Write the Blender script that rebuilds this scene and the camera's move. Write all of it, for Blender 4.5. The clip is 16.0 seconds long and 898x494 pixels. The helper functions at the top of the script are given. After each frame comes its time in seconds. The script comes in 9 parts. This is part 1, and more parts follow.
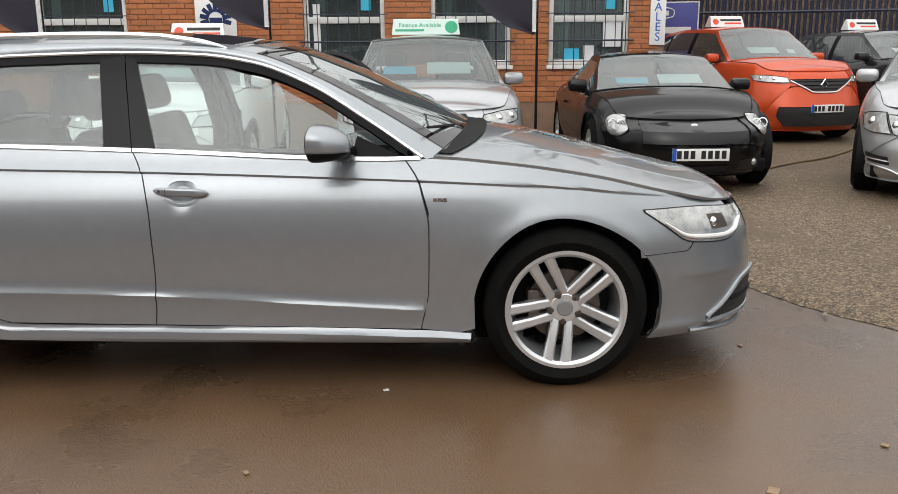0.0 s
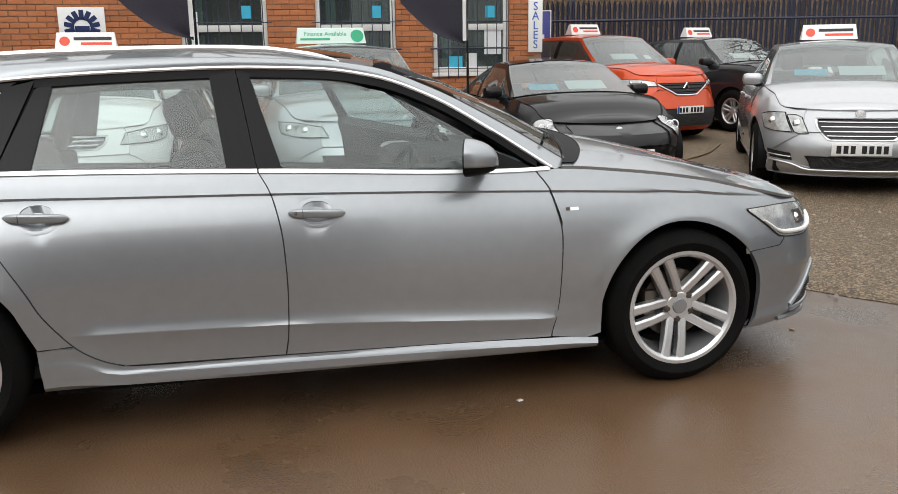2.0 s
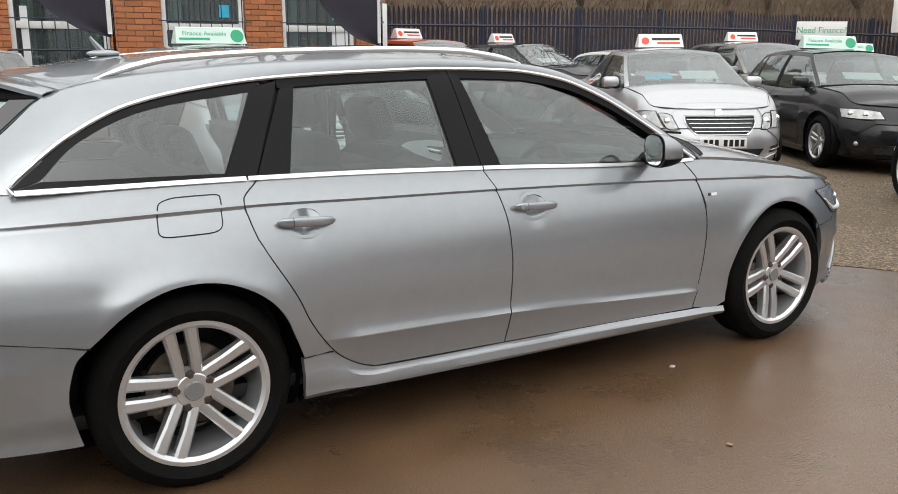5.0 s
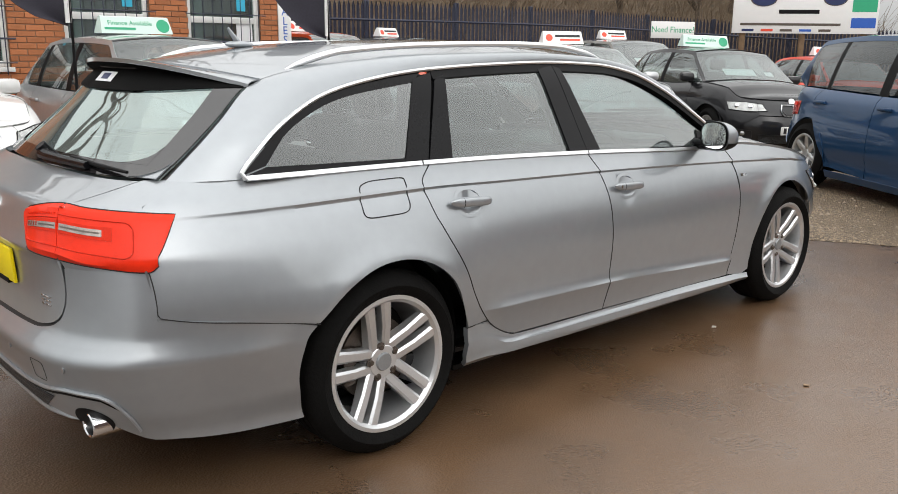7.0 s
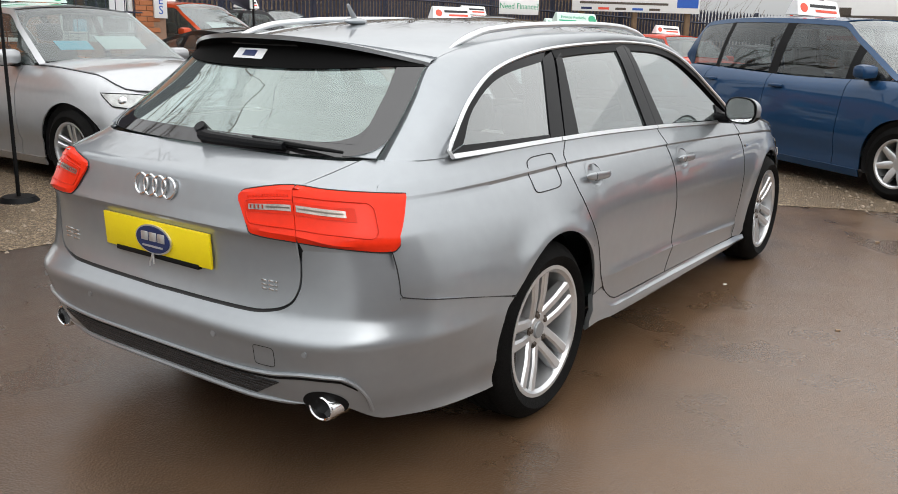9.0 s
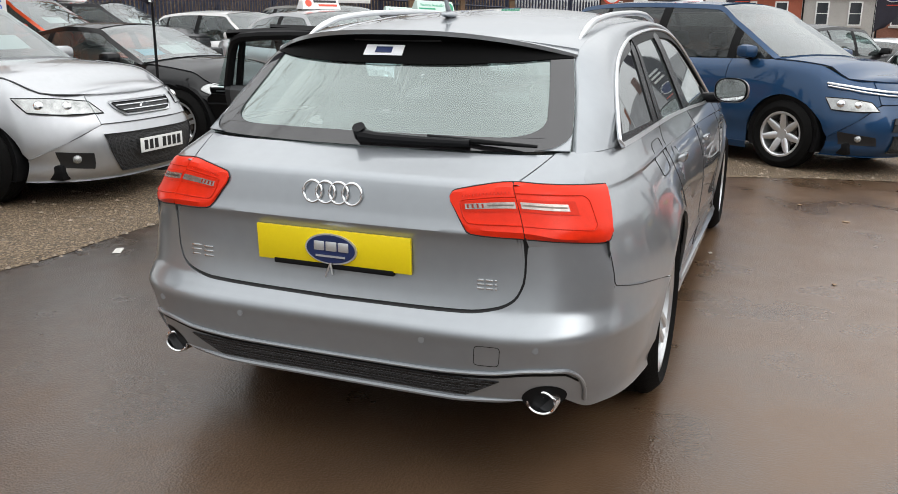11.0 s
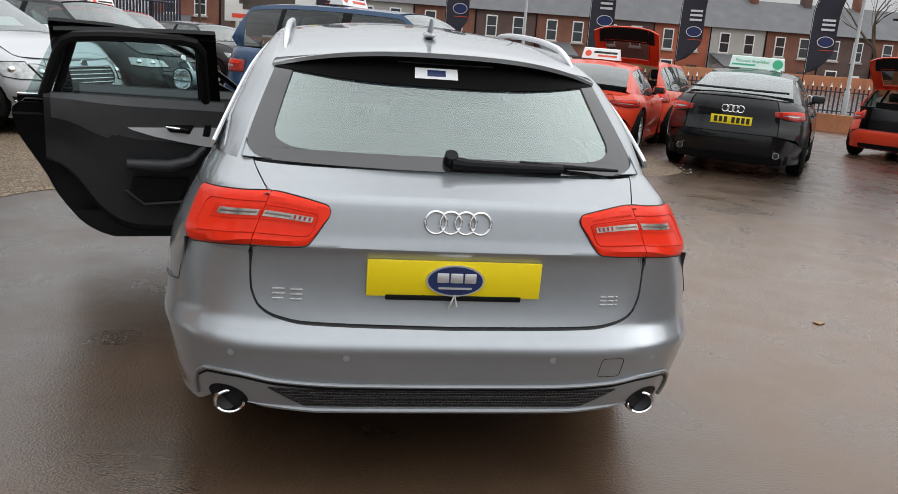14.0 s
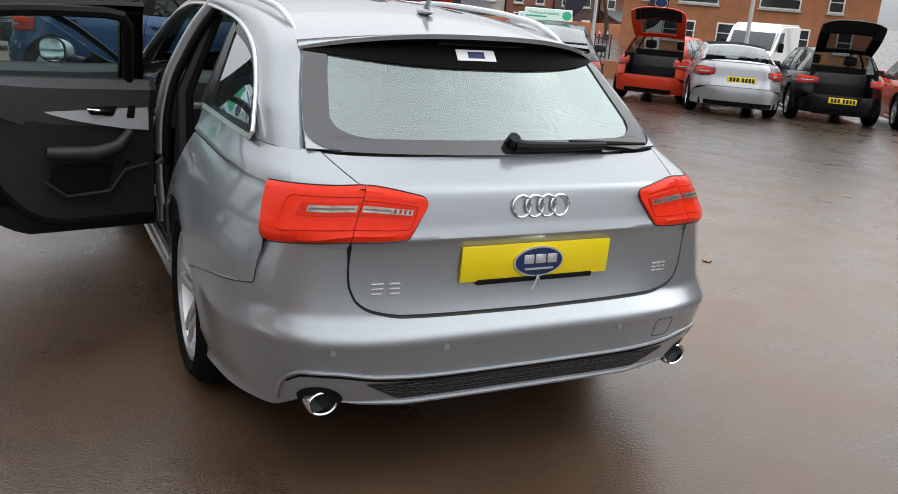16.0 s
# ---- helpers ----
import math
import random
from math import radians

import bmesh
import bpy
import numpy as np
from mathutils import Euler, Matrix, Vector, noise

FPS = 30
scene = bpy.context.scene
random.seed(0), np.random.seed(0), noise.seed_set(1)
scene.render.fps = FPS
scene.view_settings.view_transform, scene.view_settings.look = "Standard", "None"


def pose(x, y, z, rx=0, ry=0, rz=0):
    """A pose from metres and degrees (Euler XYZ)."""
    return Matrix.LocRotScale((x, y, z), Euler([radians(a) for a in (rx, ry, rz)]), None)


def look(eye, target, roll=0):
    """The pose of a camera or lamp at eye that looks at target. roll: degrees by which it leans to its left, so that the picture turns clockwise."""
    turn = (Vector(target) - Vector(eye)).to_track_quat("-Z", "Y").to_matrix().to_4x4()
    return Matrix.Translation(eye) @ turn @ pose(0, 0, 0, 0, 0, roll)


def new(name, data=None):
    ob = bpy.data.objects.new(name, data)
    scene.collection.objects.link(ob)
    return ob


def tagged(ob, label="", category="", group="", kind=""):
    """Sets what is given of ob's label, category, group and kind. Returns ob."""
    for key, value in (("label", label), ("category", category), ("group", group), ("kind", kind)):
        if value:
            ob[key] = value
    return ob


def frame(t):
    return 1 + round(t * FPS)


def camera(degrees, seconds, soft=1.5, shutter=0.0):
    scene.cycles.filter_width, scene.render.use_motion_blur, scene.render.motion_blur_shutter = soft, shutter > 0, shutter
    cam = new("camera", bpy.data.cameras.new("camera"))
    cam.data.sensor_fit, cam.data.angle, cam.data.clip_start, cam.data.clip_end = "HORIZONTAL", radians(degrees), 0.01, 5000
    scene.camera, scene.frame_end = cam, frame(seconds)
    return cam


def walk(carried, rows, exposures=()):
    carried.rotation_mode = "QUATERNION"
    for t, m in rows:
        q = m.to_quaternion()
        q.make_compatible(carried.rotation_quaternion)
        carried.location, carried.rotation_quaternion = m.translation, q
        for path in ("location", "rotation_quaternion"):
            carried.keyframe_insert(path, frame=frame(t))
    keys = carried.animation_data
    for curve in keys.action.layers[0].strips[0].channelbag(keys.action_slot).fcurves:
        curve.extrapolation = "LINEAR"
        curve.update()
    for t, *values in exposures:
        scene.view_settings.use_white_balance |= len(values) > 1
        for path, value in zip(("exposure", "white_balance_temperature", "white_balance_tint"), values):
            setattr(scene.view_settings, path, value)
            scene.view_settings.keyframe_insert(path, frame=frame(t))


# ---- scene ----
cam = camera(55.3, 16.0, soft=0.75)
PATH = [
    (0, (0.966, -4.21, 1.374), (0.976, -2.262, 0.922), -0.4),
    (0.5, (0.654, -4.213, 1.388), (0.808, -2.269, 0.944), -0.3),
    (1, (0.317, -4.158, 1.401), (0.57, -2.225, 0.954), -0.3),
    (1.5, (-0.018, -4.161, 1.397), (0.326, -2.241, 0.955), -1.1),
    (2, (-0.328, -4.058, 1.408), (0.127, -2.161, 0.966), -0.8),
    (2.5, (-0.644, -3.943, 1.419), (-0.083, -2.076, 0.973), -0.5),
    (3, (-0.974, -3.923, 1.412), (-0.291, -2.097, 0.966), -0.2),
    (3.5, (-1.256, -3.852, 1.422), (-0.478, -2.064, 0.975), 0.0),
    (3.7, (-1.38, -3.79, 1.421), (-0.569, -2.019, 0.968), -0.1),
    (5.8, (-2.593, -3.467, 1.425), (-1.44, -1.89, 1.0), 0.1),
    (6, (-2.713, -3.435, 1.422), (-1.529, -1.88, 0.996), 0.1),
    (6.5, (-3.002, -3.338, 1.432), (-1.764, -1.829, 0.995), 0.3),
    (7, (-3.242, -3.107, 1.419), (-1.915, -1.68, 0.967), 0.7),
    (7.5, (-3.497, -2.939, 1.444), (-2.096, -1.591, 0.975), 1.4),
    (8, (-3.758, -2.768, 1.416), (-2.292, -1.489, 0.949), 1.0),
    (8.5, (-3.943, -2.514, 1.408), (-2.413, -1.321, 0.923), 1.4),
    (9, (-4.13, -2.266, 1.42), (-2.529, -1.175, 0.918), 1.6),
    (9.5, (-4.363, -2.076, 1.396), (-2.703, -1.07, 0.909), 1.5),
    (10, (-4.507, -1.85, 1.415), (-2.803, -0.936, 0.907), 1.6),
    (10.2, (-4.537, -1.735, 1.396), (-2.813, -0.858, 0.887), 1.2),
    (12.3, (-4.913, -0.491, 1.466), (-3.004, -0.207, 0.939), 2.5),
    (12.5, (-4.93, -0.401, 1.467), (-3.011, -0.187, 0.947), 2.9),
    (13, (-4.983, -0.125, 1.46), (-3.048, -0.068, 0.961), 3.1),
    (13.5, (-4.958, 0.12, 1.469), (-3.024, 0.002, 0.976), 3.8),
    (14, (-4.878, 0.426, 1.458), (-2.966, 0.108, 0.963), 4.2),
    (14.5, (-4.872, 0.671, 1.477), (-2.994, 0.195, 0.978), 4.4),
    (15, (-4.847, 0.956, 1.475), (-3.014, 0.335, 0.974), 4.3),
    (15.5, (-4.744, 1.151, 1.504), (-2.967, 0.414, 0.958), 4.5),
    (16, (-4.606, 1.373, 1.504), (-2.89, 0.517, 0.934), 4.4),
]
walk(cam, [(t, look(eye, target, roll)) for t, eye, target, roll in PATH], [(0, 0.15, 6600, 10), (3.5, 0.15, 6600, 10), (6, 0.29, 6600, 10), (9, 0.35, 6500, 10), (12.5, 0.20, 6400, 10), (13.8, 0.12, 6370, 10), (16, 0.24, 6300, 10)])

# ---------------------------------------------------------------- sky and light
world = bpy.data.worlds.new("overcast_sky")
scene.world = world
world.use_nodes = True
wn, wl = world.node_tree.nodes, world.node_tree.links
sky = wn.new("ShaderNodeTexSky")
sky.sky_type, sky.sun_disc = 'NISHITA', False
sky.sun_elevation, sky.sun_rotation = radians(38), radians(200)
sky.air_density, sky.dust_density = 1.0, 3.0
veil = wn.new("ShaderNodeHueSaturation")
veil.inputs["Saturation"].default_value = 0.10
wl.new(sky.outputs[0], veil.inputs["Color"])
cloud = wn.new("ShaderNodeMixRGB")
cloud.inputs["Fac"].default_value = 0.62
cloud.inputs["Color2"].default_value = (8.35, 8.5, 8.55, 1)
wl.new(veil.outputs[0], cloud.inputs["Color1"])
wtc, wsep, wmap, wmul = wn.new("ShaderNodeTexCoord"), wn.new("ShaderNodeSeparateXYZ"), wn.new("ShaderNodeMapRange"), wn.new("ShaderNodeMixRGB")
wl.new(wtc.outputs["Generated"], wsep.inputs[0]), wl.new(wsep.outputs["Z"], wmap.inputs["Value"])
wmap.inputs["To Min"].default_value, wmap.inputs["To Max"].default_value = 0.55, 1.95
wmul.blend_type, wmul.inputs["Fac"].default_value = 'MULTIPLY', 1.0
wl.new(cloud.outputs[0], wmul.inputs["Color1"]), wl.new(wmap.outputs[0], wmul.inputs["Color2"])
wl.new(wmul.outputs[0], wn["Background"].inputs["Color"])
wn["Background"].inputs["Strength"].default_value = 0.125
sun = new("sun", bpy.data.lights.new("sun", 'SUN'))
sun.data.energy, sun.data.angle, sun.data.color = 0.6, radians(130), (1.0, 0.97, 0.93)
sun.matrix_world = look((0, 0, 20), (-2, 6, 0))


# ---------------------------------------------------------------- materials
def node_mat(name):
    m = bpy.data.materials.new(name)
    m.use_nodes = True
    return m, m.node_tree.nodes, m.node_tree.links, m.node_tree.nodes["Principled BSDF"]


def mat(name, col, rough=0.5, metal=0.0, coat=0.0, vary=0.12, scale=8.0, bump=0.0, bump_scale=60.0, island=0.0, spec=0.5):
    """A surface with slow stains, fine grain and, at wish, relief and a shade of its own for each piece."""
    m, n, l, p = node_mat(name)
    p.inputs["Roughness"].default_value, p.inputs["Metallic"].default_value = rough, metal
    p.inputs["Coat Weight"].default_value, p.inputs["Coat Roughness"].default_value = coat, 0.03
    p.inputs["Specular IOR Level"].default_value = spec
    tc = n.new("ShaderNodeTexCoord")
    a = n.new("ShaderNodeTexNoise")
    a.inputs["Scale"].default_value, a.inputs["Detail"].default_value = scale, 4
    b = n.new("ShaderNodeTexNoise")
    b.inputs["Scale"].default_value, b.inputs["Detail"].default_value = scale * 14, 3
    l.new(tc.outputs["Object"], a.inputs["Vector"]), l.new(tc.outputs["Object"], b.inputs["Vector"])
    mix = n.new("ShaderNodeMath")
    mix.operation = 'ADD'
    l.new(a.outputs["Fac"], mix.inputs[0]), l.new(b.outputs["Fac"], mix.inputs[1])
    last = mix.outputs[0]
    lo, hi = 0.55, 1.45
    if island:
        g = n.new("ShaderNodeNewGeometry")
        o = n.new("ShaderNodeObjectInfo")
        s1 = n.new("ShaderNodeMath")
        s1.operation = 'ADD'
        l.new(g.outputs["Random Per Island"], s1.inputs[0]), l.new(o.outputs["Random"], s1.inputs[1])
        s2 = n.new("ShaderNodeMath")
        s2.operation, s2.inputs[1].default_value = 'FRACT', 0
        l.new(s1.outputs[0], s2.inputs[0])
        s3 = n.new("ShaderNodeMath")
        s3.operation, s3.inputs[1].default_value = 'MULTIPLY_ADD', island
        l.new(s2.outputs[0], s3.inputs[0]), l.new(last, s3.inputs[2])
        last, hi = s3.outputs[0], 1.45 + island
    r = n.new("ShaderNodeMapRange")
    r.inputs["From Min"].default_value, r.inputs["From Max"].default_value = lo, hi
    l.new(last, r.inputs["Value"])
    c = n.new("ShaderNodeMixRGB")
    c.inputs["Color1"].default_value = (*[min(1, v * (1 - vary)) for v in col], 1)
    c.inputs["Color2"].default_value = (*[min(1, v * (1 + vary)) for v in col], 1)
    l.new(r.outputs[0], c.inputs["Fac"]), l.new(c.outputs[0], p.inputs["Base Color"])
    if bump:
        k = n.new("ShaderNodeTexNoise")
        k.inputs["Scale"].default_value, k.inputs["Detail"].default_value = bump_scale, 5
        bp = n.new("ShaderNodeBump")
        bp.inputs["Strength"].default_value, bp.inputs["Distance"].default_value = bump, 0.01
        l.new(tc.outputs["Object"], k.inputs["Vector"]), l.new(k.outputs["Fac"], bp.inputs["Height"])
        l.new(bp.outputs[0], p.inputs["Normal"])
    return m


def paint(name, col, metal=0.0, rough=0.4, coat=1.0):
    """Car paint: a base with or without metal flake under a clear coat, with a film of road dust."""
    m = mat(name, col, rough, metal, coat, 0.05, 1.5, spec=0.5 if coat > 0.9 else 0.08)
    n, l = m.node_tree.nodes, m.node_tree.links
    p = n["Principled BSDF"]
    tc = n.new("ShaderNodeTexCoord")
    d = n.new("ShaderNodeTexNoise")
    d.inputs["Scale"].default_value, d.inputs["Detail"].default_value = 5, 6
    r = n.new("ShaderNodeMapRange")
    r.inputs["From Min"].default_value, r.inputs["From Max"].default_value = 0.35, 0.8
    r.inputs["To Min"].default_value, r.inputs["To Max"].default_value = 0.01, 0.07
    l.new(tc.outputs["Object"], d.inputs["Vector"]), l.new(d.outputs["Fac"], r.inputs["Value"])
    l.new(r.outputs[0], p.inputs["Coat Roughness"])
    return m


def glass_mat(name, tint, gloss=0.05, haze=0.0, sheen=(0.95, 0.97, 0.97), slant=1.7):
    """A pane: tinted clear glass, glossier at a slant, with a haze of thin dust and painted milky sheen; gloss is its
    share head-on.
    """
    m, n, l, p = node_mat(name)
    n.remove(p)
    t = n.new("ShaderNodeBsdfTransparent")
    t.inputs["Color"].default_value = (*tint, 1)
    g = n.new("ShaderNodeBsdfGlossy")
    g.inputs["Roughness"].default_value = 0.02
    g.inputs["Color"].default_value = (*sheen, 1)
    lw = n.new("ShaderNodeLayerWeight")
    lw.inputs["Blend"].default_value = 0.5
    fp = n.new("ShaderNodeMath")
    fp.operation, fp.inputs[1].default_value = 'POWER', slant
    l.new(lw.outputs["Facing"], fp.inputs[0])
    f = n.new("ShaderNodeMath")
    f.operation, f.inputs[1].default_value, f.inputs[2].default_value = 'MULTIPLY_ADD', 1 - gloss, gloss
    l.new(fp.outputs[0], f.inputs[0])
    mx = n.new("ShaderNodeMixShader")
    l.new(f.outputs[0], mx.inputs[0]), l.new(t.outputs[0], mx.inputs[1]), l.new(g.outputs[0], mx.inputs[2])
    # teal-grey diffuse share: dust film plus a milky sheen put into the colour
    d = n.new("ShaderNodeBsdfDiffuse")
    d.inputs["Color"].default_value = (0.50, 0.58, 0.57, 1)
    ns = n.new("ShaderNodeTexNoise")
    ns.inputs["Scale"].default_value = 3.0
    mr = n.new("ShaderNodeMapRange")
    mr.inputs["To Min"].default_value, mr.inputs["To Max"].default_value = haze * 0.6, haze * 1.4
    l.new(ns.outputs["Fac"], mr.inputs["Value"])
    m2 = n.new("ShaderNodeMixShader")
    l.new(mr.outputs[0], m2.inputs[0]), l.new(mx.outputs[0], m2.inputs[1]), l.new(d.outputs[0], m2.inputs[2])
    l.new(m2.outputs[0], n["Material Output"].inputs["Surface"])
    return m


M_GREY = paint("grey_metallic_paint", (0.325, 0.346, 0.365), 0.65, 0.33)
M_GREY.node_tree.nodes["Principled BSDF"].inputs["Coat IOR"].default_value = 1.5
M_SILVER = paint("silver_paint", (0.47, 0.48, 0.495), 0.65, 0.36)
M_BLACK = paint("black_paint", (0.0035, 0.0035, 0.004), coat=0.65)
M_DARK = paint("dark_grey_paint", (0.016, 0.016, 0.018), 0.2, coat=0.8)
M_RED = paint("red_paint", (0.62, 0.050, 0.018), coat=0.7)
M_ORANGE = paint("orange_red_paint", (0.58, 0.075, 0.02), 0.3, coat=0.75)
M_BLUE = paint("blue_paint", (0.014, 0.052, 0.125), 0.35, coat=0.85)
M_WHITE = paint("white_paint", (0.75, 0.75, 0.74))
M_TAUPE = paint("taupe_paint", (0.22, 0.21, 0.19), 0.5)
M_GLASS = glass_mat("window_glass", (0.52, 0.64, 0.62), 0.065, 0.065, slant=2.0)
M_GLASS_DARK = glass_mat("privacy_glass", (0.20, 0.22, 0.22), 0.04, 0.015, slant=3.0)
M_GLASS_CAR = glass_mat("parked_car_glass", (0.46, 0.56, 0.54), 0.055, 0.05, slant=3.0)
# paler copy of the window glass; the open doors' extra brightness is in its tint
M_GLASS_OPEN = glass_mat("bright_door_glass", (0.74, 0.88, 0.88), 0.06, 0.03)
M_TRIM = mat("black_trim", (0.007, 0.007, 0.0075), 0.5, spec=0.12, vary=0.3)
M_GLOSSBLACK = mat("gloss_black_trim", (0.006, 0.006, 0.007), 0.22, coat=0.0, spec=0.16, vary=0.2)
M_RUBBER = mat("tyre_rubber", (0.006, 0.0058, 0.0056), 0.8, vary=0.4, scale=12, bump=0.25, bump_scale=90, spec=0.10)
M_ALLOY = mat("alloy", (0.66, 0.67, 0.68), 0.30, 0.8, 0.3, 0.05, 6)
M_STEEL = mat("brake_steel", (0.12, 0.10, 0.085), 0.45, 0.8, vary=0.35, scale=20)
M_CHROME = mat("chrome", (0.82, 0.83, 0.84), 0.10, 1.0, vary=0.03)
M_SATIN = mat("satin_aluminium", (0.80, 0.81, 0.82), 0.28, 0.9, vary=0.03)
M_LAMPRED = mat("red_lamp_lens", (0.76, 0.030, 0.008), 0.30, spec=0.10, coat=0.18, vary=0.12, scale=40)
M_LAMPRED_DARK = mat("deep_red_lens", (0.62, 0.026, 0.008), 0.35, spec=0.1, coat=0.04, vary=0.2, scale=40)
M_LAMPCLEAR = mat("clear_lamp_lens", (0.40, 0.41, 0.40), 0.12, 0.5, coat=1.0, vary=0.7, scale=16)
M_TAIL = mat("ruby_lamp_lens", (0.36, 0.016, 0.010), 0.2, spec=0.3, coat=0.4, vary=0.3, scale=25)
M_YELLOW = mat("yellow_plate", (0.86, 0.66, 0.005), 0.28, vary=0.03)
M_PLATEWHITE = mat("white_plate", (0.78, 0.78, 0.76), 0.3, vary=0.04)
M_INK = mat("black_ink", (0.01, 0.01, 0.011), 0.5)
M_NAVY = mat("navy_print", (0.012, 0.025, 0.10), 0.35)
M_EURO = mat("blue_print", (0.02, 0.10, 0.45), 0.35)
M_CABIN = mat("cabin_plastic", (0.017, 0.0175, 0.019), 0.5, spec=0.4, vary=0.3, bump=0.15, bump_scale=300)
M_SEAT = mat("charcoal_leather", (0.028, 0.028, 0.030), 0.5, vary=0.25, scale=10, bump=0.2, bump_scale=120)
M_SIGNWHITE = mat("sign_white", (0.80, 0.80, 0.79), 0.35, vary=0.03)
M_SIGNRED = mat("sign_red", (0.72, 0.07, 0.03), 0.4, vary=0.05)
M_SIGNGREEN = mat("sign_green", (0.02, 0.36, 0.18), 0.4, vary=0.05)
M_SIGNPALE = mat("sign_pale_green", (0.62, 0.76, 0.70), 0.4, vary=0.03)
M_PAPER = mat("paper", (0.78, 0.79, 0.80), 0.7, vary=0.05)
M_CYAN = mat("cyan_print", (0.05, 0.50, 0.72), 0.5)


# ---------------------------------------------------------------- mesh helpers
def link(name, me, material, parent=None, label=""):
    ob = new(name, me)
    me.materials.append(material)
    if parent:
        ob.parent = parent
    if label:
        ob["label"] = label
    return ob


def part(name, bm, material, parent=None, label="", smooth=True):
    """Links a bmesh as one mesh object under a thing or a part."""
    bmesh.ops.recalc_face_normals(bm, faces=bm.faces)
    me = bpy.data.meshes.new(name)
    bm.to_mesh(me)
    bm.free()
    if smooth:
        me.polygons.foreach_set("use_smooth", [True] * len(me.polygons))
        me.set_sharp_from_angle(angle=radians(35))
    return link(name, me, material, parent, label)


def raw(name, verts, faces, material, parent=None, label="", smooth=True):
    me = bpy.data.meshes.new(name)
    me.from_pydata([tuple(v) for v in verts], [], faces)
    if smooth:
        me.polygons.foreach_set("use_smooth", [True] * len(me.polygons))
        me.set_sharp_from_angle(angle=radians(35))
    me.update()
    return link(name, me, material, parent, label)


def empty(name, m, label, category, group="", kind=""):
    ob = new(name)
    ob.empty_display_size = 0.2
    ob.matrix_world = m
    return tagged(ob, label, category, group, kind)


def box_bm(bm, lo, hi, bevel=0.0, m=None):
    """Adds a box from corner to corner, its edges rounded."""
    r = bmesh.ops.create_cube(bm, size=1.0)
    vs = r["verts"]
    for v in vs:
        v.co = Vector([l + (h - l) * (c + 0.5) for l, h, c in zip(lo, hi, v.co)])
    if bevel:
        es = list({e for v in vs for e in v.link_edges})
        r = bmesh.ops.bevel(bm, geom=es, offset=bevel, segments=2, affect='EDGES', profile=0.5)
        vs = list({v for f in r["faces"] for v in f.verts} | {v for v in vs if v.is_valid})
    if m is not None:
        bmesh.ops.transform(bm, matrix=m, verts=vs)
    return bm


def box(name, lo, hi, material, parent=None, bevel=0.0, label="", m=None):
    return part(name, box_bm(bmesh.new(), lo, hi, bevel, m), material, parent, label)


def lathe(profile, n=48, axis="y"):
    """Verts and faces of a profile of (radius, along) turned round the y axis."""
    vs, fs, k = [], [], len(profile)
    for i in range(n):
        a = 2 * math.pi * i / n
        for r, y in profile:
            vs.append((r * math.cos(a), y, r * math.sin(a)) if axis == "y" else (r * math.cos(a), r * math.sin(a), y))
    for i in range(n):
        for j in range(k - 1):
            a, b = i * k + j, ((i + 1) % n) * k + j
            fs.append((a, a + 1, b + 1, b))
    return vs, fs


def tube(bm, pts, r, n=8, closed=False):
    """Adds a round bar along points; r is one radius or one for each point."""
    pts = [Vector(p) for p in pts]
    rings = []
    for i, p in enumerate(pts):
        a, b = pts[i - 1 if (i or closed) else i], pts[(i + 1) % len(pts) if (closed or i + 1 < len(pts)) else i]
        d = (b - a).normalized()
        q = d.to_track_quat('Z', 'Y')
        rr = r[i] if isinstance(r, (list, tuple)) else r
        rings.append([bm.verts.new(p + q @ Vector((rr * math.cos(2 * math.pi * k / n), rr * math.sin(2 * math.pi * k / n), 0))) for k in range(n)])
    for i in range(len(rings) - (0 if closed else 1)):
        a, b = rings[i], rings[(i + 1) % len(rings)]
        for k in range(n):
            bm.faces.new((a[k], a[(k + 1) % n], b[(k + 1) % n], b[k]))
    if not closed:
        bm.faces.new(rings[0][::-1]), bm.faces.new(rings[-1])
    return bm


def text_mesh(name, body, size, material, m, parent=None, align='CENTER', depth=0.002):
    """Flat raised letters in the built-in font, as a mesh."""
    cu = bpy.data.curves.new(name, 'FONT')
    cu.body, cu.size, cu.extrude, cu.align_x, cu.align_y = body, size, depth, align, 'CENTER'
    cu.resolution_u = 3
    tmp = bpy.data.objects.new(name, cu)
    scene.collection.objects.link(tmp)
    dg = bpy.context.evaluated_depsgraph_get()
    me = bpy.data.meshes.new_from_object(tmp.evaluated_get(dg))
    bpy.data.objects.remove(tmp), bpy.data.curves.remove(cu)
    me.name = name
    me.materials.clear()
    me.transform(m)
    return link(name, me, material, parent)


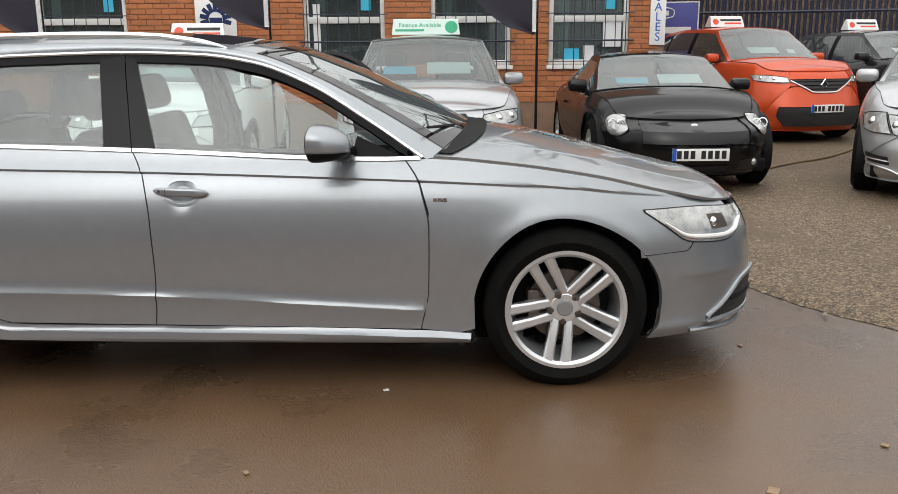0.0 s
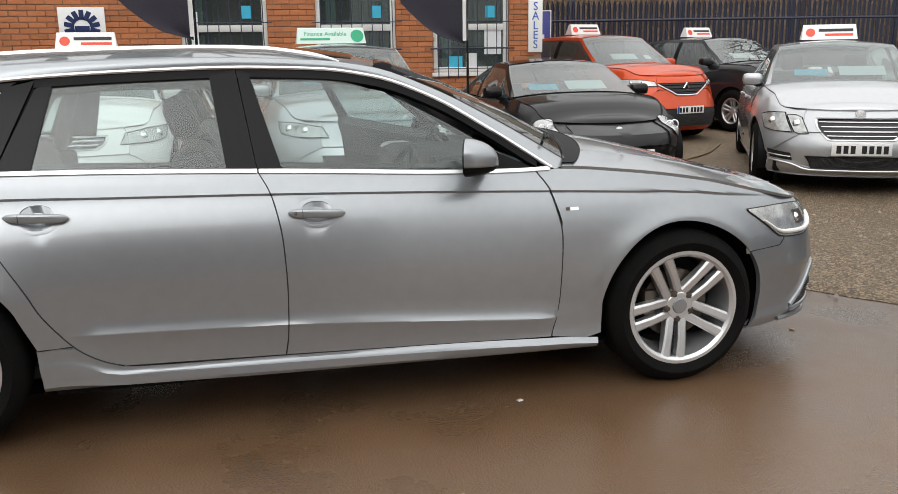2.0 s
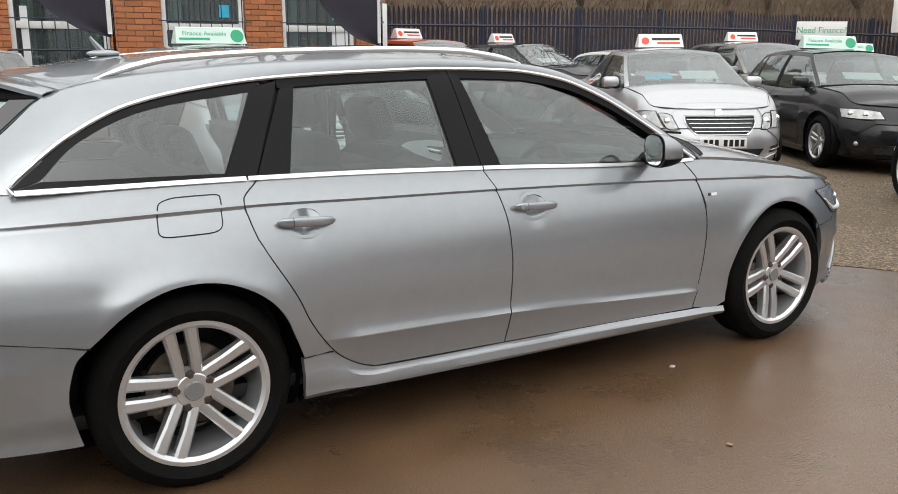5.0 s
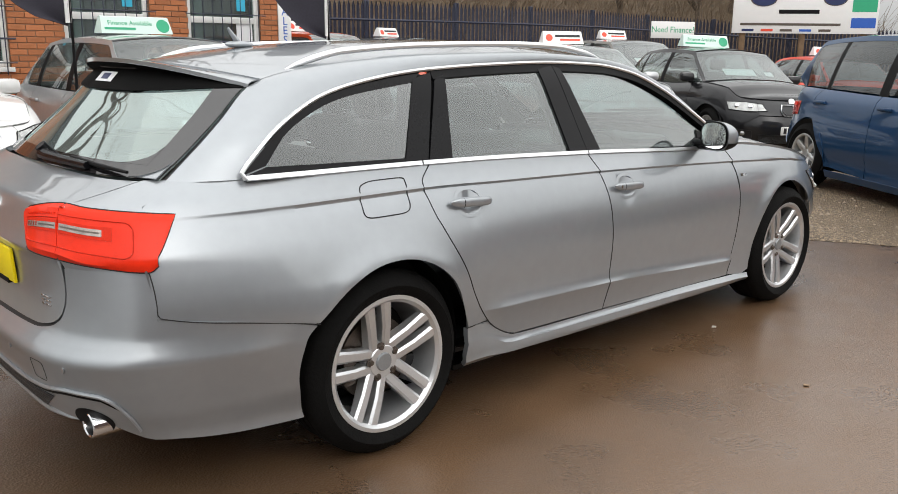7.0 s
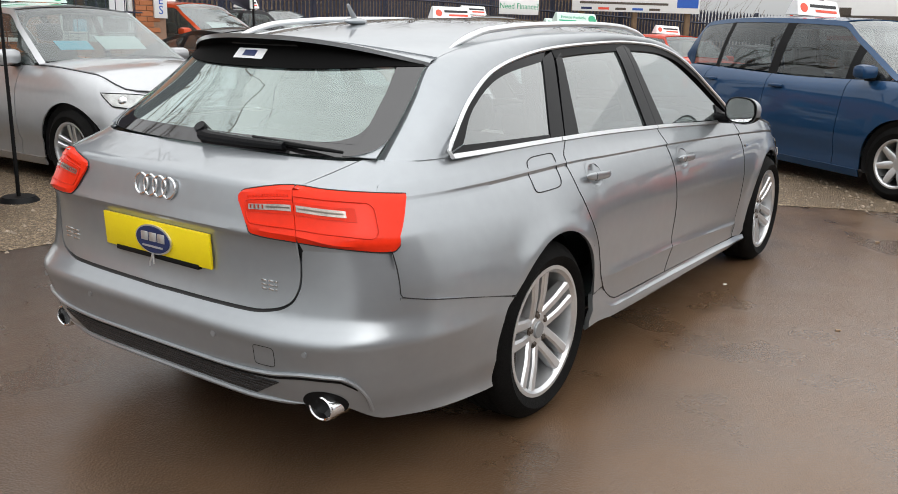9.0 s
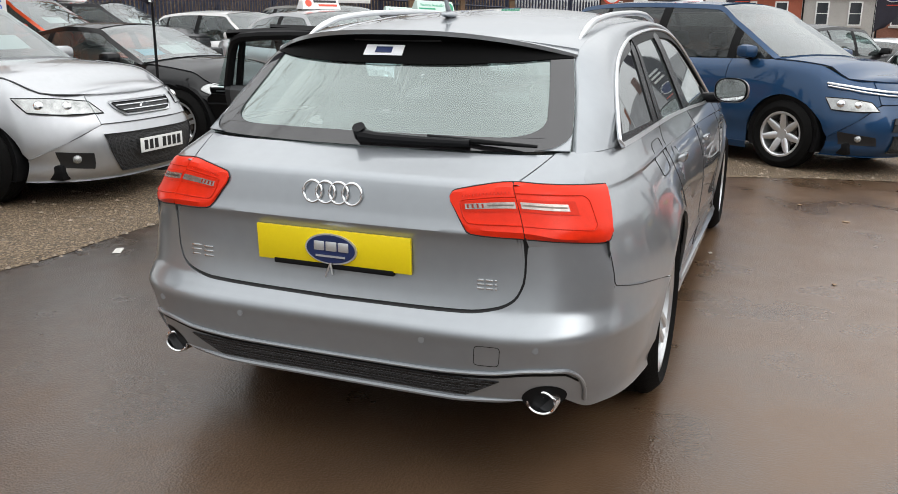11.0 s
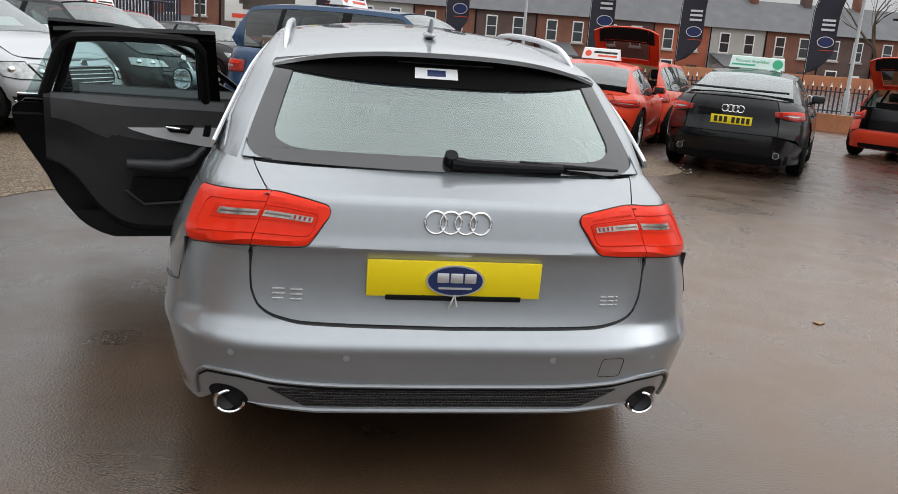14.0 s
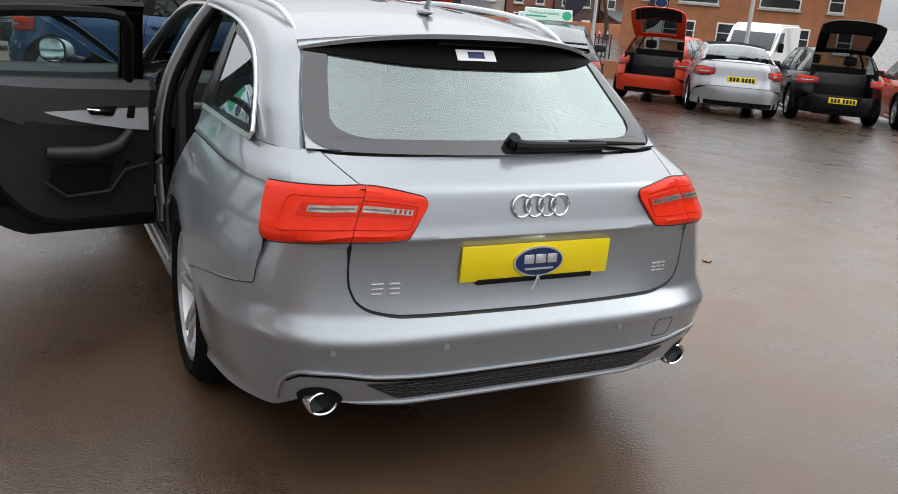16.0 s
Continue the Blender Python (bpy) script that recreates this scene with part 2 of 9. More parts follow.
class Curve1:
    """A smooth curve through (x, y) points that doesn't overshoot."""

    def __init__(self, pts):
        self.x, self.y = np.array([p[0] for p in pts], float), np.array([p[1] for p in pts], float)
        h, d = np.diff(self.x), np.diff(self.y) / np.diff(self.x)
        m = np.zeros(len(self.x))
        m[0], m[-1] = d[0], d[-1]
        for i in range(1, len(d)):
            if d[i - 1] * d[i] > 0:
                w1, w2 = 2 * h[i] + h[i - 1], h[i] + 2 * h[i - 1]
                m[i] = (w1 + w2) / (w1 / d[i - 1] + w2 / d[i])
        self.h, self.m = h, m

    def __call__(self, q):
        q = np.clip(np.asarray(q, float), self.x[0], self.x[-1])
        i = np.clip(np.searchsorted(self.x, q) - 1, 0, len(self.h) - 1)
        t = (q - self.x[i]) / self.h[i]
        return ((2 * t**3 - 3 * t**2 + 1) * self.y[i] + (t**3 - 2 * t**2 + t) * self.h[i] * self.m[i]
                + (3 * t**2 - 2 * t**3) * self.y[i + 1] + (t**3 - t**2) * self.h[i] * self.m[i + 1])


def along(pts, n, smooth=True):
    """n points evenly along a curve through pts."""
    pts = np.array(pts, float)
    d = np.concatenate([[0], np.cumsum(np.linalg.norm(np.diff(pts, axis=0), axis=1) + 1e-9)])
    q = np.linspace(0, d[-1], n)
    if smooth and len(pts) > 2:
        return np.stack([Curve1(list(zip(d, pts[:, k])))(q) for k in range(pts.shape[1])], 1)
    return np.stack([np.interp(q, d, pts[:, k]) for k in range(pts.shape[1])], 1)


def coons(bottom, top, left, right):
    """A grid [row, column] between four edges, each an array of points; left and right run upwards."""
    nu, nv = len(bottom), len(left)
    u, v = np.linspace(0, 1, nu)[None, :, None], np.linspace(0, 1, nv)[:, None, None]
    b, t, l, r = bottom[None], top[None], left[:, None], right[:, None]
    return ((1 - v) * b + v * t + (1 - u) * l + u * r
            - (1 - u) * (1 - v) * bottom[0] - u * (1 - v) * bottom[-1] - (1 - u) * v * top[0] - u * v * top[-1])


def sheet(name, g, material, parent, label="", thick=0.012, flip=False, inward=None, mirror=False):
    """A panel from a grid of places, with a folded rim that goes inward so that its edge has depth."""
    g = np.array(g, float)
    if mirror:
        g = g * np.array([1, -1, 1])
        flip = not flip
    nv, nu = g.shape[:2]
    vs = g.reshape(-1, 3)
    fs = []
    for j in range(nv - 1):
        for i in range(nu - 1):
            a = j * nu + i
            f = (a, a + 1, a + nu + 1, a + nu)
            fs.append(f[::-1] if flip else f)
    if thick:
        du, dv = np.gradient(g, axis=1), np.gradient(g, axis=0)
        nrm = np.cross(du, dv)
        nrm /= np.linalg.norm(nrm, axis=2, keepdims=True) + 1e-12
        if flip:
            nrm = -nrm
        if inward is not None:
            nrm[:] = -np.array(inward, float) * np.array([1, -1 if mirror else 1, 1])
        ring = ([(0, i) for i in range(nu)] + [(j, nu - 1) for j in range(1, nv)] + [(nv - 1, i) for i in range(nu - 2, -1, -1)] + [(j, 0) for j in range(nv - 2, 0, -1)])
        base = len(vs)
        soft = np.array([g[j, i] - nrm[j, i] * thick for j, i in ring])
        rim = np.array([g[j, i] for j, i in ring])
        vs = np.concatenate([vs, rim, soft])
        k = len(ring)
        for q in range(k):
            a, b = base + q, base + (q + 1) % k
            f = (a, a + k, b + k, b)
            fs.append(f[::-1] if flip else f)
    return raw(name, vs, fs, material, parent, label)


# ---------------------------------------------------------------- car bodies
class Body:
    """The skin of a car below its windows: an outline in plan for each height, with rounded ends. x ahead, y to its left, z up."""

    def __init__(self, half, rear, front, xcr, xcf, nr, nf, belt, shoulder=(0.045, 0.03), bulge=None):
        self.half, self.rear, self.front = Curve1(half), Curve1(rear), Curve1(front)
        self.xcr, self.xcf, self.shoulder, self.bulge = xcr, xcf, shoulder, bulge
        z0 = 0.6
        t = np.linspace(0, 1, 500) ** 1.8 * math.pi / 2
        ur, vr = np.cos(t) ** (2 / nr), np.sin(t) ** (2 / nr)
        uf, vf = np.cos(t[::-1]) ** (2 / nf), np.sin(t[::-1]) ** (2 / nf)
        mid = np.linspace(xcr, xcf, 60)[1:-1]
        self.U = np.concatenate([-ur, 0 * mid, uf])
        self.XM = np.concatenate([ur * 0 + xcr, mid, uf * 0 + xcf])
        self.V = np.concatenate([vr, 0 * mid + 1, vf])
        x, y = self._xy(self.U, self.XM, self.V, z0)
        self.S = np.concatenate([[0], np.cumsum(np.hypot(np.diff(x), np.diff(y)) + 1e-9)])
        self.RX, self.RY = np.maximum.accumulate(x + np.arange(len(x)) * 1e-9), y
        self.k = int(np.argmax(self.V))
        self.end = self.S[-1]
        self.zb = Curve1([(0.0 if p[0] == "rear" else self.end if p[0] == "front" else float(self.sx(p[0])), p[1]) for p in belt])

    def _xy(self, u, xm, v, z):
        return xm + np.where(u < 0, u * (self.xcr - self.rear(z)), u * (self.front(z) - self.xcf)), -self.half(z) * v

    def sx(self, x):
        return np.interp(x, self.RX, self.S)

    def sy(self, y):
        """Along the skin at the rear, at a distance y from its middle."""
        return np.interp(y, -self.RY[:500], self.S[:500])

    def syf(self, y):
        return np.interp(-y, self.RY[-500:], self.S[-500:])

    def at(self, p, out=0.0):
        """Places on the right-hand skin for (s, z) points, pushed out by some metres."""
        p = np.asarray(p, float)
        s, z = p[..., 0], p[..., 1]
        if np.any(out):
            e = 1e-3
            a, b = self.at(np.stack([s + e, z], -1)) - self.at(np.stack([s - e, z], -1)), self.at(np.stack([s, z + e], -1)) - self.at(np.stack([s, z - e], -1))
            n = np.cross(a, b)
            n /= np.linalg.norm(n, axis=-1, keepdims=True) + 1e-12
            return self.at(p) + n * np.asarray(out)[..., None] if np.ndim(out) else self.at(p) + n * out
        m = s < 0
        sa = np.abs(s)
        u, xm, v = np.interp(sa, self.S, self.U), np.interp(sa, self.S, self.XM), np.interp(sa, self.S, self.V)
        x, y = self._xy(u, xm, v, z)
        d = np.maximum(self.zb(sa) - z, -0.02)
        r, h = self.shoulder
        y = y + r * np.exp(-d / h) * v
        x = x + r * np.exp(-d / h) * np.where(u < 0, 1, -1) * np.abs(u) ** 6 * 0.7
        if self.bulge:
            y = y - self.bulge(x, z) * v
        y = np.where(m, -y, y)
        return np.stack([x, y, z + 0 * x], -1)


def arch(cx, cz, r, a0, a1, n=22):
    """Points of a wheel arch from one angle to another, in degrees, as (x, z)."""
    return [(cx + r * math.cos(radians(a)), cz + r * math.sin(radians(a))) for a in np.linspace(a0, a1, n)]


def strip(name, body, pts, width, material, parent, out=-0.009, mirror=False, n=40):
    """A dark band behind a gap between panels."""
    c = along(pts, n)
    d = np.gradient(c, axis=0)
    d /= np.linalg.norm(d, axis=1, keepdims=True)
    q = np.stack([-d[:, 1], d[:, 0]], 1) * width / 2
    return sheet(name, body.at(np.stack([c - q, c + q]), out), material, parent, thick=0, mirror=mirror)


def loft(st, n, bow=None, q0=-1.0, q1=1.0, power=2.0):
    """A crowned surface across the car: stations of (x, y, z, crown, bow)."""
    q = np.linspace(q0, q1, n)
    st = np.array(st, float)
    f = 1 - np.abs(q) ** power
    x = st[:, 0:1] + st[:, 4:5] * f
    return np.stack([x, -st[:, 1:2] * q * -1 + 0 * x, st[:, 2:3] + st[:, 3:4] * f], -1)


def wheel(parent, x, y, R, rim, material, spokes=5, double=True, side=-1, width=0.235, simple=False, phase=0):
    """A tyre on an alloy rim with its brake disc; side -1 faces the car's right."""
    w = new("wheel")
    w.parent = parent
    w.matrix_local = pose(x, y, R, 0, 0, 0 if side < 0 else 180)
    n = 32 if simple else 72
    h = width / 2
    tw = R - rim
    prof = [(rim - 0.006, -h + 0.03), (rim + 0.004, -h + 0.012), (rim + tw * 0.45, -h - 0.006), (R - 0.035, -h + 0.004), (R - 0.012, -h + 0.026)]
    for g in (-0.06, -0.02, 0.02, 0.06):
        prof += [(R - 0.001, g - 0.015), (R, g + 0.012), (R - 0.008, g + 0.014), (R - 0.008, g + 0.019)]
    prof += [(R - 0.012, h - 0.026), (R - 0.035, h), (rim, h - 0.01), (rim - 0.006, h - 0.04)]
    raw("tyre", *lathe(prof, n), M_RUBBER, w)
    rp = [(rim + 0.006, -h + 0.020), (rim + 0.004, -h + 0.010), (rim - 0.010, -h + 0.010), (rim - 0.022, -h + 0.022), (rim - 0.028, -h + 0.06), (rim - 0.04, h - 0.05), (rim - 0.02, h - 0.02)]
    raw("rim", *lathe(rp, n), material, w)
    raw("brake_disc", *lathe([(0.02, -0.02), (rim * 0.62, -0.02), (rim * 0.62, 0.01), (0.02, 0.01)], 28), M_STEEL, w)
    # black disc added to stand in for the shade behind the spokes
    raw("wheel_shade_disc", *lathe([(0.0, 0.045), (rim - 0.045, 0.045), (rim - 0.045, 0.060), (0.0, 0.060)], 28), M_TRIM, w)
    bm = bmesh.new()
    ya, yb = -h + 0.050, -h + 0.018
    for k in range(spokes):
        a = 2 * math.pi * k / spokes + math.pi / 2 + radians(phase)
        for sg in ((-1, 1) if double else (0,)):
            m = Matrix.Rotation(-a, 4, 'Y')
            o0, o1 = sg * rim * 0.118, sg * rim * 0.150
            w0, w1 = (rim * 0.078, rim * 0.095) if double else (rim * 0.16, rim * 0.11)
            secs = []
            for r, o, ww, yy, dp in ((rim * 0.20, o0 * 0.95, w0, ya, 0.05), (rim * 0.55, (o0 + o1) / 2, w0, (ya + yb) / 2 - 0.004, 0.045), (rim - 0.012, o1, w1, yb, 0.03)):
                pts = [(r, yy + dp, o - ww), (r, yy + 0.008, o - ww), (r, yy, o - ww * 0.6), (r, yy, o + ww * 0.6), (r, yy + 0.008, o + ww), (r, yy + dp, o + ww)]
                secs.append([bm.verts.new(m @ Vector(p)) for p in pts])
            for p, q in zip(secs, secs[1:]):
                for i in range(6):
                    bm.faces.new((p[i], p[(i + 1) % 6], q[(i + 1) % 6], q[i]))
    part("spokes", bm, material, w)
    raw("hub", *lathe([(0.0, ya - 0.004), (rim * 0.23, ya - 0.004), (rim * 0.27, ya + 0.004), (rim * 0.31, ya + 0.04)], 32), material, w)
    if not simple:
        raw("centre_cap", *lathe([(0.0, ya - 0.012), (0.030, ya - 0.012), (0.034, ya - 0.006), (0.034, ya)], 24), mat_cap, w)
        for k in range(5):
            a = 2 * math.pi * (k + 0.0) / 5 + math.pi / 2 + radians(phase)
            vs, fs = lathe([(0.0, -0.006), (0.009, -0.006), (0.011, 0.0), (0.017, 0.001), (0.0175, 0.006)], 10)
            vs = [(v[0] + 0.056 * math.cos(a), v[1] + ya - 0.004, v[2] + 0.056 * math.sin(a)) for v in vs]
            raw("wheel_bolt", vs, fs, M_STEEL, w)
        box("caliper", (-rim * 0.62, -0.045, -0.07), (-rim * 0.40, 0.03, 0.07), M_STEEL, w, 0.01)
    return w


mat_cap = mat("grey_cap", (0.30, 0.31, 0.32), 0.4, 0.6)


def seat(parent, x, y, z, back=0.62, lean=14, width=0.50):
    """A seat with cushion, backrest and head restraint."""
    box("seat_cushion", (x - 0.25, y - width / 2, z), (x + 0.27, y + width / 2, z + 0.17), M_SEAT, parent, 0.05)
    m = pose(x - 0.22, y, z + 0.12, 0, -lean, 0)
    box("seat_back", (-0.09, -width / 2, 0), (0.06, width / 2, back), M_SEAT, parent, 0.05, m=m)
    box("head_restraint", (-0.05, -0.13, back + 0.03), (0.06, 0.13, back + 0.21), M_SEAT, parent, 0.045, m=m)


def plate(parent, p, yaw, colour, width=0.52, height=0.111, lean=0.0, lettered=True):
    """A number plate whose characters are plain bars; it faces along +x at yaw 0."""
    m = Matrix.Translation(p) @ pose(0, 0, 0, 0, -lean, yaw)
    ob = part("number_plate", box_bm(bmesh.new(), (0, -width / 2, -height / 2), (0.006, width / 2, height / 2), 0.002, m), colour, parent)
    if lettered:
        for i in range(7):
            y = -0.21 + i * 0.062 + (0.035 if i > 3 else 0)
            part("character_bar", box_bm(bmesh.new(), (0.006, -y - 0.021, -0.037), (0.0075, -y + 0.021, 0.037), 0, m), M_INK, ob, smooth=False)
    return ob


def roof_sign(m, kind="white"):
    """A lit-box style roof sign for sale cars: a wedge-shaped board with a printed face."""
    th = empty("roof_sign", m, "white roof sign with a red roundel and bar print" if kind == "white" else "pale green finance roof sign with a green roundel", "sign", "roof signs")
    w, h = (0.62, 0.165) if kind == "white" else (0.80, 0.17)
    bm = bmesh.new()
    pr = [(-0.10, 0), (-0.03, h), (0.0, h + 0.01), (0.03, h), (0.10, 0)]
    vs = [[bm.verts.new((x, s * (w / 2 - (0.02 if z > 0.05 else 0)), z)) for x, z in pr] for s in (-1, 1)]
    for i in range(4):
        bm.faces.new((vs[0][i], vs[0][i + 1], vs[1][i + 1], vs[1][i]))
    bm.faces.new(vs[0]), bm.faces.new(vs[1][::-1])
    body = part("sign_body", bm, M_SIGNWHITE if kind == "white" else M_SIGNPALE, th, smooth=False)
    face = math.degrees(math.atan2(0.07, h))
    for sg in (1, -1):
        f = pose(0.0655 * 1.0 + 0.001, 0, h / 2, 0, -face, 0)
        f = (pose(0, 0, 0, 0, 0, 180) if sg < 0 else Matrix()) @ f
        if kind == "white":
            bm = bmesh.new()
            bmesh.ops.create_cone(bm, cap_ends=True, segments=24, radius1=0.052, radius2=0.052, depth=0.004, matrix=f @ pose(0, -0.21, 0.0, 0, 90, 0))
            part("roundel", bm, M_SIGNRED, body)
            bm = bmesh.new()
            box_bm(bm, (0, -0.12, 0.01), (0.002, 0.26, 0.045), 0, f)
            part("dark_print_bar", bm, M_INK, body)
            bm = bmesh.new()
            box_bm(bm, (0, -0.05, -0.045), (0.002, 0.26, -0.015), 0, f)
            part("red_print_bar", bm, M_SIGNRED, body)
        else:
            bm = bmesh.new()
            bmesh.ops.create_cone(bm, cap_ends=True, segments=28, radius1=0.075, radius2=0.075, depth=0.004, matrix=f @ pose(0, 0.30, 0.0, 0, 90, 0))
            part("roundel", bm, M_SIGNGREEN, body)
            text_mesh("sign_text", "Finance Available", 0.072, M_SIGNGREEN, f @ pose(0.001, -0.07, 0.025, 90, 0, 90), body, depth=0.001)
            bm = bmesh.new()
            box_bm(bm, (0, -0.36, -0.05), (0.002, -0.02, -0.025), 0, f)
            part("print_bar", bm, M_SIGNGREEN, body)
    return th


def gcar(name, m, colour, label, c, sign=None, group="cars on the forecourt"):
    """A parked car from its main measures; c holds them."""
    th = empty(name, m, label, "car", group)
    L, W, H, wb, foh, R = c["L"], c["W"], c["H"], c["wb"], c["foh"], c.get("R", 0.325)
    xf, fa, ra = wb / 2 + foh, wb / 2, -wb / 2
    xr = xf - L
    b, zn, zc, zt = W / 2, c["nose"], c["cowl_z"], c.get("tail_z", c["belt"])
    half = [(0.15, b * 0.93), (0.25, b * 0.965), (0.33, b * 0.955), (0.40, b * 0.985), (0.58, b), (0.76, b * 0.985), (c["belt"], b * 0.93), (1.3, b * 0.86)]
    rear = [(0.15, xr + 0.10), (0.30, xr + 0.03), (0.48, xr), (0.60, xr + 0.02), (0.70, xr + 0.06), (c["belt"], xr + c.get("tuck", 0.08)), (1.3, xr + 0.35)]
    front = [(0.15, xf - 0.16), (0.28, xf - 0.02), (0.45, xf), (0.60, xf - 0.05), (zn, xf - c.get("snout", 0.20)), (1.3, xf - 0.5)]
    belt = [("rear", zt)] + [(min(xr + 0.25, c["xg"] - 0.12), zt)] + [(c["xg"], c["belt"] + c.get("rise", 0.03)), (0, c["belt"]), (c["cowl"], zc), ((c["cowl"] + xf) / 2 + 0.1, (zc + zn) / 2 + 0.045), (xf - 0.30, zn + 0.02), ("front", zn)]
    B = Body(half, rear, front, ra + 0.5, fa - 0.4, c.get("nr", 3.4), c.get("nf", 2.9), belt, (0.05, 0.035))
    S = lambda pts: np.array([(float(B.sx(x)), z) for x, z in pts])
    zbx = lambda x: float(B.zb(B.sx(x)))
    sill, ar = c.get("sill", 0.22), R + 0.055
    g = 0.004
    d1, d2, d3 = c["doors"]  # wing gap, middle pillar, rear gap (belt heights)
    two = c.get("two", False)
    for mirror in (False, True):
        def side(nm, bo, to, le, ri, nu=26, nv=14, mt=colour):
            bo = np.asarray(bo)
            to2 = np.stack([np.interp(bo[:, 0], [bo[0, 0], bo[-1, 0]], [to[0, 0], to[-1, 0]]), 0 * bo[:, 0]], 1)
            to2[:, 1] = [float(B.zb(s)) for s in to2[:, 0]]
            gr = coons(bo, to2, along(le, nv), along(ri, nv))
            return sheet(nm, B.at(gr), mt, th, mirror=mirror)
        sF = float(B.syf(0.50))
        # front wing
        bo = [(d1 + g, sill)] + [(fa - ar, sill)] + arch(fa, R, ar, 172, 12) + [(fa + ar + 0.02, 0.36)]
        bo = np.concatenate([S(bo), [[float(B.sx(fa + ar + 0.02)) + (sF - float(B.sx(fa + ar + 0.02))) * k, 0.36 + (zn - 0.20 - 0.36) * k] for k in (0.5, 1)]])
        side("front_wing", bo, np.array([[float(B.sx(d1 + g)), 0], [sF, 0]]), [bo[0], (float(B.sx(d1 + g)), zbx(d1))], [bo[-1], (sF, float(B.zb(sF)))])
        # doors
        rd = [(d3, zbx(d3)), (d3 - 0.05, zbx(d3) - 0.12), ((d3 + ra + ar) / 2 + 0.0, R + 0.30), (max(ra + ar + 0.10, d3 + 0.10), sill + 0.04)][::-1]
        if two:
            rd = [(d2 - 0.10, sill), (d2 - 0.02, zbx(d2))]
        md = [(d2, sill), (d2 - 0.01, zbx(d2))]
        xb = rd[0][0]
        if not two:
            side("rear_door", S([(xb + g + (d2 - g - xb - g) * k, sill + 0.02 * (1 - k)) for k in np.linspace(0, 1, 16)]), S([(rd[-1][0] + g, 0), (d2 - g, 0)]), S([(x + g, z) for x, z in rd]), S([(x - g, z) for x, z in md]))
        side("front_door", S([((xb if two else d2) + g + (d1 - g - (xb if two else d2) - g) * k, sill) for k in np.linspace(0, 1, 16)]), S([((rd[-1][0] if two else d2) + g, 0), (d1 - g, 0)]), S([(x + g, z) for x, z in (rd if two else md)]), S([(d1 - g, sill), (d1 - g, zbx(d1))]))
        # rear quarter, up to the tail
        sq = float(B.sy(b * 0.62))
        q0 = S([(ra - ar - 0.02, 0.40)])[0]
        bo = np.concatenate([[[sq, 0.56], [(sq + q0[0]) / 2, 0.52], q0], S(arch(ra, R, ar, 168, 8) + [(min(ra + ar + 0.02, rd[0][0] - 0.02), sill + 0.02), (rd[0][0] - g, sill + 0.02)])])
        side("rear_quarter", bo, np.array([[sq, 0], [float(B.sx(rd[-1][0] - g)), 0]]), [bo[0], (sq, float(B.zb(sq)))], S([(x - g, z) for x, z in rd]))
        for pts in ([(d1, sill), (d1, zbx(d1))], md if not two else None, rd):
            if pts:
                strip("door_seal", B, S(pts), 0.03, M_TRIM, th, mirror=mirror)
        # sill, handles, lamps
        sg = coons(S([(ra + ar + 0.02, 0.16), (fa - ar - 0.01, 0.16)]).repeat(6, 0)[[0, 2, 4, 7, 9, 11]], S([(ra + ar + 0.02, sill), (fa - ar - 0.01, sill)]).repeat(6, 0)[[0, 2, 4, 7, 9, 11]], S([(ra + ar + 0.02, 0.16), (ra + ar + 0.02, sill)]), S([(fa - ar - 0.01, 0.16), (fa - ar - 0.01, sill)]))
        sx = np.linspace(ra + ar + 0.02, fa - ar - 0.01, 12)
        sheet("sill", B.at(np.stack([S([(x, 0.15) for x in sx]), S([(x, sill + 0.0) for x in sx])]), 0.008), colour if not c.get("clad") else M_TRIM, th, mirror=mirror)
        for hx in ([d2 + 0.17] if two else [d2 + 0.17, d3 + 0.12]):
            p = B.at(S([(hx, c["belt"] - 0.11)])[0])
            y = p[1] if not mirror else -p[1]
            o = -1 if not mirror else 1
            box("door_handle", (hx - 0.10, min(y, y + o * 0.035), p[2] - 0.018), (hx + 0.09, max(y, y + o * 0.035), p[2] + 0.014), colour, th, 0.01)
        for s_o, z_o, rs_, rz_ in c.get("oval", ()):
            ring_o = lambda f: [(B.end - s_o + rs_ * f * math.cos(a), z_o + rz_ * f * math.sin(a) + 0.10 * rs_ * f * math.cos(a)) for a in np.linspace(0, 2 * math.pi, 33)]
            h = sheet("headlight", B.at(np.array([ring_o(f) for f in (0.03, 0.4, 0.75, 0.93, 1.0)]), np.array([0.016, 0.015, 0.012, 0.007, 0.0])[:, None] * np.ones(33)), M_LAMPCLEAR, th, mirror=mirror, thick=0, flip=True)
            bm = bmesh.new()
            tube(bm, [(p[0], -p[1] if mirror else p[1], p[2]) for p in B.at(np.array(ring_o(1.0)[:-1]), 0.002)], 0.005, 5, True)
            part("lamp_rim", bm, M_TRIM, h)
            for du, rb_ in ((-0.30, 0.048), (0.42, 0.036)):
                pc = B.at(np.array([B.end - s_o + rs_ * du, z_o + 0.10 * rs_ * du]), 0.012)
                bm = bmesh.new()
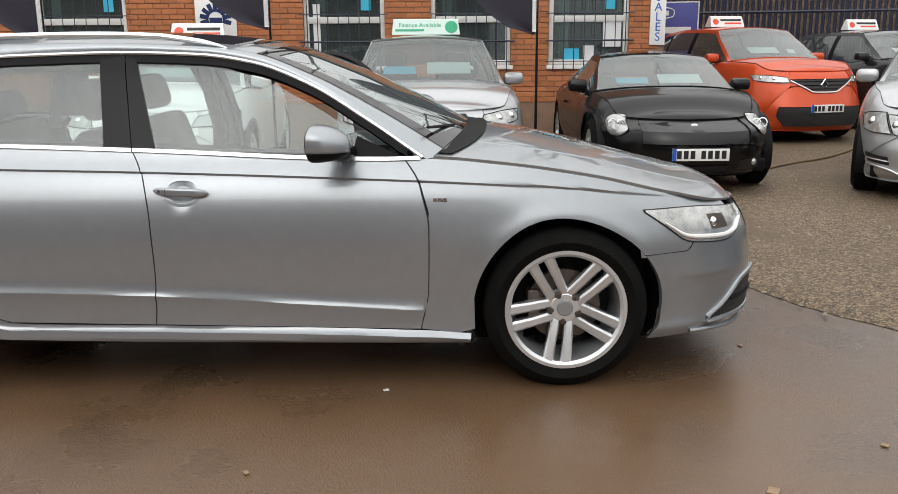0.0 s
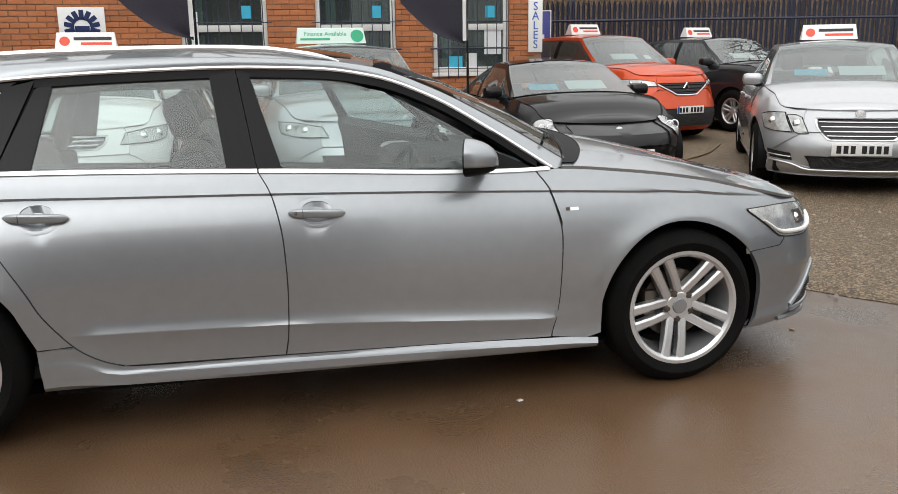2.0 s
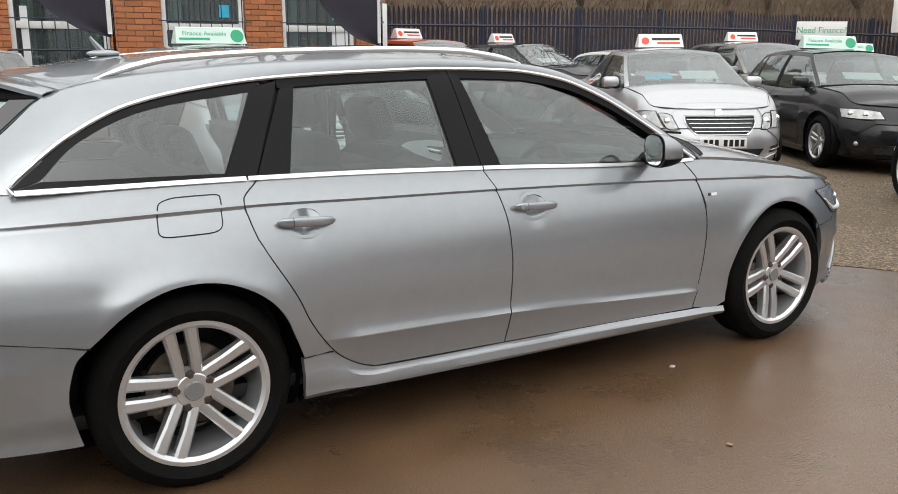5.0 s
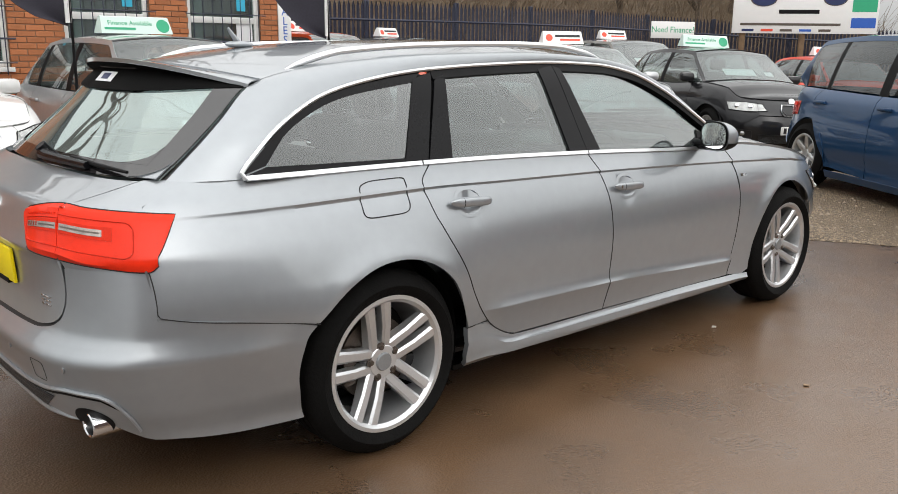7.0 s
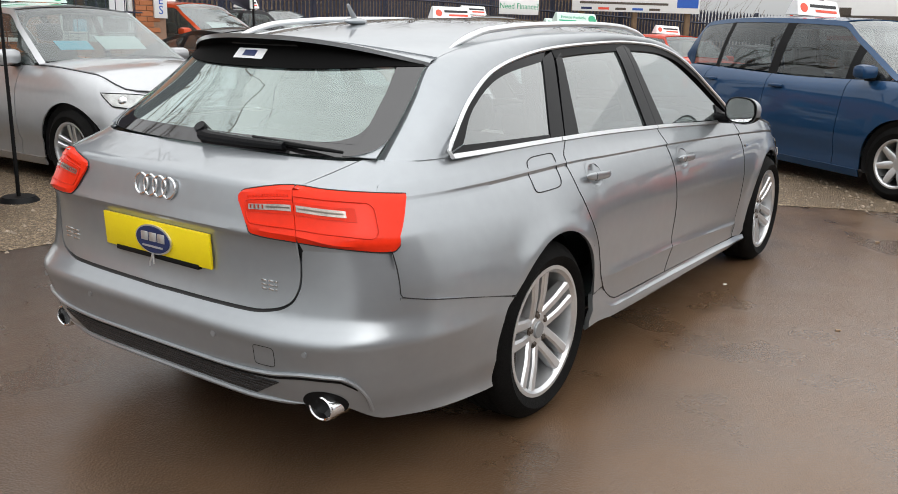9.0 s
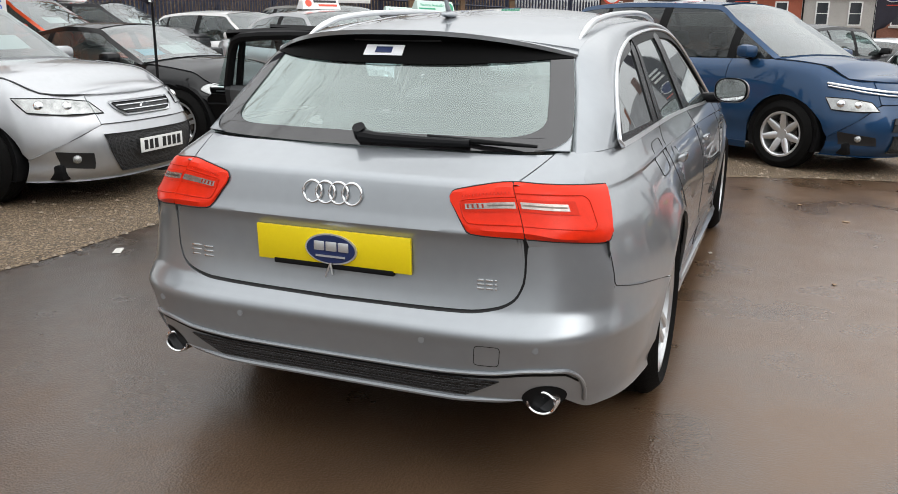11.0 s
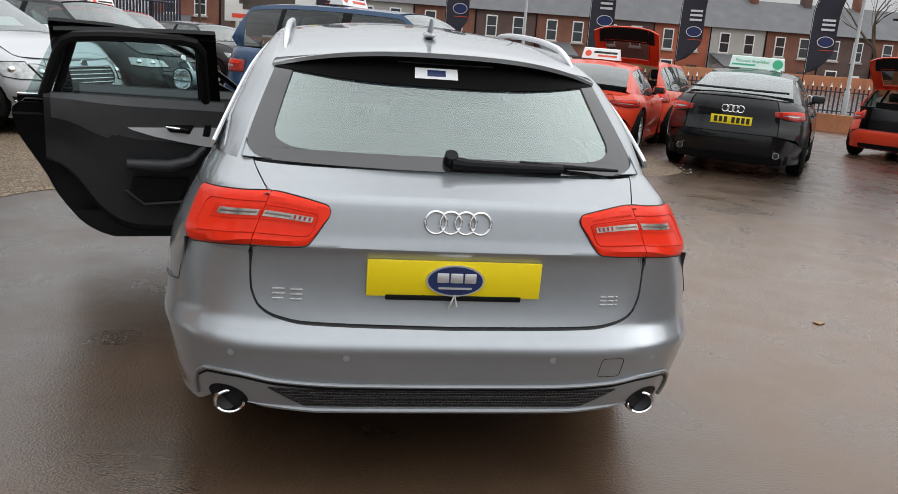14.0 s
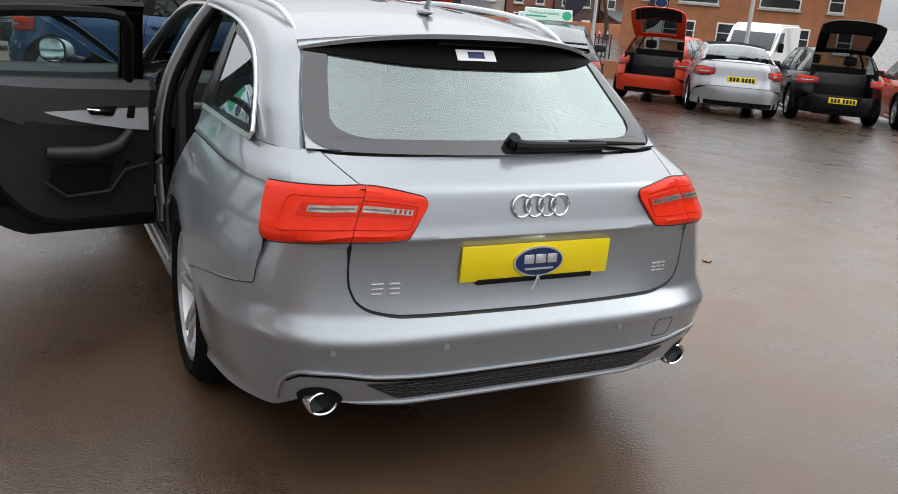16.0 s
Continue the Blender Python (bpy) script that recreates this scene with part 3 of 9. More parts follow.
                tube(bm, [(pc[0] + 0.25 * rb_ * math.cos(a), (1 if mirror else -1) * (abs(pc[1]) + rb_ * 0.85 * math.cos(a)), pc[2] + rb_ * math.sin(a)) for a in np.linspace(0, 2 * math.pi, 20, endpoint=False)], 0.007, 6, True)
                part("headlight_bowl", bm, M_CHROME, h)
        for quad in c["lamps"]:
            ol, ot, it, il = [(B.end - q[0], q[1]) for q in quad]
            mid = lambda p, q, d: ((p[0] + q[0]) / 2, (p[1] + q[1]) / 2 + d)
            bo, to = along([ol, mid(ol, il, -0.010), il], 12), along([ot, mid(ot, it, 0.012), it], 12)
            hl = coons(bo, to, along([ol, ot], 8), along([il, it], 8))
            h = sheet("headlight", B.at(hl, 0.005), M_LAMPCLEAR, th, mirror=mirror, thick=0.02)
            rim_l = np.concatenate([hl[0], hl[1:, -1], hl[-1, ::-1][1:], hl[::-1, 0][1:-1]])
            bm = bmesh.new()
            tube(bm, [(p[0], -p[1] if mirror else p[1], p[2]) for p in B.at(rim_l, 0.004)], 0.005, 5, True)
            part("lamp_rim", bm, M_TRIM, h)
            for u in c.get("bowls", (0.3, 0.68)):
                pc = B.at(hl[4, int(11 * u)], -0.022)
                rb_ = min(0.048, 0.40 * abs(hl[-1, int(11 * u), 1] - hl[0, int(11 * u), 1]))
                bm = bmesh.new()
                bmesh.ops.create_uvsphere(bm, u_segments=14, v_segments=8, radius=rb_, matrix=pose(pc[0], -pc[1] if mirror else pc[1], pc[2]))
                part("headlight_bowl", bm, M_CHROME, h)
        tz0, tz1 = c.get("tl", (0.72, 0.90))
        t0, t1 = float(B.sy(b * c.get("tl_in", 0.56))), float(B.sy(b * 0.93)) + 0.08
        tl = coons(along([(t0, tz0 + 0.05), ((t0 + t1) / 2, tz0 + 0.012), (t1, tz0 + 0.03)], 14), along([(t0, tz1 - 0.022), ((t0 + t1) / 2, tz1), (t1, tz1 - 0.004)], 14), along([(t0, tz0 + 0.05), (t0, tz1 - 0.022)], 9), along([(t1, tz0 + 0.03), (t1, tz1 - 0.004)], 9))
        tlo = np.full((9, 14), 0.010)
        tlo[0], tlo[-1], tlo[:, 0], tlo[:, -1] = 0.001, 0.001, 0.001, 0.001
        tail = sheet("tail_light", B.at(tl, tlo), M_TAIL, th, mirror=mirror, thick=0.02)
        sheet("bright_strip", B.at(tl[5:8, 2:12], 0.013), M_LAMPRED, tail, mirror=mirror, thick=0.003)
        sheet("clear_strip", B.at(tl[3:5, 2:9], 0.013), M_LAMPCLEAR, tail, mirror=mirror, thick=0.003)
        bm = bmesh.new()
        tube(bm, [(p[0], -p[1] if mirror else p[1], p[2]) for p in B.at(np.concatenate([tl[0], tl[1:, -1], tl[-1, ::-1][1:], tl[::-1, 0][1:-1]]), 0.002)], 0.004, 5, True)
        part("lamp_seal", bm, M_INK, tail)
        if c.get("tail_pipe"):
            pp = B.at(np.array([float(B.sy(b * 0.66)), 0.32]), 0.02)
            bm = bmesh.new()
            tube(bm, [(pp[0] + dx, -pp[1] if mirror else pp[1], pp[2]) for dx in (0.10, 0.0, -0.03)], 0.043, 14)
            tp = part("tail_pipe", bm, M_CHROME, th)
            bm = bmesh.new()
            bmesh.ops.create_cone(bm, cap_ends=True, segments=14, radius1=0.036, radius2=0.036, depth=0.004, matrix=pose(pp[0] - 0.032, -pp[1] if mirror else pp[1], pp[2], 0, 90, 0))
            part("pipe_mouth", bm, M_INK, tp)
            for q in (0.045, 0.135):
                ep = B.at(np.array([float(B.sy(0.09)), c["plate_z"] + 0.145]), 0.006)
                bm = bmesh.new()
                tube(bm, [(ep[0], (1 if mirror else -1) * (q * 0.72 + 0.044 * math.cos(a)), ep[2] + 0.044 * math.sin(a)) for a in np.linspace(0, 2 * math.pi, 24, endpoint=False)], 0.006, 6, True)
                part("emblem_ring", bm, M_CHROME, th)
        # mirror
        o = 1 if mirror else -1
        mp = B.at(S([(c["cowl"] - 0.30, zbx(c["cowl"] - 0.3))])[0])
        mm = pose(c["cowl"] - 0.32, o * (abs(mp[1]) + 0.10), mp[2] + 0.07)
        bm = bmesh.new()
        box_bm(bm, (-0.065, -0.105, -0.062), (0.075, 0.105, 0.068), 0.045, mm)
        mr = part("door_mirror", bm, colour, th)
        box("mirror_glass", (c["cowl"] - 0.393, mm.translation[1] - 0.075, mm.translation[2] - 0.042), (c["cowl"] - 0.386, mm.translation[1] + 0.075, mm.translation[2] + 0.048), M_INK, mr, 0.003)
        box("mirror_arm", (c["cowl"] - 0.36, min(o * abs(mp[1]) * 0.96, o * (abs(mp[1]) + 0.06)), mp[2] - 0.01), (c["cowl"] - 0.28, max(o * abs(mp[1]) * 0.96, o * (abs(mp[1]) + 0.06)), mp[2] + 0.03), M_TRIM, mr, 0.01)
    # bumpers and nose, over the full width
    def wide(nm, s, z0, z1, front, mt=colour, out=0.0, nu=31, nv=8, thick=0.012, lab="", drop=0.0):
        ss = np.linspace(-s, s, nu) if not front else np.linspace(-s, s, nu)
        gr = np.zeros((nv, nu, 3))
        for j in range(nv):
            k = j / (nv - 1)
            for i, q in enumerate(ss):
                a = abs(q)
                zz0 = z0(a) if callable(z0) else z0
                zz1 = z1(a) if callable(z1) else z1
                p = B.at(np.array([B.end - a if front else a, zz0 + (zz1 - zz0) * k]), out)
                gr[j, i] = (p[0], p[1] * (1 if q > 0 else -1), p[2])
        return sheet(nm, gr, mt, th, lab, thick, flip=not front)
    fl, rl = B.end - float(B.sx(fa + ar + 0.02)), float(B.sx(ra - ar - 0.02))
    sFd = B.end - sF
    wide("front_bumper", fl, 0.19, lambda a: (zn - 0.20) if a < sFd else zn - 0.20 - (zn - 0.56) * min(1, (a - sFd) / (fl - sFd)), True)
    wide("front_panel", sFd, lambda a: zn - 0.20 + 0.004, lambda a: float(B.zb(B.end - a)) - 0.004, True)
    def shield(nm, rows, mt, out, parent=th, lab=""):
        """A patch in the middle of the nose: heights with half widths."""
        rw = along(rows, 10)
        q = np.linspace(-1, 1, 21)
        g_ = B.at(np.array([[(B.end - abs(k) * w_ - 1e-4, z_) for k in q] for z_, w_ in rw]), out)
        g_[:, :, 1] *= np.where(q > 0, 1, -1)[None, :]
        return sheet(nm, g_, mt, parent, lab, 0.012)
    def nose_line(nm, pts, r, mt, parent=th, out=0.012):
        """A bar across the nose through (side, height) points of one half, mirrored."""
        h_ = B.at(np.array([(B.end - p_[0] - 1e-4, p_[1]) for p_ in along(pts, 24)]), out)
        bm = bmesh.new()
        tube(bm, [tuple(p_ * np.array([1, -1, 1])) for p_ in h_[::-1]] + [tuple(p_) for p_ in h_], r, 6)
        return part(nm, bm, mt, parent)
    gr_rows = c["grille"]
    if c.get("chrome"):
        shield("grille_surround", [(z_ + (-0.014 if k == 0 else 0.014 if k == len(gr_rows) - 1 else 0), w_ + 0.018) for k, (z_, w_) in enumerate(gr_rows)], M_SATIN, 0.006)
    gp = shield("grille", gr_rows, M_MESH if c.get("mesh") else M_INK, 0.010)
    nb_ = c.get("bars", 4)
    for k in range(nb_):
        z_ = gr_rows[0][0] + (gr_rows[-1][0] - gr_rows[0][0]) * (k + 0.6) / (nb_ + 0.2)
        w_ = float(np.interp(z_, [q[0] for q in gr_rows], [q[1] for q in gr_rows]))
        nose_line("grille_bar", [(0.0, z_), (w_ * 0.5, z_), (w_ * 0.97, z_)], 0.006, M_SATIN if c.get("chrome") else M_TRIM, gp, 0.016)
    for rows_ in c["intakes"]:
        shield("lower_intake", rows_, M_MESH, 0.005)
    for pts_, r_ in c.get("trims", ()):
        nose_line("chrome_trim", pts_, r_, M_SATIN)
    for quad in c.get("slots", ()):
        for mirror in (False, True):
            ol, ot, it, il = [(B.end - q[0], q[1]) for q in quad]
            sl_ = sheet("side_intake", B.at(coons(along([ol, il], 8), along([ot, it], 8), along([ol, ot], 4), along([il, it], 4)), 0.005), M_INK, th, mirror=mirror)
            if c.get("fog"):
                pc = B.at(np.array([(ol[0] + ot[0] + it[0] + il[0]) / 4, (ol[1] + ot[1]) / 2]), 0.0)
                bm = bmesh.new()
                bmesh.ops.create_uvsphere(bm, u_segments=12, v_segments=8, radius=0.035, matrix=pose(pc[0], -pc[1] if mirror else pc[1], pc[2]))
                part("fog_light", bm, M_LAMPCLEAR, sl_)
    if c.get("emblem"):
        z_, kind_ = c["emblem"][:2]
        es_ = c["emblem"][2] if len(c["emblem"]) > 2 else 1.0
        pc = B.at(np.array([B.end - 0.002, z_]), 0.022)
        bm = bmesh.new()
        if kind_ == "diamond":
            tube(bm, [(pc[0], y_, z_ + d_) for y_, d_ in ((0, 0.075), (0.052, 0), (0, -0.075), (-0.052, 0))], 0.014, 6, True)
        else:
            bmesh.ops.create_cone(bm, cap_ends=True, segments=24, radius1=0.05 * es_, radius2=0.045 * es_, depth=0.012, matrix=pose(pc[0], 0, z_, 0, 80, 0) @ Matrix.Diagonal((0.62 if kind_ == "oval" else 1, 1.3 if kind_ == "oval" else 1, 1, 1)))
        part("emblem", bm, M_CHROME, th)
    sqd = float(B.sy(b * 0.62))
    wide("rear_bumper", rl, 0.20, lambda a: 0.56 if a < sqd else 0.56 - 0.16 * min(1, (a - sqd) / (rl - sqd)), False)
    wide("rear_diffuser", rl * 0.55, 0.19, 0.29, False, M_TRIM, 0.006, 13, 3)
    # bonnet
    ss = np.linspace(float(B.sx(c["cowl"])), B.end - 0.02, 22)
    st = []
    for k, s in enumerate(ss):
        p = B.at(np.array([s, float(B.zb(s))]))
        st.append((p[0], -p[1], p[2], 0.055 * min(1, -p[1] / 0.5), 0.10 * (1 - k / 21) ** 2))
    sheet("bonnet", loft(st, 19, power=2.6), colour, th, flip=False)
    bm = bmesh.new()
    tube(bm, [(x_, y_ + 0.001, z_ + 0.002) for x_, y_, z_, c_, b_ in st[:-1]], 0.0032, 5)
    tube(bm, [(x_, -y_ - 0.001, z_ + 0.002) for x_, y_, z_, c_, b_ in st[:-1]], 0.0032, 5)
    part("bonnet_gap", bm, M_INK, th)
    # greenhouse
    E = [(c["cowl"], b * 0.80, zbx(c["cowl"])), (c["wt"] + 0.30 * (c["cowl"] - c["wt"]), b * 0.70, zbx(c["cowl"]) + (H - 0.06 - zbx(c["cowl"])) * 0.73), (c["wt"], b * 0.645, H - 0.055), ((c["wt"] + c["rt"]) / 2, b * 0.65, H - 0.035),
         (c["rt"], b * 0.61, H - c.get("drop", 0.09)), ((c["rt"] + c["xg"]) / 2 - 0.03, b * 0.66, (H - c.get("drop", 0.09) + c["zg"]) / 2 + 0.02), (c["xg"], b * 0.73, c["zg"])]
    EE = along(E, 61)
    iw, ir = int(np.argmin(np.abs(EE[:, 0] - c["wt"]))), int(np.argmin(np.abs(EE[:, 0] - c["rt"])))
    def stations(i0, i1):
        o = []
        for i in range(i0, i1 + 1):
            e = EE[i]
            f = 1 if i <= iw else 0
            kf = max(0, 1 - i / max(1, iw)) if i <= iw else 0
            kr = max(0, (i - ir) / max(1, 60 - ir)) if i >= ir else 0
            o.append((e[0], e[1], e[2], 0.045 - 0.03 * max(kf, kr), 0.10 * kf - 0.06 * kr))
        return o
    sheet("windscreen", loft(stations(1, iw - 1), 17), M_GLASS_CAR, th, thick=0.004)
    sheet("roof", loft(stations(iw, ir), 17), M_VELVET if c.get("black_roof") else colour, th, "dark folding fabric roof" if c.get("black_roof") else "")
    ob_ = c.get("open_boot")
    if not ob_:
        sheet("rear_window", loft(stations(ir + 2, 57), 17), c.get("rear_glass", M_GLASS_DARK), th, thick=0.004)
    else:
        e = EE[ir + 2]
        hx, hz, hw = e[0], e[2] + 0.02, e[1] * 0.98
        lid = [[(hx - 0.50 * k - 0.06 * math.sin(math.pi * k), hw * (1 + 0.10 * math.sin(2.2 * k)) * q, hz + 0.60 * k - 0.07 * k ** 3 * q ** 4 + 0.03 * (1 - q * q)) for q in np.linspace(-1, 1, 13)] for k in np.linspace(0, 1, 9)]
        lid = np.array(lid)
        up = sheet("raised_tailgate", np.concatenate([lid[:, :3]], 1), colour, th, "tailgate standing open", 0.03)
        sheet("tailgate_side", lid[:, -3:], colour, up, "", 0.03)
        sheet("tailgate_panel", lid[5:, 2:-2], colour, up, "", 0.03)
        sheet("tailgate_head", lid[:2, 2:-2], colour, up, "", 0.03)
        sheet("tailgate_glass", lid[1:6, 2:-2], M_GLASS_DARK, up, "", 0.004)
        sheet("tailgate_lining", lid[5:, 1:-1] - np.array([0, 0, 0.04]), M_TRIM, up, "", 0.01, flip=True)
        xr2 = xr + 0.12
        box("boot_floor", (xr2, -b * 0.62, 0.50), (ra + 0.3, b * 0.62, 0.56), M_TRIM, th)
        box("boot_seat_back", (ra + 0.15, -b * 0.64, 0.5), (ra + 0.25, b * 0.64, 1.1), M_TRIM, th)
        for y_ in (-1, 1):
            box("boot_side", (xr2 + 0.1, min(y_ * b * 0.62, y_ * b * 0.70), 0.5), (ra + 0.3, max(y_ * b * 0.62, y_ * b * 0.70), 1.0), M_TRIM, th)
    sheet("roof_edge", loft(stations(ir, ir + 2), 17), colour, th, thick=0.004)
    nb = 61
    bx = np.interp(np.linspace(0, 1, nb), np.linspace(0, 1, 61), EE[:, 0])
    bot = np.array([B.at(np.array([float(B.sx(x)), zbx(x)])) for x in bx])
    top = EE * np.array([1, -1, 1])
    # fill between the skin's top edge and the pillars' feet, then glass and frames
    hgt = np.linalg.norm(top - bot, axis=1)
    vt = np.maximum(0.02, 1 - 0.055 / np.maximum(hgt, 0.06))
    def gpt(i, v, out=0.0):
        p = bot[i] * (1 - v) + top[i] * v
        bl = 0.02 * math.sin(math.pi * v) * min(1, hgt[i] / 0.3) + out
        return p + np.array([0, -bl, bl * 0.3])
    ix = lambda x: int(np.argmin(np.abs(bx - x)))
    cuts = c["win"]
    for mirror in (False, True):
        sheet("roof_rail_frame", np.array([[gpt(i, vt[i]) for i in range(61)], [gpt(i, (vt[i] + 1) / 2) for i in range(61)], [gpt(i, 1.0) for i in range(61)]]), colour, th, mirror=mirror, flip=True)
        for a, z in cuts:
            i0, i1 = ix(a), ix(z)
            sheet("side_window", np.array([[gpt(i, v * vt[i]) for i in range(i0, i1 + 1)] for v in np.linspace(0.03, 0.99, 6)]), c.get("side_glass", M_GLASS_CAR), th, mirror=mirror, thick=0.004, flip=True)
        ends = [2] + [ix(q) for w in cuts for q in w] + [60]
        for k in range(0, len(ends), 2):
            i0, i1 = ends[k], ends[k + 1]
            if i1 > i0:
                sheet("window_pillar", np.array([[gpt(i, v * vt[i], 0.002) for i in range(i0, i1 + 1)] for v in np.linspace(0, 1, 5)]), colour if k == len(ends) - 2 else M_TRIM, th, mirror=mirror, flip=True)
    # tail above the bumper
    s0 = sqd
    if c.get("deck"):
        wide("boot_end", s0, 0.564, lambda a: float(B.zb(a)) - 0.003, False)
        ss = np.linspace(0.02, float(B.sx(c["xg"])), 16)
        st = []
        for s in ss:
            p = B.at(np.array([s, float(B.zb(s))]))
            st.append((p[0], -p[1], p[2], 0.04 * min(1, -p[1] / 0.5), 0))
        sheet("boot_lid", loft(st, 15, power=2.6), colour, th, flip=True)
    elif not c.get("open_boot"):
        wide("tailgate", s0, 0.564, lambda a: float(B.zb(a)) - 0.003, False)
        ss = np.linspace(0.02, float(B.sx(c["xg"])), 12)
        st = []
        for s in ss:
            p = B.at(np.array([s, float(B.zb(s))]))
            st.append((p[0], -p[1], p[2], 0.02 * min(1, -p[1] / 0.5), 0))
        sheet("tailgate_top", loft(st, 15, power=2.6), colour, th, flip=True)
    # cabin and underside
    box("underbody", (xr + 0.30, -b * 0.80, 0.20), (xf - 0.30, b * 0.80, 0.32), M_TRIM, th, 0.02)
    box("wheel_tub", (ra - ar, -b * 0.55, 0.25), (ra + ar, b * 0.55, 0.75), M_TRIM, th, 0.02)
    box("engine_block", (fa - ar, -b * 0.55, 0.25), (xf - 0.35, b * 0.55, zn - 0.12), M_TRIM, th, 0.02)
    box("dashboard", (c["cowl"] - 0.55, -b * 0.76, 0.55), (c["cowl"] - 0.12, b * 0.76, zbx(c["cowl"]) - 0.05), M_CABIN, th, 0.06)
    sxx = (c["cowl"] - 1.25)
    for y in (-0.36, 0.36):
        seat(th, sxx, y, 0.32 if H < 1.4 else 0.42, 0.58)
    if not two:
        box("rear_bench", (sxx - 1.05, -b * 0.66, 0.40), (sxx - 0.45, b * 0.66, 0.60), M_SEAT, th, 0.05)
        box("rear_backrest", (sxx - 1.10, -b * 0.66, 0.45), (sxx - 0.92, b * 0.66, 0.98), M_SEAT, th, 0.05)
    for x, y in ((fa, -1), (fa, 1), (ra, -1), (ra, 1)):
        wheel(th, x, y * (b - 0.125), R, c.get("rim", 0.22), c.get("alloy", M_ALLOY), c.get("spokes", 5), c.get("double", True), y, 0.215, True)
        vs, fs = lathe([(R - 0.02, -0.10), (R + 0.05, -0.12), (R + 0.05, 0.12), (R - 0.02, 0.12)], 32)
        vs = [(v[0] + x, v[1] + y * (b - 0.17), max(v[2] + R, 0.20)) for v in vs]
        raw("wheel_liner", vs, fs, M_TRIM, th)
    if c.get("lip"):
        bm = bmesh.new()
        tube(bm, [(xr + 0.30 + 0.10 * abs(q) ** 2, q * b * 0.66, zt + 0.10) for q in np.linspace(-1, 1, 15)], 0.016, 6)
        part("tail_spoiler", bm, colour, th)
    if c.get("rear_plate") and not c.get("open_boot"):
        zz = c.get("plate_z", 0.75)
        p = B.at(np.array([0.001, zz]), 0.012)
        plate(th, (p[0], 0, zz), 180, M_YELLOW)
    if c.get("low_plate"):
        p = B.at(np.array([0.001, 0.46]), 0.012)
        plate(th, (p[0], 0, 0.46), 180, M_YELLOW)
    if c.get("front_plate"):
        zz = c.get("fplate_z", 0.42)
        p = B.at(np.array([B.end - 0.002, zz]), 0.022)
        pl_ = plate(th, (p[0], 0, zz), 0, M_PLATEWHITE)
        if c.get("euro"):
            box("blue_band", (p[0] + 0.0062, -0.26, zz - 0.055), (p[0] + 0.0070, -0.222, zz + 0.055), M_EURO, pl_)
    if c.get("card"):
        e, f = EE[1], EE[iw]
        t = 0.30
        p = np.array(e) * (1 - t) + np.array(f) * t
        sl = math.degrees(math.atan2(f[2] - e[2], e[0] - f[0]))
        for y, w, hh, mt in c["card"]:
            box("price_card", (-0.002, y - w / 2, 0.0), (0.002, y + w / 2, hh), mt, th, m=pose(p[0] + 0.02, 0, p[2] - 0.04, 0, -(90 - sl), 0))
    if sign:
        mid = EE[(iw + ir) // 2 if sign[1] is None else ix(sign[1])]
        roof_sign(m @ pose(mid[0] if sign[1] is None else sign[1], 0, mid[2] + 0.052), sign[0])
    return th
mat_head = mat("headlight_lens", (0.55, 0.56, 0.55), 0.10, 0.5, coat=1.0, vary=0.6, scale=18)
M_GLASS_Q = glass_mat("quarter_glass", (0.52, 0.60, 0.59), 0.10, 0.02)
M_FRIT = mat("glass_frit", (0.012, 0.011, 0.012), 0.05, spec=1.0, vary=0.2)
M_SMOKE = mat("smoked_red_lens", (0.26, 0.020, 0.010), 0.25, spec=0.2, coat=0.2, vary=0.3, scale=60)
M_GRIP = mat("silver_plastic", (0.56, 0.57, 0.58), 0.35, 0.2, vary=0.05)
M_CARD = mat("grey_soft_plastic", (0.060, 0.061, 0.064), 0.6, vary=0.15, scale=12, bump=0.15, bump_scale=220)
M_GLASS_R = glass_mat("rear_glass", (0.48, 0.57, 0.56), 0.13, 0.10, (0.85, 0.96, 0.92))
M_ROOFGLASS = mat("roof_glass", (0.01, 0.01, 0.011), 0.05, coat=0.6, vary=0.1)
mat_insert = mat("clear_insert", (0.34, 0.29, 0.26), 0.25, 0.6, coat=0.5, vary=0.7, scale=45)
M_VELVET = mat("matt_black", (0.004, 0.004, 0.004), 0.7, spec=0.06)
mat_lining = mat("headlining_cloth", (0.42, 0.42, 0.40), 0.9)


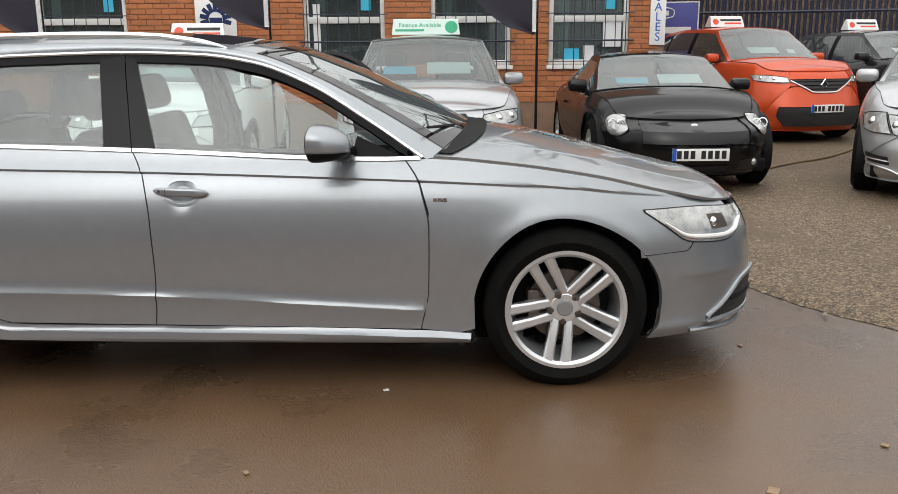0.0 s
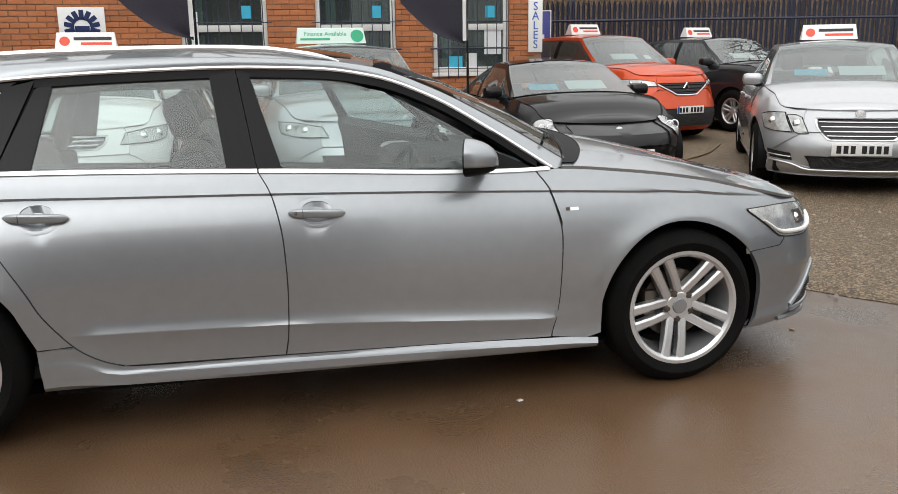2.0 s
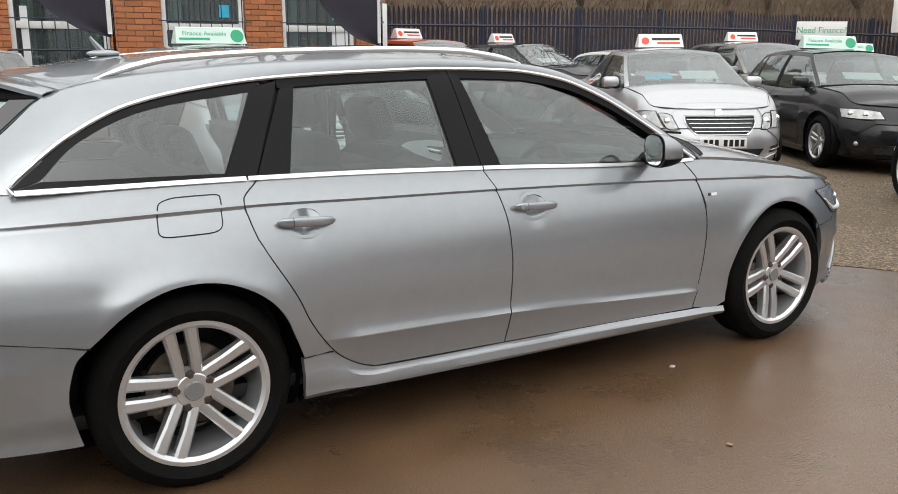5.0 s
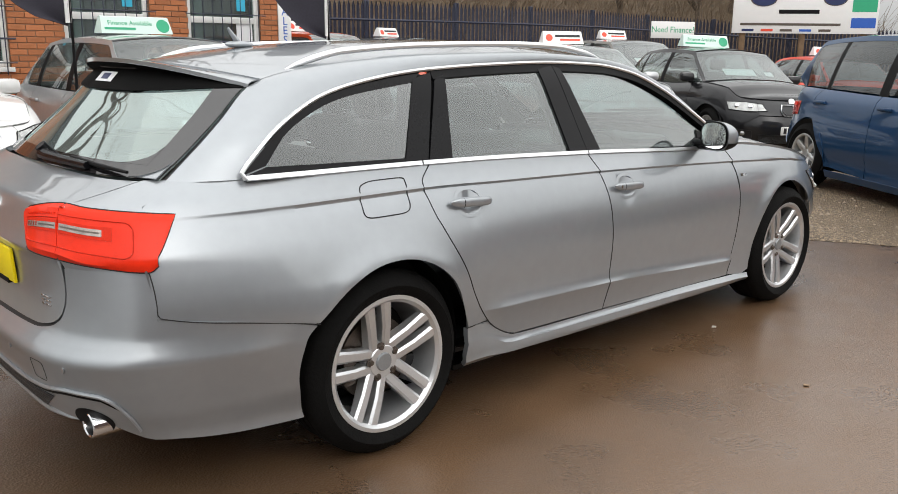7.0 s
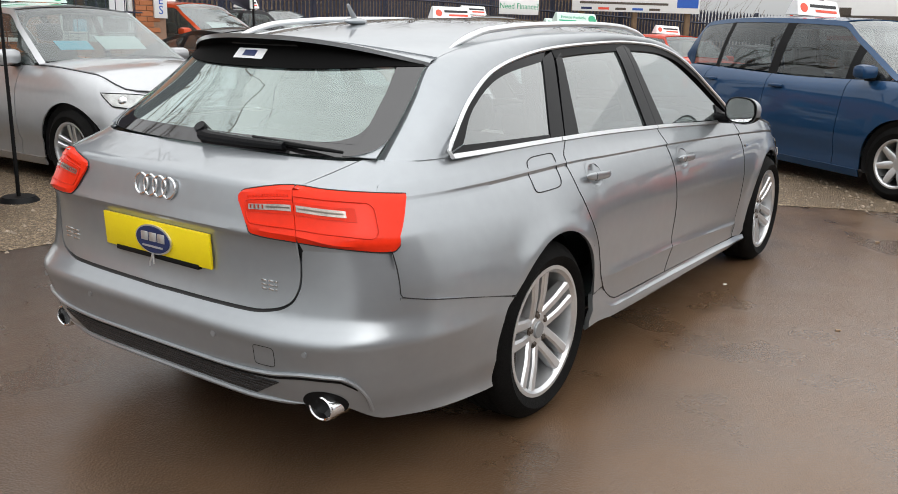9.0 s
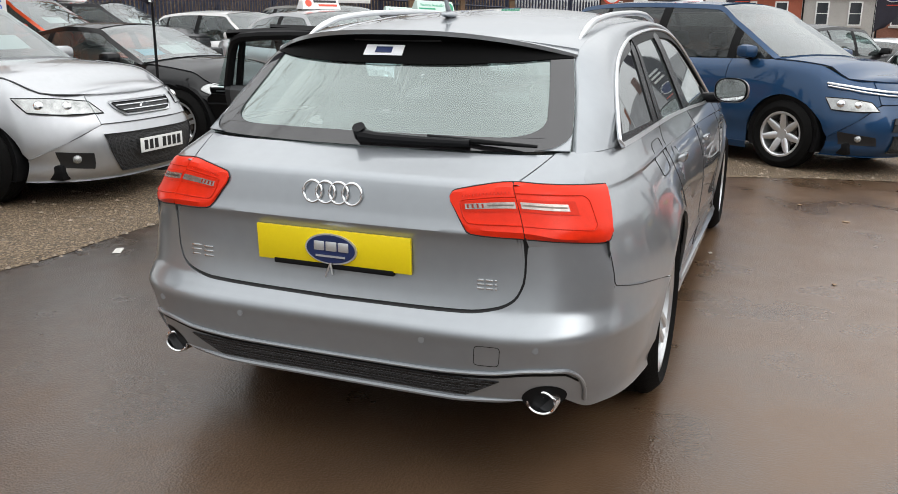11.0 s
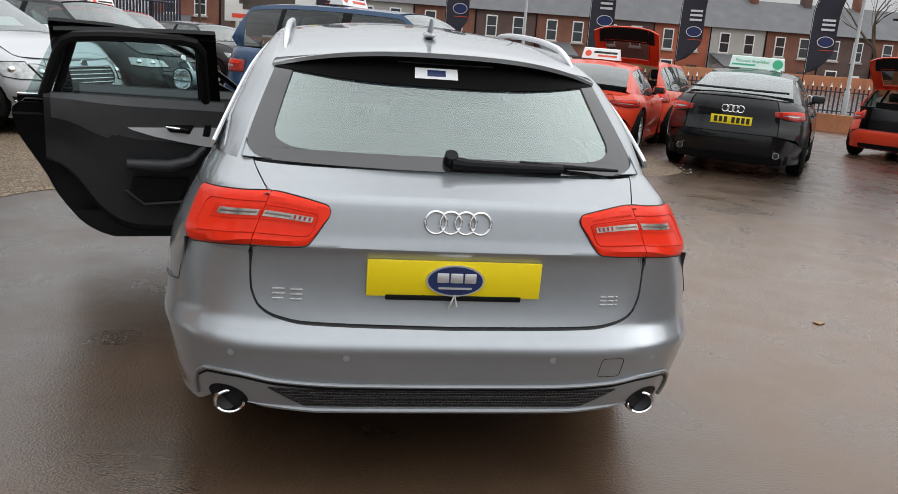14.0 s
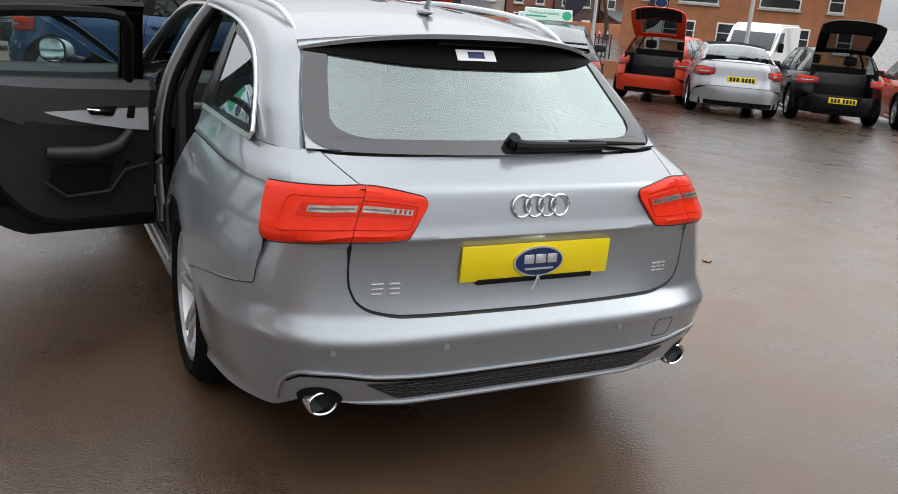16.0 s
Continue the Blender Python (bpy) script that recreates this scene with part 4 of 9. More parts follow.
def honeycomb():
    """Black grille mesh: a fine lattice with dark holes."""
    m, n, l, p = node_mat("black_honeycomb")
    tc = n.new("ShaderNodeTexCoord")
    v = n.new("ShaderNodeTexVoronoi")
    v.feature, v.inputs["Scale"].default_value, v.inputs["Randomness"].default_value = 'DISTANCE_TO_EDGE', 95, 0.15
    l.new(tc.outputs["Object"], v.inputs["Vector"])
    r = n.new("ShaderNodeMapRange")
    r.inputs["From Max"].default_value = 0.25
    l.new(v.outputs["Distance"], r.inputs["Value"])
    c = n.new("ShaderNodeMixRGB")
    c.inputs["Color1"].default_value, c.inputs["Color2"].default_value = (0.03, 0.03, 0.032, 1), (0.004, 0.004, 0.004, 1)
    l.new(r.outputs[0], c.inputs["Fac"]), l.new(c.outputs[0], p.inputs["Base Color"])
    b = n.new("ShaderNodeBump")
    b.invert = True
    b.inputs["Strength"].default_value, b.inputs["Distance"].default_value = 1.0, 0.004
    l.new(r.outputs[0], b.inputs["Height"]), l.new(b.outputs[0], p.inputs["Normal"])
    p.inputs["Roughness"].default_value = 0.45
    return m


M_MESH = honeycomb()


# ---------------------------------------------------------------- the ground
def gz(x, y):
    """Height of the ground: level round the estate car, falling gently towards the road."""
    d = (np.asarray(x) - np.asarray(y)) / math.sqrt(2) - 2.4
    d = np.clip(d, 0, 27)
    return -0.041 * (np.sqrt(d * d + 1.5) - math.sqrt(1.5))


def ground_mat():
    """Wet brown-grey tarmac with silt stains, damp patches and fine grit."""
    m, n, l, p = node_mat("wet_tarmac")
    tc = n.new("ShaderNodeTexCoord")
    def noise_tex(scale, detail=6):
        t = n.new("ShaderNodeTexNoise")
        t.inputs["Scale"].default_value, t.inputs["Detail"].default_value = scale, detail
        l.new(tc.outputs["Object"], t.inputs["Vector"])
        return t
    big, mid, blot, fine, stone = noise_tex(0.33), noise_tex(1.7), noise_tex(16, 8), noise_tex(95, 6), n.new("ShaderNodeTexVoronoi")
    stone.inputs["Scale"].default_value = 120
    l.new(tc.outputs["Object"], stone.inputs["Vector"])
    ramp = n.new("ShaderNodeValToRGB")
    ramp.color_ramp.elements[0].position, ramp.color_ramp.elements[0].color = 0.34, (0.031, 0.023, 0.018, 1)
    ramp.color_ramp.elements[1].position, ramp.color_ramp.elements[1].color = 0.64, (0.070, 0.043, 0.026, 1)
    mixn = n.new("ShaderNodeMixRGB")
    mixn.inputs["Fac"].default_value = 0.35
    l.new(big.outputs["Fac"], mixn.inputs["Color1"]), l.new(mid.outputs["Fac"], mixn.inputs["Color2"])
    l.new(mixn.outputs[0], ramp.inputs[0])
    gr = n.new("ShaderNodeMapRange")
    gr.inputs["From Min"].default_value, gr.inputs["From Max"].default_value, gr.inputs["To Min"].default_value, gr.inputs["To Max"].default_value = 0.34, 0.66, 0.34, 1.66
    l.new(fine.outputs["Fac"], gr.inputs["Value"])
    grit = n.new("ShaderNodeMixRGB")
    grit.blend_type, grit.inputs["Fac"].default_value = 'MULTIPLY', 0.6
    l.new(ramp.outputs[0], grit.inputs["Color1"]), l.new(gr.outputs[0], grit.inputs["Color2"])
    bl = n.new("ShaderNodeMapRange")
    bl.inputs["From Min"].default_value, bl.inputs["From Max"].default_value, bl.inputs["To Min"].default_value, bl.inputs["To Max"].default_value = 0.36, 0.66, 0.68, 1.38
    l.new(blot.outputs["Fac"], bl.inputs["Value"])
    patchy = n.new("ShaderNodeMixRGB")
    patchy.blend_type, patchy.inputs["Fac"].default_value = 'MULTIPLY', 0.4
    l.new(grit.outputs[0], patchy.inputs["Color1"]), l.new(bl.outputs[0], patchy.inputs["Color2"])
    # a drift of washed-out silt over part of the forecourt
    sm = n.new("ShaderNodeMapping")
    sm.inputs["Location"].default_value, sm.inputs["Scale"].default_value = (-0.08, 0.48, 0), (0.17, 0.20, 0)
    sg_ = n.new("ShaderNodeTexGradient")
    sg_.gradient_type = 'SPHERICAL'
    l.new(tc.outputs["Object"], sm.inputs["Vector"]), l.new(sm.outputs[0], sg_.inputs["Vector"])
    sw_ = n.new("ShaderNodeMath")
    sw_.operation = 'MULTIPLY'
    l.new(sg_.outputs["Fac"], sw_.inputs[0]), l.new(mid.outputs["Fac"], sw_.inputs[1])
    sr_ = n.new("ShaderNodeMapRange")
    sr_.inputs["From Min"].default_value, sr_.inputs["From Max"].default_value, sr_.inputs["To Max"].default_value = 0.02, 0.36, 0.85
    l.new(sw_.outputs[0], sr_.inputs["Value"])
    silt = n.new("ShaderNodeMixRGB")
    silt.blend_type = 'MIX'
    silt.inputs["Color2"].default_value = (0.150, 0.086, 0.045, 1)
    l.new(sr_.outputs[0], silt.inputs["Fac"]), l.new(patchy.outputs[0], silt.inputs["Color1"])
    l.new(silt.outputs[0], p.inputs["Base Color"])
    rr = n.new("ShaderNodeMapRange")
    rr.inputs["From Min"].default_value, rr.inputs["From Max"].default_value, rr.inputs["To Min"].default_value, rr.inputs["To Max"].default_value = 0.36, 0.64, 0.22, 0.50
    l.new(mid.outputs["Fac"], rr.inputs["Value"]), l.new(rr.outputs[0], p.inputs["Roughness"])
    p.inputs["Coat Weight"].default_value, p.inputs["Coat Roughness"].default_value = 0.66, 0.19
    p.inputs["Specular IOR Level"].default_value = 0.3
    hs = n.new("ShaderNodeMath")
    hs.operation = 'ADD'
    l.new(fine.outputs["Fac"], hs.inputs[0]), l.new(stone.outputs["Distance"], hs.inputs[1])
    bp = n.new("ShaderNodeBump")
    bp.inputs["Strength"].default_value, bp.inputs["Distance"].default_value = 0.24, 0.006
    l.new(hs.outputs[0], bp.inputs["Height"]), l.new(bp.outputs[0], p.inputs["Normal"])
    film = n.new("ShaderNodeBump")
    film.inputs["Strength"].default_value, film.inputs["Distance"].default_value = 0.15, 0.006
    l.new(hs.outputs[0], film.inputs["Height"]), l.new(film.outputs[0], p.inputs["Coat Normal"])
    return m


def gravel_mat():
    """Damp mixed gravel: stones of many browns and greys, with muddy patches."""
    m, n, l, p = node_mat("damp_gravel")
    tc = n.new("ShaderNodeTexCoord")
    v = n.new("ShaderNodeTexVoronoi")
    v.inputs["Scale"].default_value = 78
    big = n.new("ShaderNodeTexNoise")
    big.inputs["Scale"].default_value, big.inputs["Detail"].default_value = 0.7, 5
    l.new(tc.outputs["Object"], v.inputs["Vector"]), l.new(tc.outputs["Object"], big.inputs["Vector"])
    sep = n.new("ShaderNodeSeparateColor")
    l.new(v.outputs["Color"], sep.inputs[0])
    ramp = n.new("ShaderNodeValToRGB")
    e = ramp.color_ramp.elements
    e[0].position, e[0].color = 0.0, (0.060, 0.043, 0.027, 1)
    e[1].position, e[1].color = 1.0, (0.40, 0.30, 0.19, 1)
    k = ramp.color_ramp.elements.new(0.6)
    k.color = (0.19, 0.132, 0.078, 1)
    l.new(sep.outputs[0], ramp.inputs[0])
    mud = n.new("ShaderNodeMixRGB")
    mud.inputs["Color2"].default_value = (0.135, 0.092, 0.052, 1)
    mr = n.new("ShaderNodeMapRange")
    mr.inputs["From Min"].default_value, mr.inputs["From Max"].default_value, mr.inputs["To Max"].default_value = 0.45, 0.65, 0.75
    l.new(big.outputs["Fac"], mr.inputs["Value"]), l.new(mr.outputs[0], mud.inputs["Fac"])
    l.new(ramp.outputs[0], mud.inputs["Color1"]), l.new(mud.outputs[0], p.inputs["Base Color"])
    p.inputs["Roughness"].default_value = 0.6
    bp = n.new("ShaderNodeBump")
    bp.invert = True
    bp.inputs["Strength"].default_value, bp.inputs["Distance"].default_value = 0.9, 0.02
    l.new(v.outputs["Distance"], bp.inputs["Height"]), l.new(bp.outputs[0], p.inputs["Normal"])
    return m


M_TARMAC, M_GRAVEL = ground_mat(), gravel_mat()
gx = np.concatenate([[-400, -150, -60, -30], np.linspace(-16, 46, 125), [60, 100, 200, 400]])
gy = np.concatenate([[-400, -200, -100, -70], np.linspace(-52, 16, 137), [30, 60, 150, 400]])
vs = [(x, y, float(gz(x, y))) for y in gy for x in gx]
fs = [(j * len(gx) + i, j * len(gx) + i + 1, (j + 1) * len(gx) + i + 1, (j + 1) * len(gx) + i) for j in range(len(gy) - 1) for i in range(len(gx) - 1)]
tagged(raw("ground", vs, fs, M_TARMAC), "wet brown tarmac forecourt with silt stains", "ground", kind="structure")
edge = along([(-12, 3.9), (-9, 3.6), (-4, 3.1), (-1.4, 2.85), (0.5, 2.75), (1.5, 2.8), (2.15, 2.45), (2.45, 1.5), (2.75, 0.6), (3.2, -0.2), (3.7, -1.0), (4.1, -1.9), (4.75, -3.4), (5.6, -4.3), (7.0, -4.6), (9, -4.2), (14, -3.6), (20, -3.0)], 260)
rng = np.random.RandomState(3)
wob = np.convolve(rng.normal(0, 1, 260 + 20), np.ones(5) / 5, "same")[10:270] * 0.05
edge[:, 1] += wob
edge[:, 0] += np.roll(wob, 40) * 0.8
far = np.stack([np.linspace(-12, 24, 260), np.full(260, 15.0)], 1)
vs, K = [], (0, 0.008, 0.02, 0.05, 0.12, 0.25, 0.45, 0.7, 1.0)
for k in K:
    for (x, y), (fx, fy) in zip(edge, far):
        q, w = x + (fx - x) * k, y + (fy - y) * k
        vs.append((q, w, float(gz(q, w)) + (0.003 if k == 0 else 0.016 + 0.012 * noise.noise((q * 2, w * 2, 0)))))
fs = [(r * 260 + i, r * 260 + i + 1, (r + 1) * 260 + i + 1, (r + 1) * 260 + i) for r in range(len(K) - 1) for i in range(259)]
tagged(raw("gravel_bed", vs, fs, M_GRAVEL), "damp brown gravel parking bed", "gravel", kind="structure")
# loose stones on the gravel and strewn along its edge
st_v, st_f = [], []
for k in range(5200):
    i = rng.randint(0, 259)
    t = abs(rng.normal(0, 0.16))
    x, y = edge[i] + (far[i] - edge[i]) * min(t, 0.9) * (1 if rng.rand() > 0.07 else -0.03)
    if not (-3 < x < 9 and y < 8.2):
        continue
    s = rng.uniform(0.007, 0.022)
    z = float(gz(x, y)) + (0.016 if t > 0.004 else 0.002)
    a = rng.uniform(0, 6.28)
    b = len(st_v)
    for q in range(5):
        st_v.append((x + s * math.cos(a + q * 1.257) * rng.uniform(0.7, 1.2), y + s * math.sin(a + q * 1.257) * rng.uniform(0.7, 1.2), z))
    st_v.append((x, y, z + s * rng.uniform(0.5, 0.9)))
    st_f += [(b + q, b + (q + 1) % 5, b + 5) for q in range(5)]
M_STONE = mat("pebbles", (0.25, 0.20, 0.15), 0.7, vary=0.6, island=1.2)
tagged(raw("loose_stones", st_v, st_f, M_STONE, smooth=False), "loose brown and grey gravel stones", "stones", kind="stuff")


def facing(x, y, deg):
    """A pose on the ground, tilted with it, whose front points deg degrees left of +x."""
    a = radians(deg)
    h = lambda u, v: Vector((u, v, float(gz(u, v))))
    o = h(x, y)
    f = (h(x + math.cos(a) * 1.4, y + math.sin(a) * 1.4) - h(x - math.cos(a) * 1.4, y - math.sin(a) * 1.4)).normalized()
    l = (h(x - math.sin(a) * 0.8, y + math.cos(a) * 0.8) - h(x + math.sin(a) * 0.8, y - math.cos(a) * 0.8)).normalized()
    u = f.cross(l).normalized()
    l = u.cross(f)
    extra = 0.014 if y > -3.5 else 0.0
    return Matrix(((f.x, l.x, u.x, o.x), (f.y, l.y, u.y, o.y), (f.z, l.z, u.z, o.z + extra), (0, 0, 0, 1)))


# small things lying on the tarmac
def flat_scrap(name, x, y, w, h, material, label, cat, turn=0):
    bm = bmesh.new()
    box_bm(bm, (-w / 2, -h / 2, 0.001), (w / 2, h / 2, 0.006), 0.002)
    for v in bm.verts:
        v.co.z += 0.006 * abs(noise.noise((v.co.x * 60, v.co.y * 60, x)))
        v.co.x *= 1 - 0.5 * abs(v.co.y) / h
    ob = part(name, bm, material)
    ob.matrix_world = pose(x, y, float(gz(x, y)), 0, 0, turn)
    return tagged(ob, label, cat)


M_LEAF = mat("wet_leaf", (0.30, 0.20, 0.12), 0.6, vary=0.4, scale=30)
M_LITTER = mat("pale_litter", (0.62, 0.60, 0.56), 0.6, vary=0.2, scale=40)
flat_scrap("pebble", 0.72, -0.905, 0.030, 0.022, M_LITTER, "small pale stone on wet tarmac", "stone", 20)
flat_scrap("litter", -0.66, 2.50, 0.15, 0.05, M_LITTER, "scrap of pale wet paper on tarmac", "litter", 30)
for x, y, w in ((2.51, -1.44, 0.035), (-0.69, -2.40, 0.075), (0.78, -5.39, 0.10), (2.0, -1.75, 0.06), (0.3, -1.6, 0.03), (-3.4, 0.2, 0.03), (2.35, -0.4, 0.03)):
    flat_scrap("dead_leaf", x, y, w, w * 0.6, M_LEAF, "brown dead leaf lying on wet tarmac", "leaf", w * 4000)
bm = bmesh.new()
tube(bm, [(4.2 + 2.4 * k, 4.85 + 2.5 * k + 0.10 * math.sin(k * 7), 0.03) for k in np.linspace(0, 1, 26)], 0.014, 6)
tagged(part("hose", bm, mat("hose", (0.20, 0.14, 0.07), 0.5)), "brown rubber hose lying across the gravel", "hose")

# ---------------------------------------------------------------- parked cars
SIGNW, SIGNG = ("white", None), ("green", None)
CARDS = ((0.22, 0.46, 0.20, M_PAPER), (-0.30, 0.34, 0.13, M_CYAN))
CARDS2 = ((-0.05, 0.50, 0.16, M_PAPER), (0.42, 0.12, 0.10, M_PAPER))
HATCH = dict(L=4.25, W=1.78, H=1.47, wb=2.6, foh=0.85, nose=0.80, cowl_z=0.98, belt=0.93, cowl=0.95, wt=0.25, rt=-1.35, xg=-1.85, zg=1.02, doors=(0.72, -0.32, -1.15), win=((0.85, -0.28), (-0.38, -1.15), (-1.22, -1.55)), front_plate=True, rear_plate=True,
             grille=[(0.66, 0.24), (0.70, 0.31), (0.735, 0.33)], bars=2, chrome=True, emblem=(0.70, "oval"), intakes=([(0.25, 0.40), (0.34, 0.47), (0.53, 0.52)],), slots=([(0.86, 0.30), (0.88, 0.42), (0.62, 0.40), (0.62, 0.28)],), fog=True,
             lamps=([(0.98, 0.70), (1.06, 0.80), (0.50, 0.765), (0.44, 0.68)],))
KIDNEY = dict(HATCH, grille=[(0.61, 0.16), (0.66, 0.20), (0.73, 0.17)], bars=0, emblem=(0.785, "disc"), intakes=([(0.26, 0.52), (0.36, 0.55)],), lamps=([(0.92, 0.66), (0.94, 0.76), (0.44, 0.745), (0.40, 0.66)],), trims=(([(0.012, 0.60), (0.012, 0.67), (0.012, 0.74)], 0.008),))
EXEC = dict(HATCH, L=4.85, W=1.85, H=1.47, wb=2.87, foh=0.85, nose=0.80, cowl_z=1.0, belt=0.95, cowl=1.05, wt=0.25, rt=-0.95, xg=-1.65, zg=1.05, tail_z=1.02, deck=True, doors=(0.80, -0.25, -1.10), win=((0.9, -0.22), (-0.32, -1.15)), grille=[(0.545, 0.27), (0.57, 0.31), (0.69, 0.385), (0.715, 0.385)], chrome=True, bars=4, card=CARDS, emblem=(0.765, "disc"),
            intakes=([(0.27, 0.44), (0.385, 0.50)],), slots=([(0.93, 0.34), (0.95, 0.42), (0.64, 0.40), (0.64, 0.33)],), trims=(([(0.0, 0.255), (0.45, 0.255), (0.66, 0.30), (0.94, 0.32)], 0.009), ([(0.66, 0.368), (0.80, 0.375), (0.93, 0.38)], 0.006)), fog=False, fplate_z=0.455,
            lamps=([(1.00, 0.62), (1.10, 0.745), (0.72, 0.775), (0.62, 0.60)], [(0.60, 0.60), (0.69, 0.755), (0.53, 0.735), (0.46, 0.59)]), bowls=(0.5,))
SPORT = dict(HATCH, L=4.37, W=1.80, H=1.30, wb=2.42, foh=0.88, R=0.335, nose=0.68, cowl_z=0.90, belt=0.86, cowl=0.75, wt=0.05, rt=-0.75, xg=-1.65, zg=0.92, doors=(0.55, -0.55, -0.9), two=True, win=((0.65, -0.50), (-0.58, -0.95)), snout=0.35, card=CARDS, nf=2.5, grille=[(0.22, 0.24), (0.29, 0.30)], bars=1, chrome=False, emblem=(0.645, "oval", 0.55),
             intakes=([(0.225, 0.23), (0.25, 0.27)],), slots=([(0.84, 0.25), (0.86, 0.36), (0.42, 0.33), (0.40, 0.25)],), fog=True, fplate_z=0.40, lamps=(), oval=((0.80, 0.635, 0.150, 0.095),), euro=True)
SUV = dict(HATCH, euro=True, L=4.45, W=1.84, H=1.61, wb=2.65, foh=0.90, R=0.355, nose=1.0, cowl_z=1.13, belt=1.06, cowl=0.95, wt=0.20, rt=-1.45, xg=-1.90, zg=1.15, sill=0.30, clad=True, grille=[(0.735, 0.17), (0.79, 0.27), (0.87, 0.46), (0.895, 0.50)], bars=3, chrome=False, emblem=(0.825, "diamond"), intakes=([(0.26, 0.62), (0.40, 0.72), (0.52, 0.68)],), slots=(), fog=False,
           trims=(([(0.0, 0.715), (0.17, 0.720), (0.30, 0.78), (0.50, 0.88)], 0.011),), fplate_z=0.50, card=CARDS2, lamps=([(1.04, 0.88), (1.12, 0.955), (0.54, 0.925), (0.50, 0.855)],))
MPV = dict(HATCH, L=4.60, W=1.83, H=1.64, wb=2.84, foh=0.93, R=0.335, nose=0.88, cowl_z=1.05, belt=1.02, cowl=1.25, wt=0.30, rt=-1.75, xg=-2.0, zg=1.15, doors=(0.70, -0.35, -1.35), win=((1.1, 0.72), (0.62, -0.32), (-0.40, -1.25), (-1.33, -1.85)), side_glass=M_GLASS_DARK, fplate_z=0.50, spokes=7, double=False, grille=[(0.44, 0.45), (0.52, 0.42), (0.56, 0.40)], bars=1, chrome=False, emblem=(0.79, "disc"),
           intakes=([(0.24, 0.44), (0.40, 0.42)],), slots=([(0.92, 0.30), (0.94, 0.42), (0.60, 0.38), (0.58, 0.30)],), fog=True, trims=(([(0.05, 0.785), (0.40, 0.80), (0.98, 0.86)], 0.011), ([(0.05, 0.750), (0.40, 0.765), (0.98, 0.835)], 0.008)), lamps=([(0.98, 0.62), (1.02, 0.73), (0.60, 0.70), (0.54, 0.62)],))

gcar("family_car", facing(0.78, 5.76, -88), M_SILVER, "silver family hatchback under a green finance sign", dict(HATCH, L=4.78, W=1.88, H=1.50, wb=2.85, foh=0.95, card=CARDS), SIGNG)
gcar("white_hatchback", facing(-1.85, 5.55, -87), M_WHITE, "white hatchback with a dark grille, parked on gravel", dict(HATCH, card=CARDS2), SIGNW)
gcar("sports_coupe", facing(3.30, 5.66, -90), M_BLACK, "glossy black two-door sports coupe with round lamps", SPORT)
gcar("crossover", facing(5.84, 10.06, -77), M_ORANGE, "orange-red crossover with black lower cladding", dict(SUV, L=4.52, W=1.90, H=1.66), SIGNW)
gcar("dark_crossover", facing(8.45, 10.7, -78), M_DARK, "dark grey crossover parked beside the orange one", SUV, SIGNW)
gcar("saloon", facing(6.42, 4.84, -119), M_SILVER, "silver executive saloon with a barred chrome grille", EXEC, SIGNW)
gcar("small_hatchback", facing(8.97, 4.0, -120), M_DARK, "dark grey small hatchback under a green sign", dict(KIDNEY, card=CARDS2), SIGNG)
gcar("people_carrier", facing(5.95, -0.52, -123), M_BLUE, "blue people carrier with dark rear glass", dict(MPV, card=None), SIGNW)
gcar("red_coupe", facing(9.2, -4.3, -29), M_RED, "glossy red two-door coupe seen from behind", dict(SPORT, L=4.18, W=1.84, H=1.35, wb=2.47, nose=0.72, rt=-0.80, tl=(0.68, 0.80), plate_z=0.62, card=None), SIGNW)
gcar("black_fastback", facing(7.9, -6.35, -33), M_BLACK, "glossy black five-door fastback with yellow rear plate", dict(EXEC, L=4.97, W=1.91, H=1.42, wb=2.91, R=0.35, rt=-0.9, xg=-2.0, zg=1.0, tl=(0.76, 0.90), plate_z=0.72, lip=True, tail_pipe=True, card=None, rear_glass=M_GLASS_CAR), SIGNG)
gcar("red_hatchback", facing(11.7, -12.2, -52), M_RED, "red hatchback with its boot wide open", dict(HATCH, open_boot=True, plate_z=0.5))
gcar("cabriolet", facing(9.75, -12.1, -36), M_SILVER, "silver cabriolet with a black fabric roof", dict(EXEC, L=4.70, W=1.79, H=1.40, wb=2.76, black_roof=True, plate_z=0.70, two=True, card=None))
gcar("black_hatchback", facing(8.9, -14.0, -36), M_BLACK, "black hatchback with its boot wide open", dict(HATCH, open_boot=True, plate_z=0.56, low_plate=True))
gcar("red_open_hatchback", facing(11.6, -6.0, -35), M_RED, "dark red hatchback with its boot raised", dict(HATCH, open_boot=True))
gcar("silver_estate", facing(12.6, -9.0, -38), M_SILVER, "silver estate car under a green sign", dict(HATCH, L=4.6), SIGNG)
gcar("red_small_car", facing(7.5, -15.6, -40), M_RED, "bright red small car at the end of the row", HATCH)
gcar("white_estate", facing(9.6, 8.6, -100), M_WHITE, "white estate car behind the silver saloon", dict(HATCH, L=4.5))
gcar("taupe_people_carrier", facing(11.6, 7.6, -115), M_TAUPE, "taupe people carrier with a card in its windscreen", dict(MPV, H=1.62, side_glass=M_GLASS_CAR, card=CARDS2), SIGNW)
gcar("black_estate", facing(13.9, 6.9, -120), M_BLACK, "black estate car by the fence", dict(HATCH, L=4.6), SIGNG)
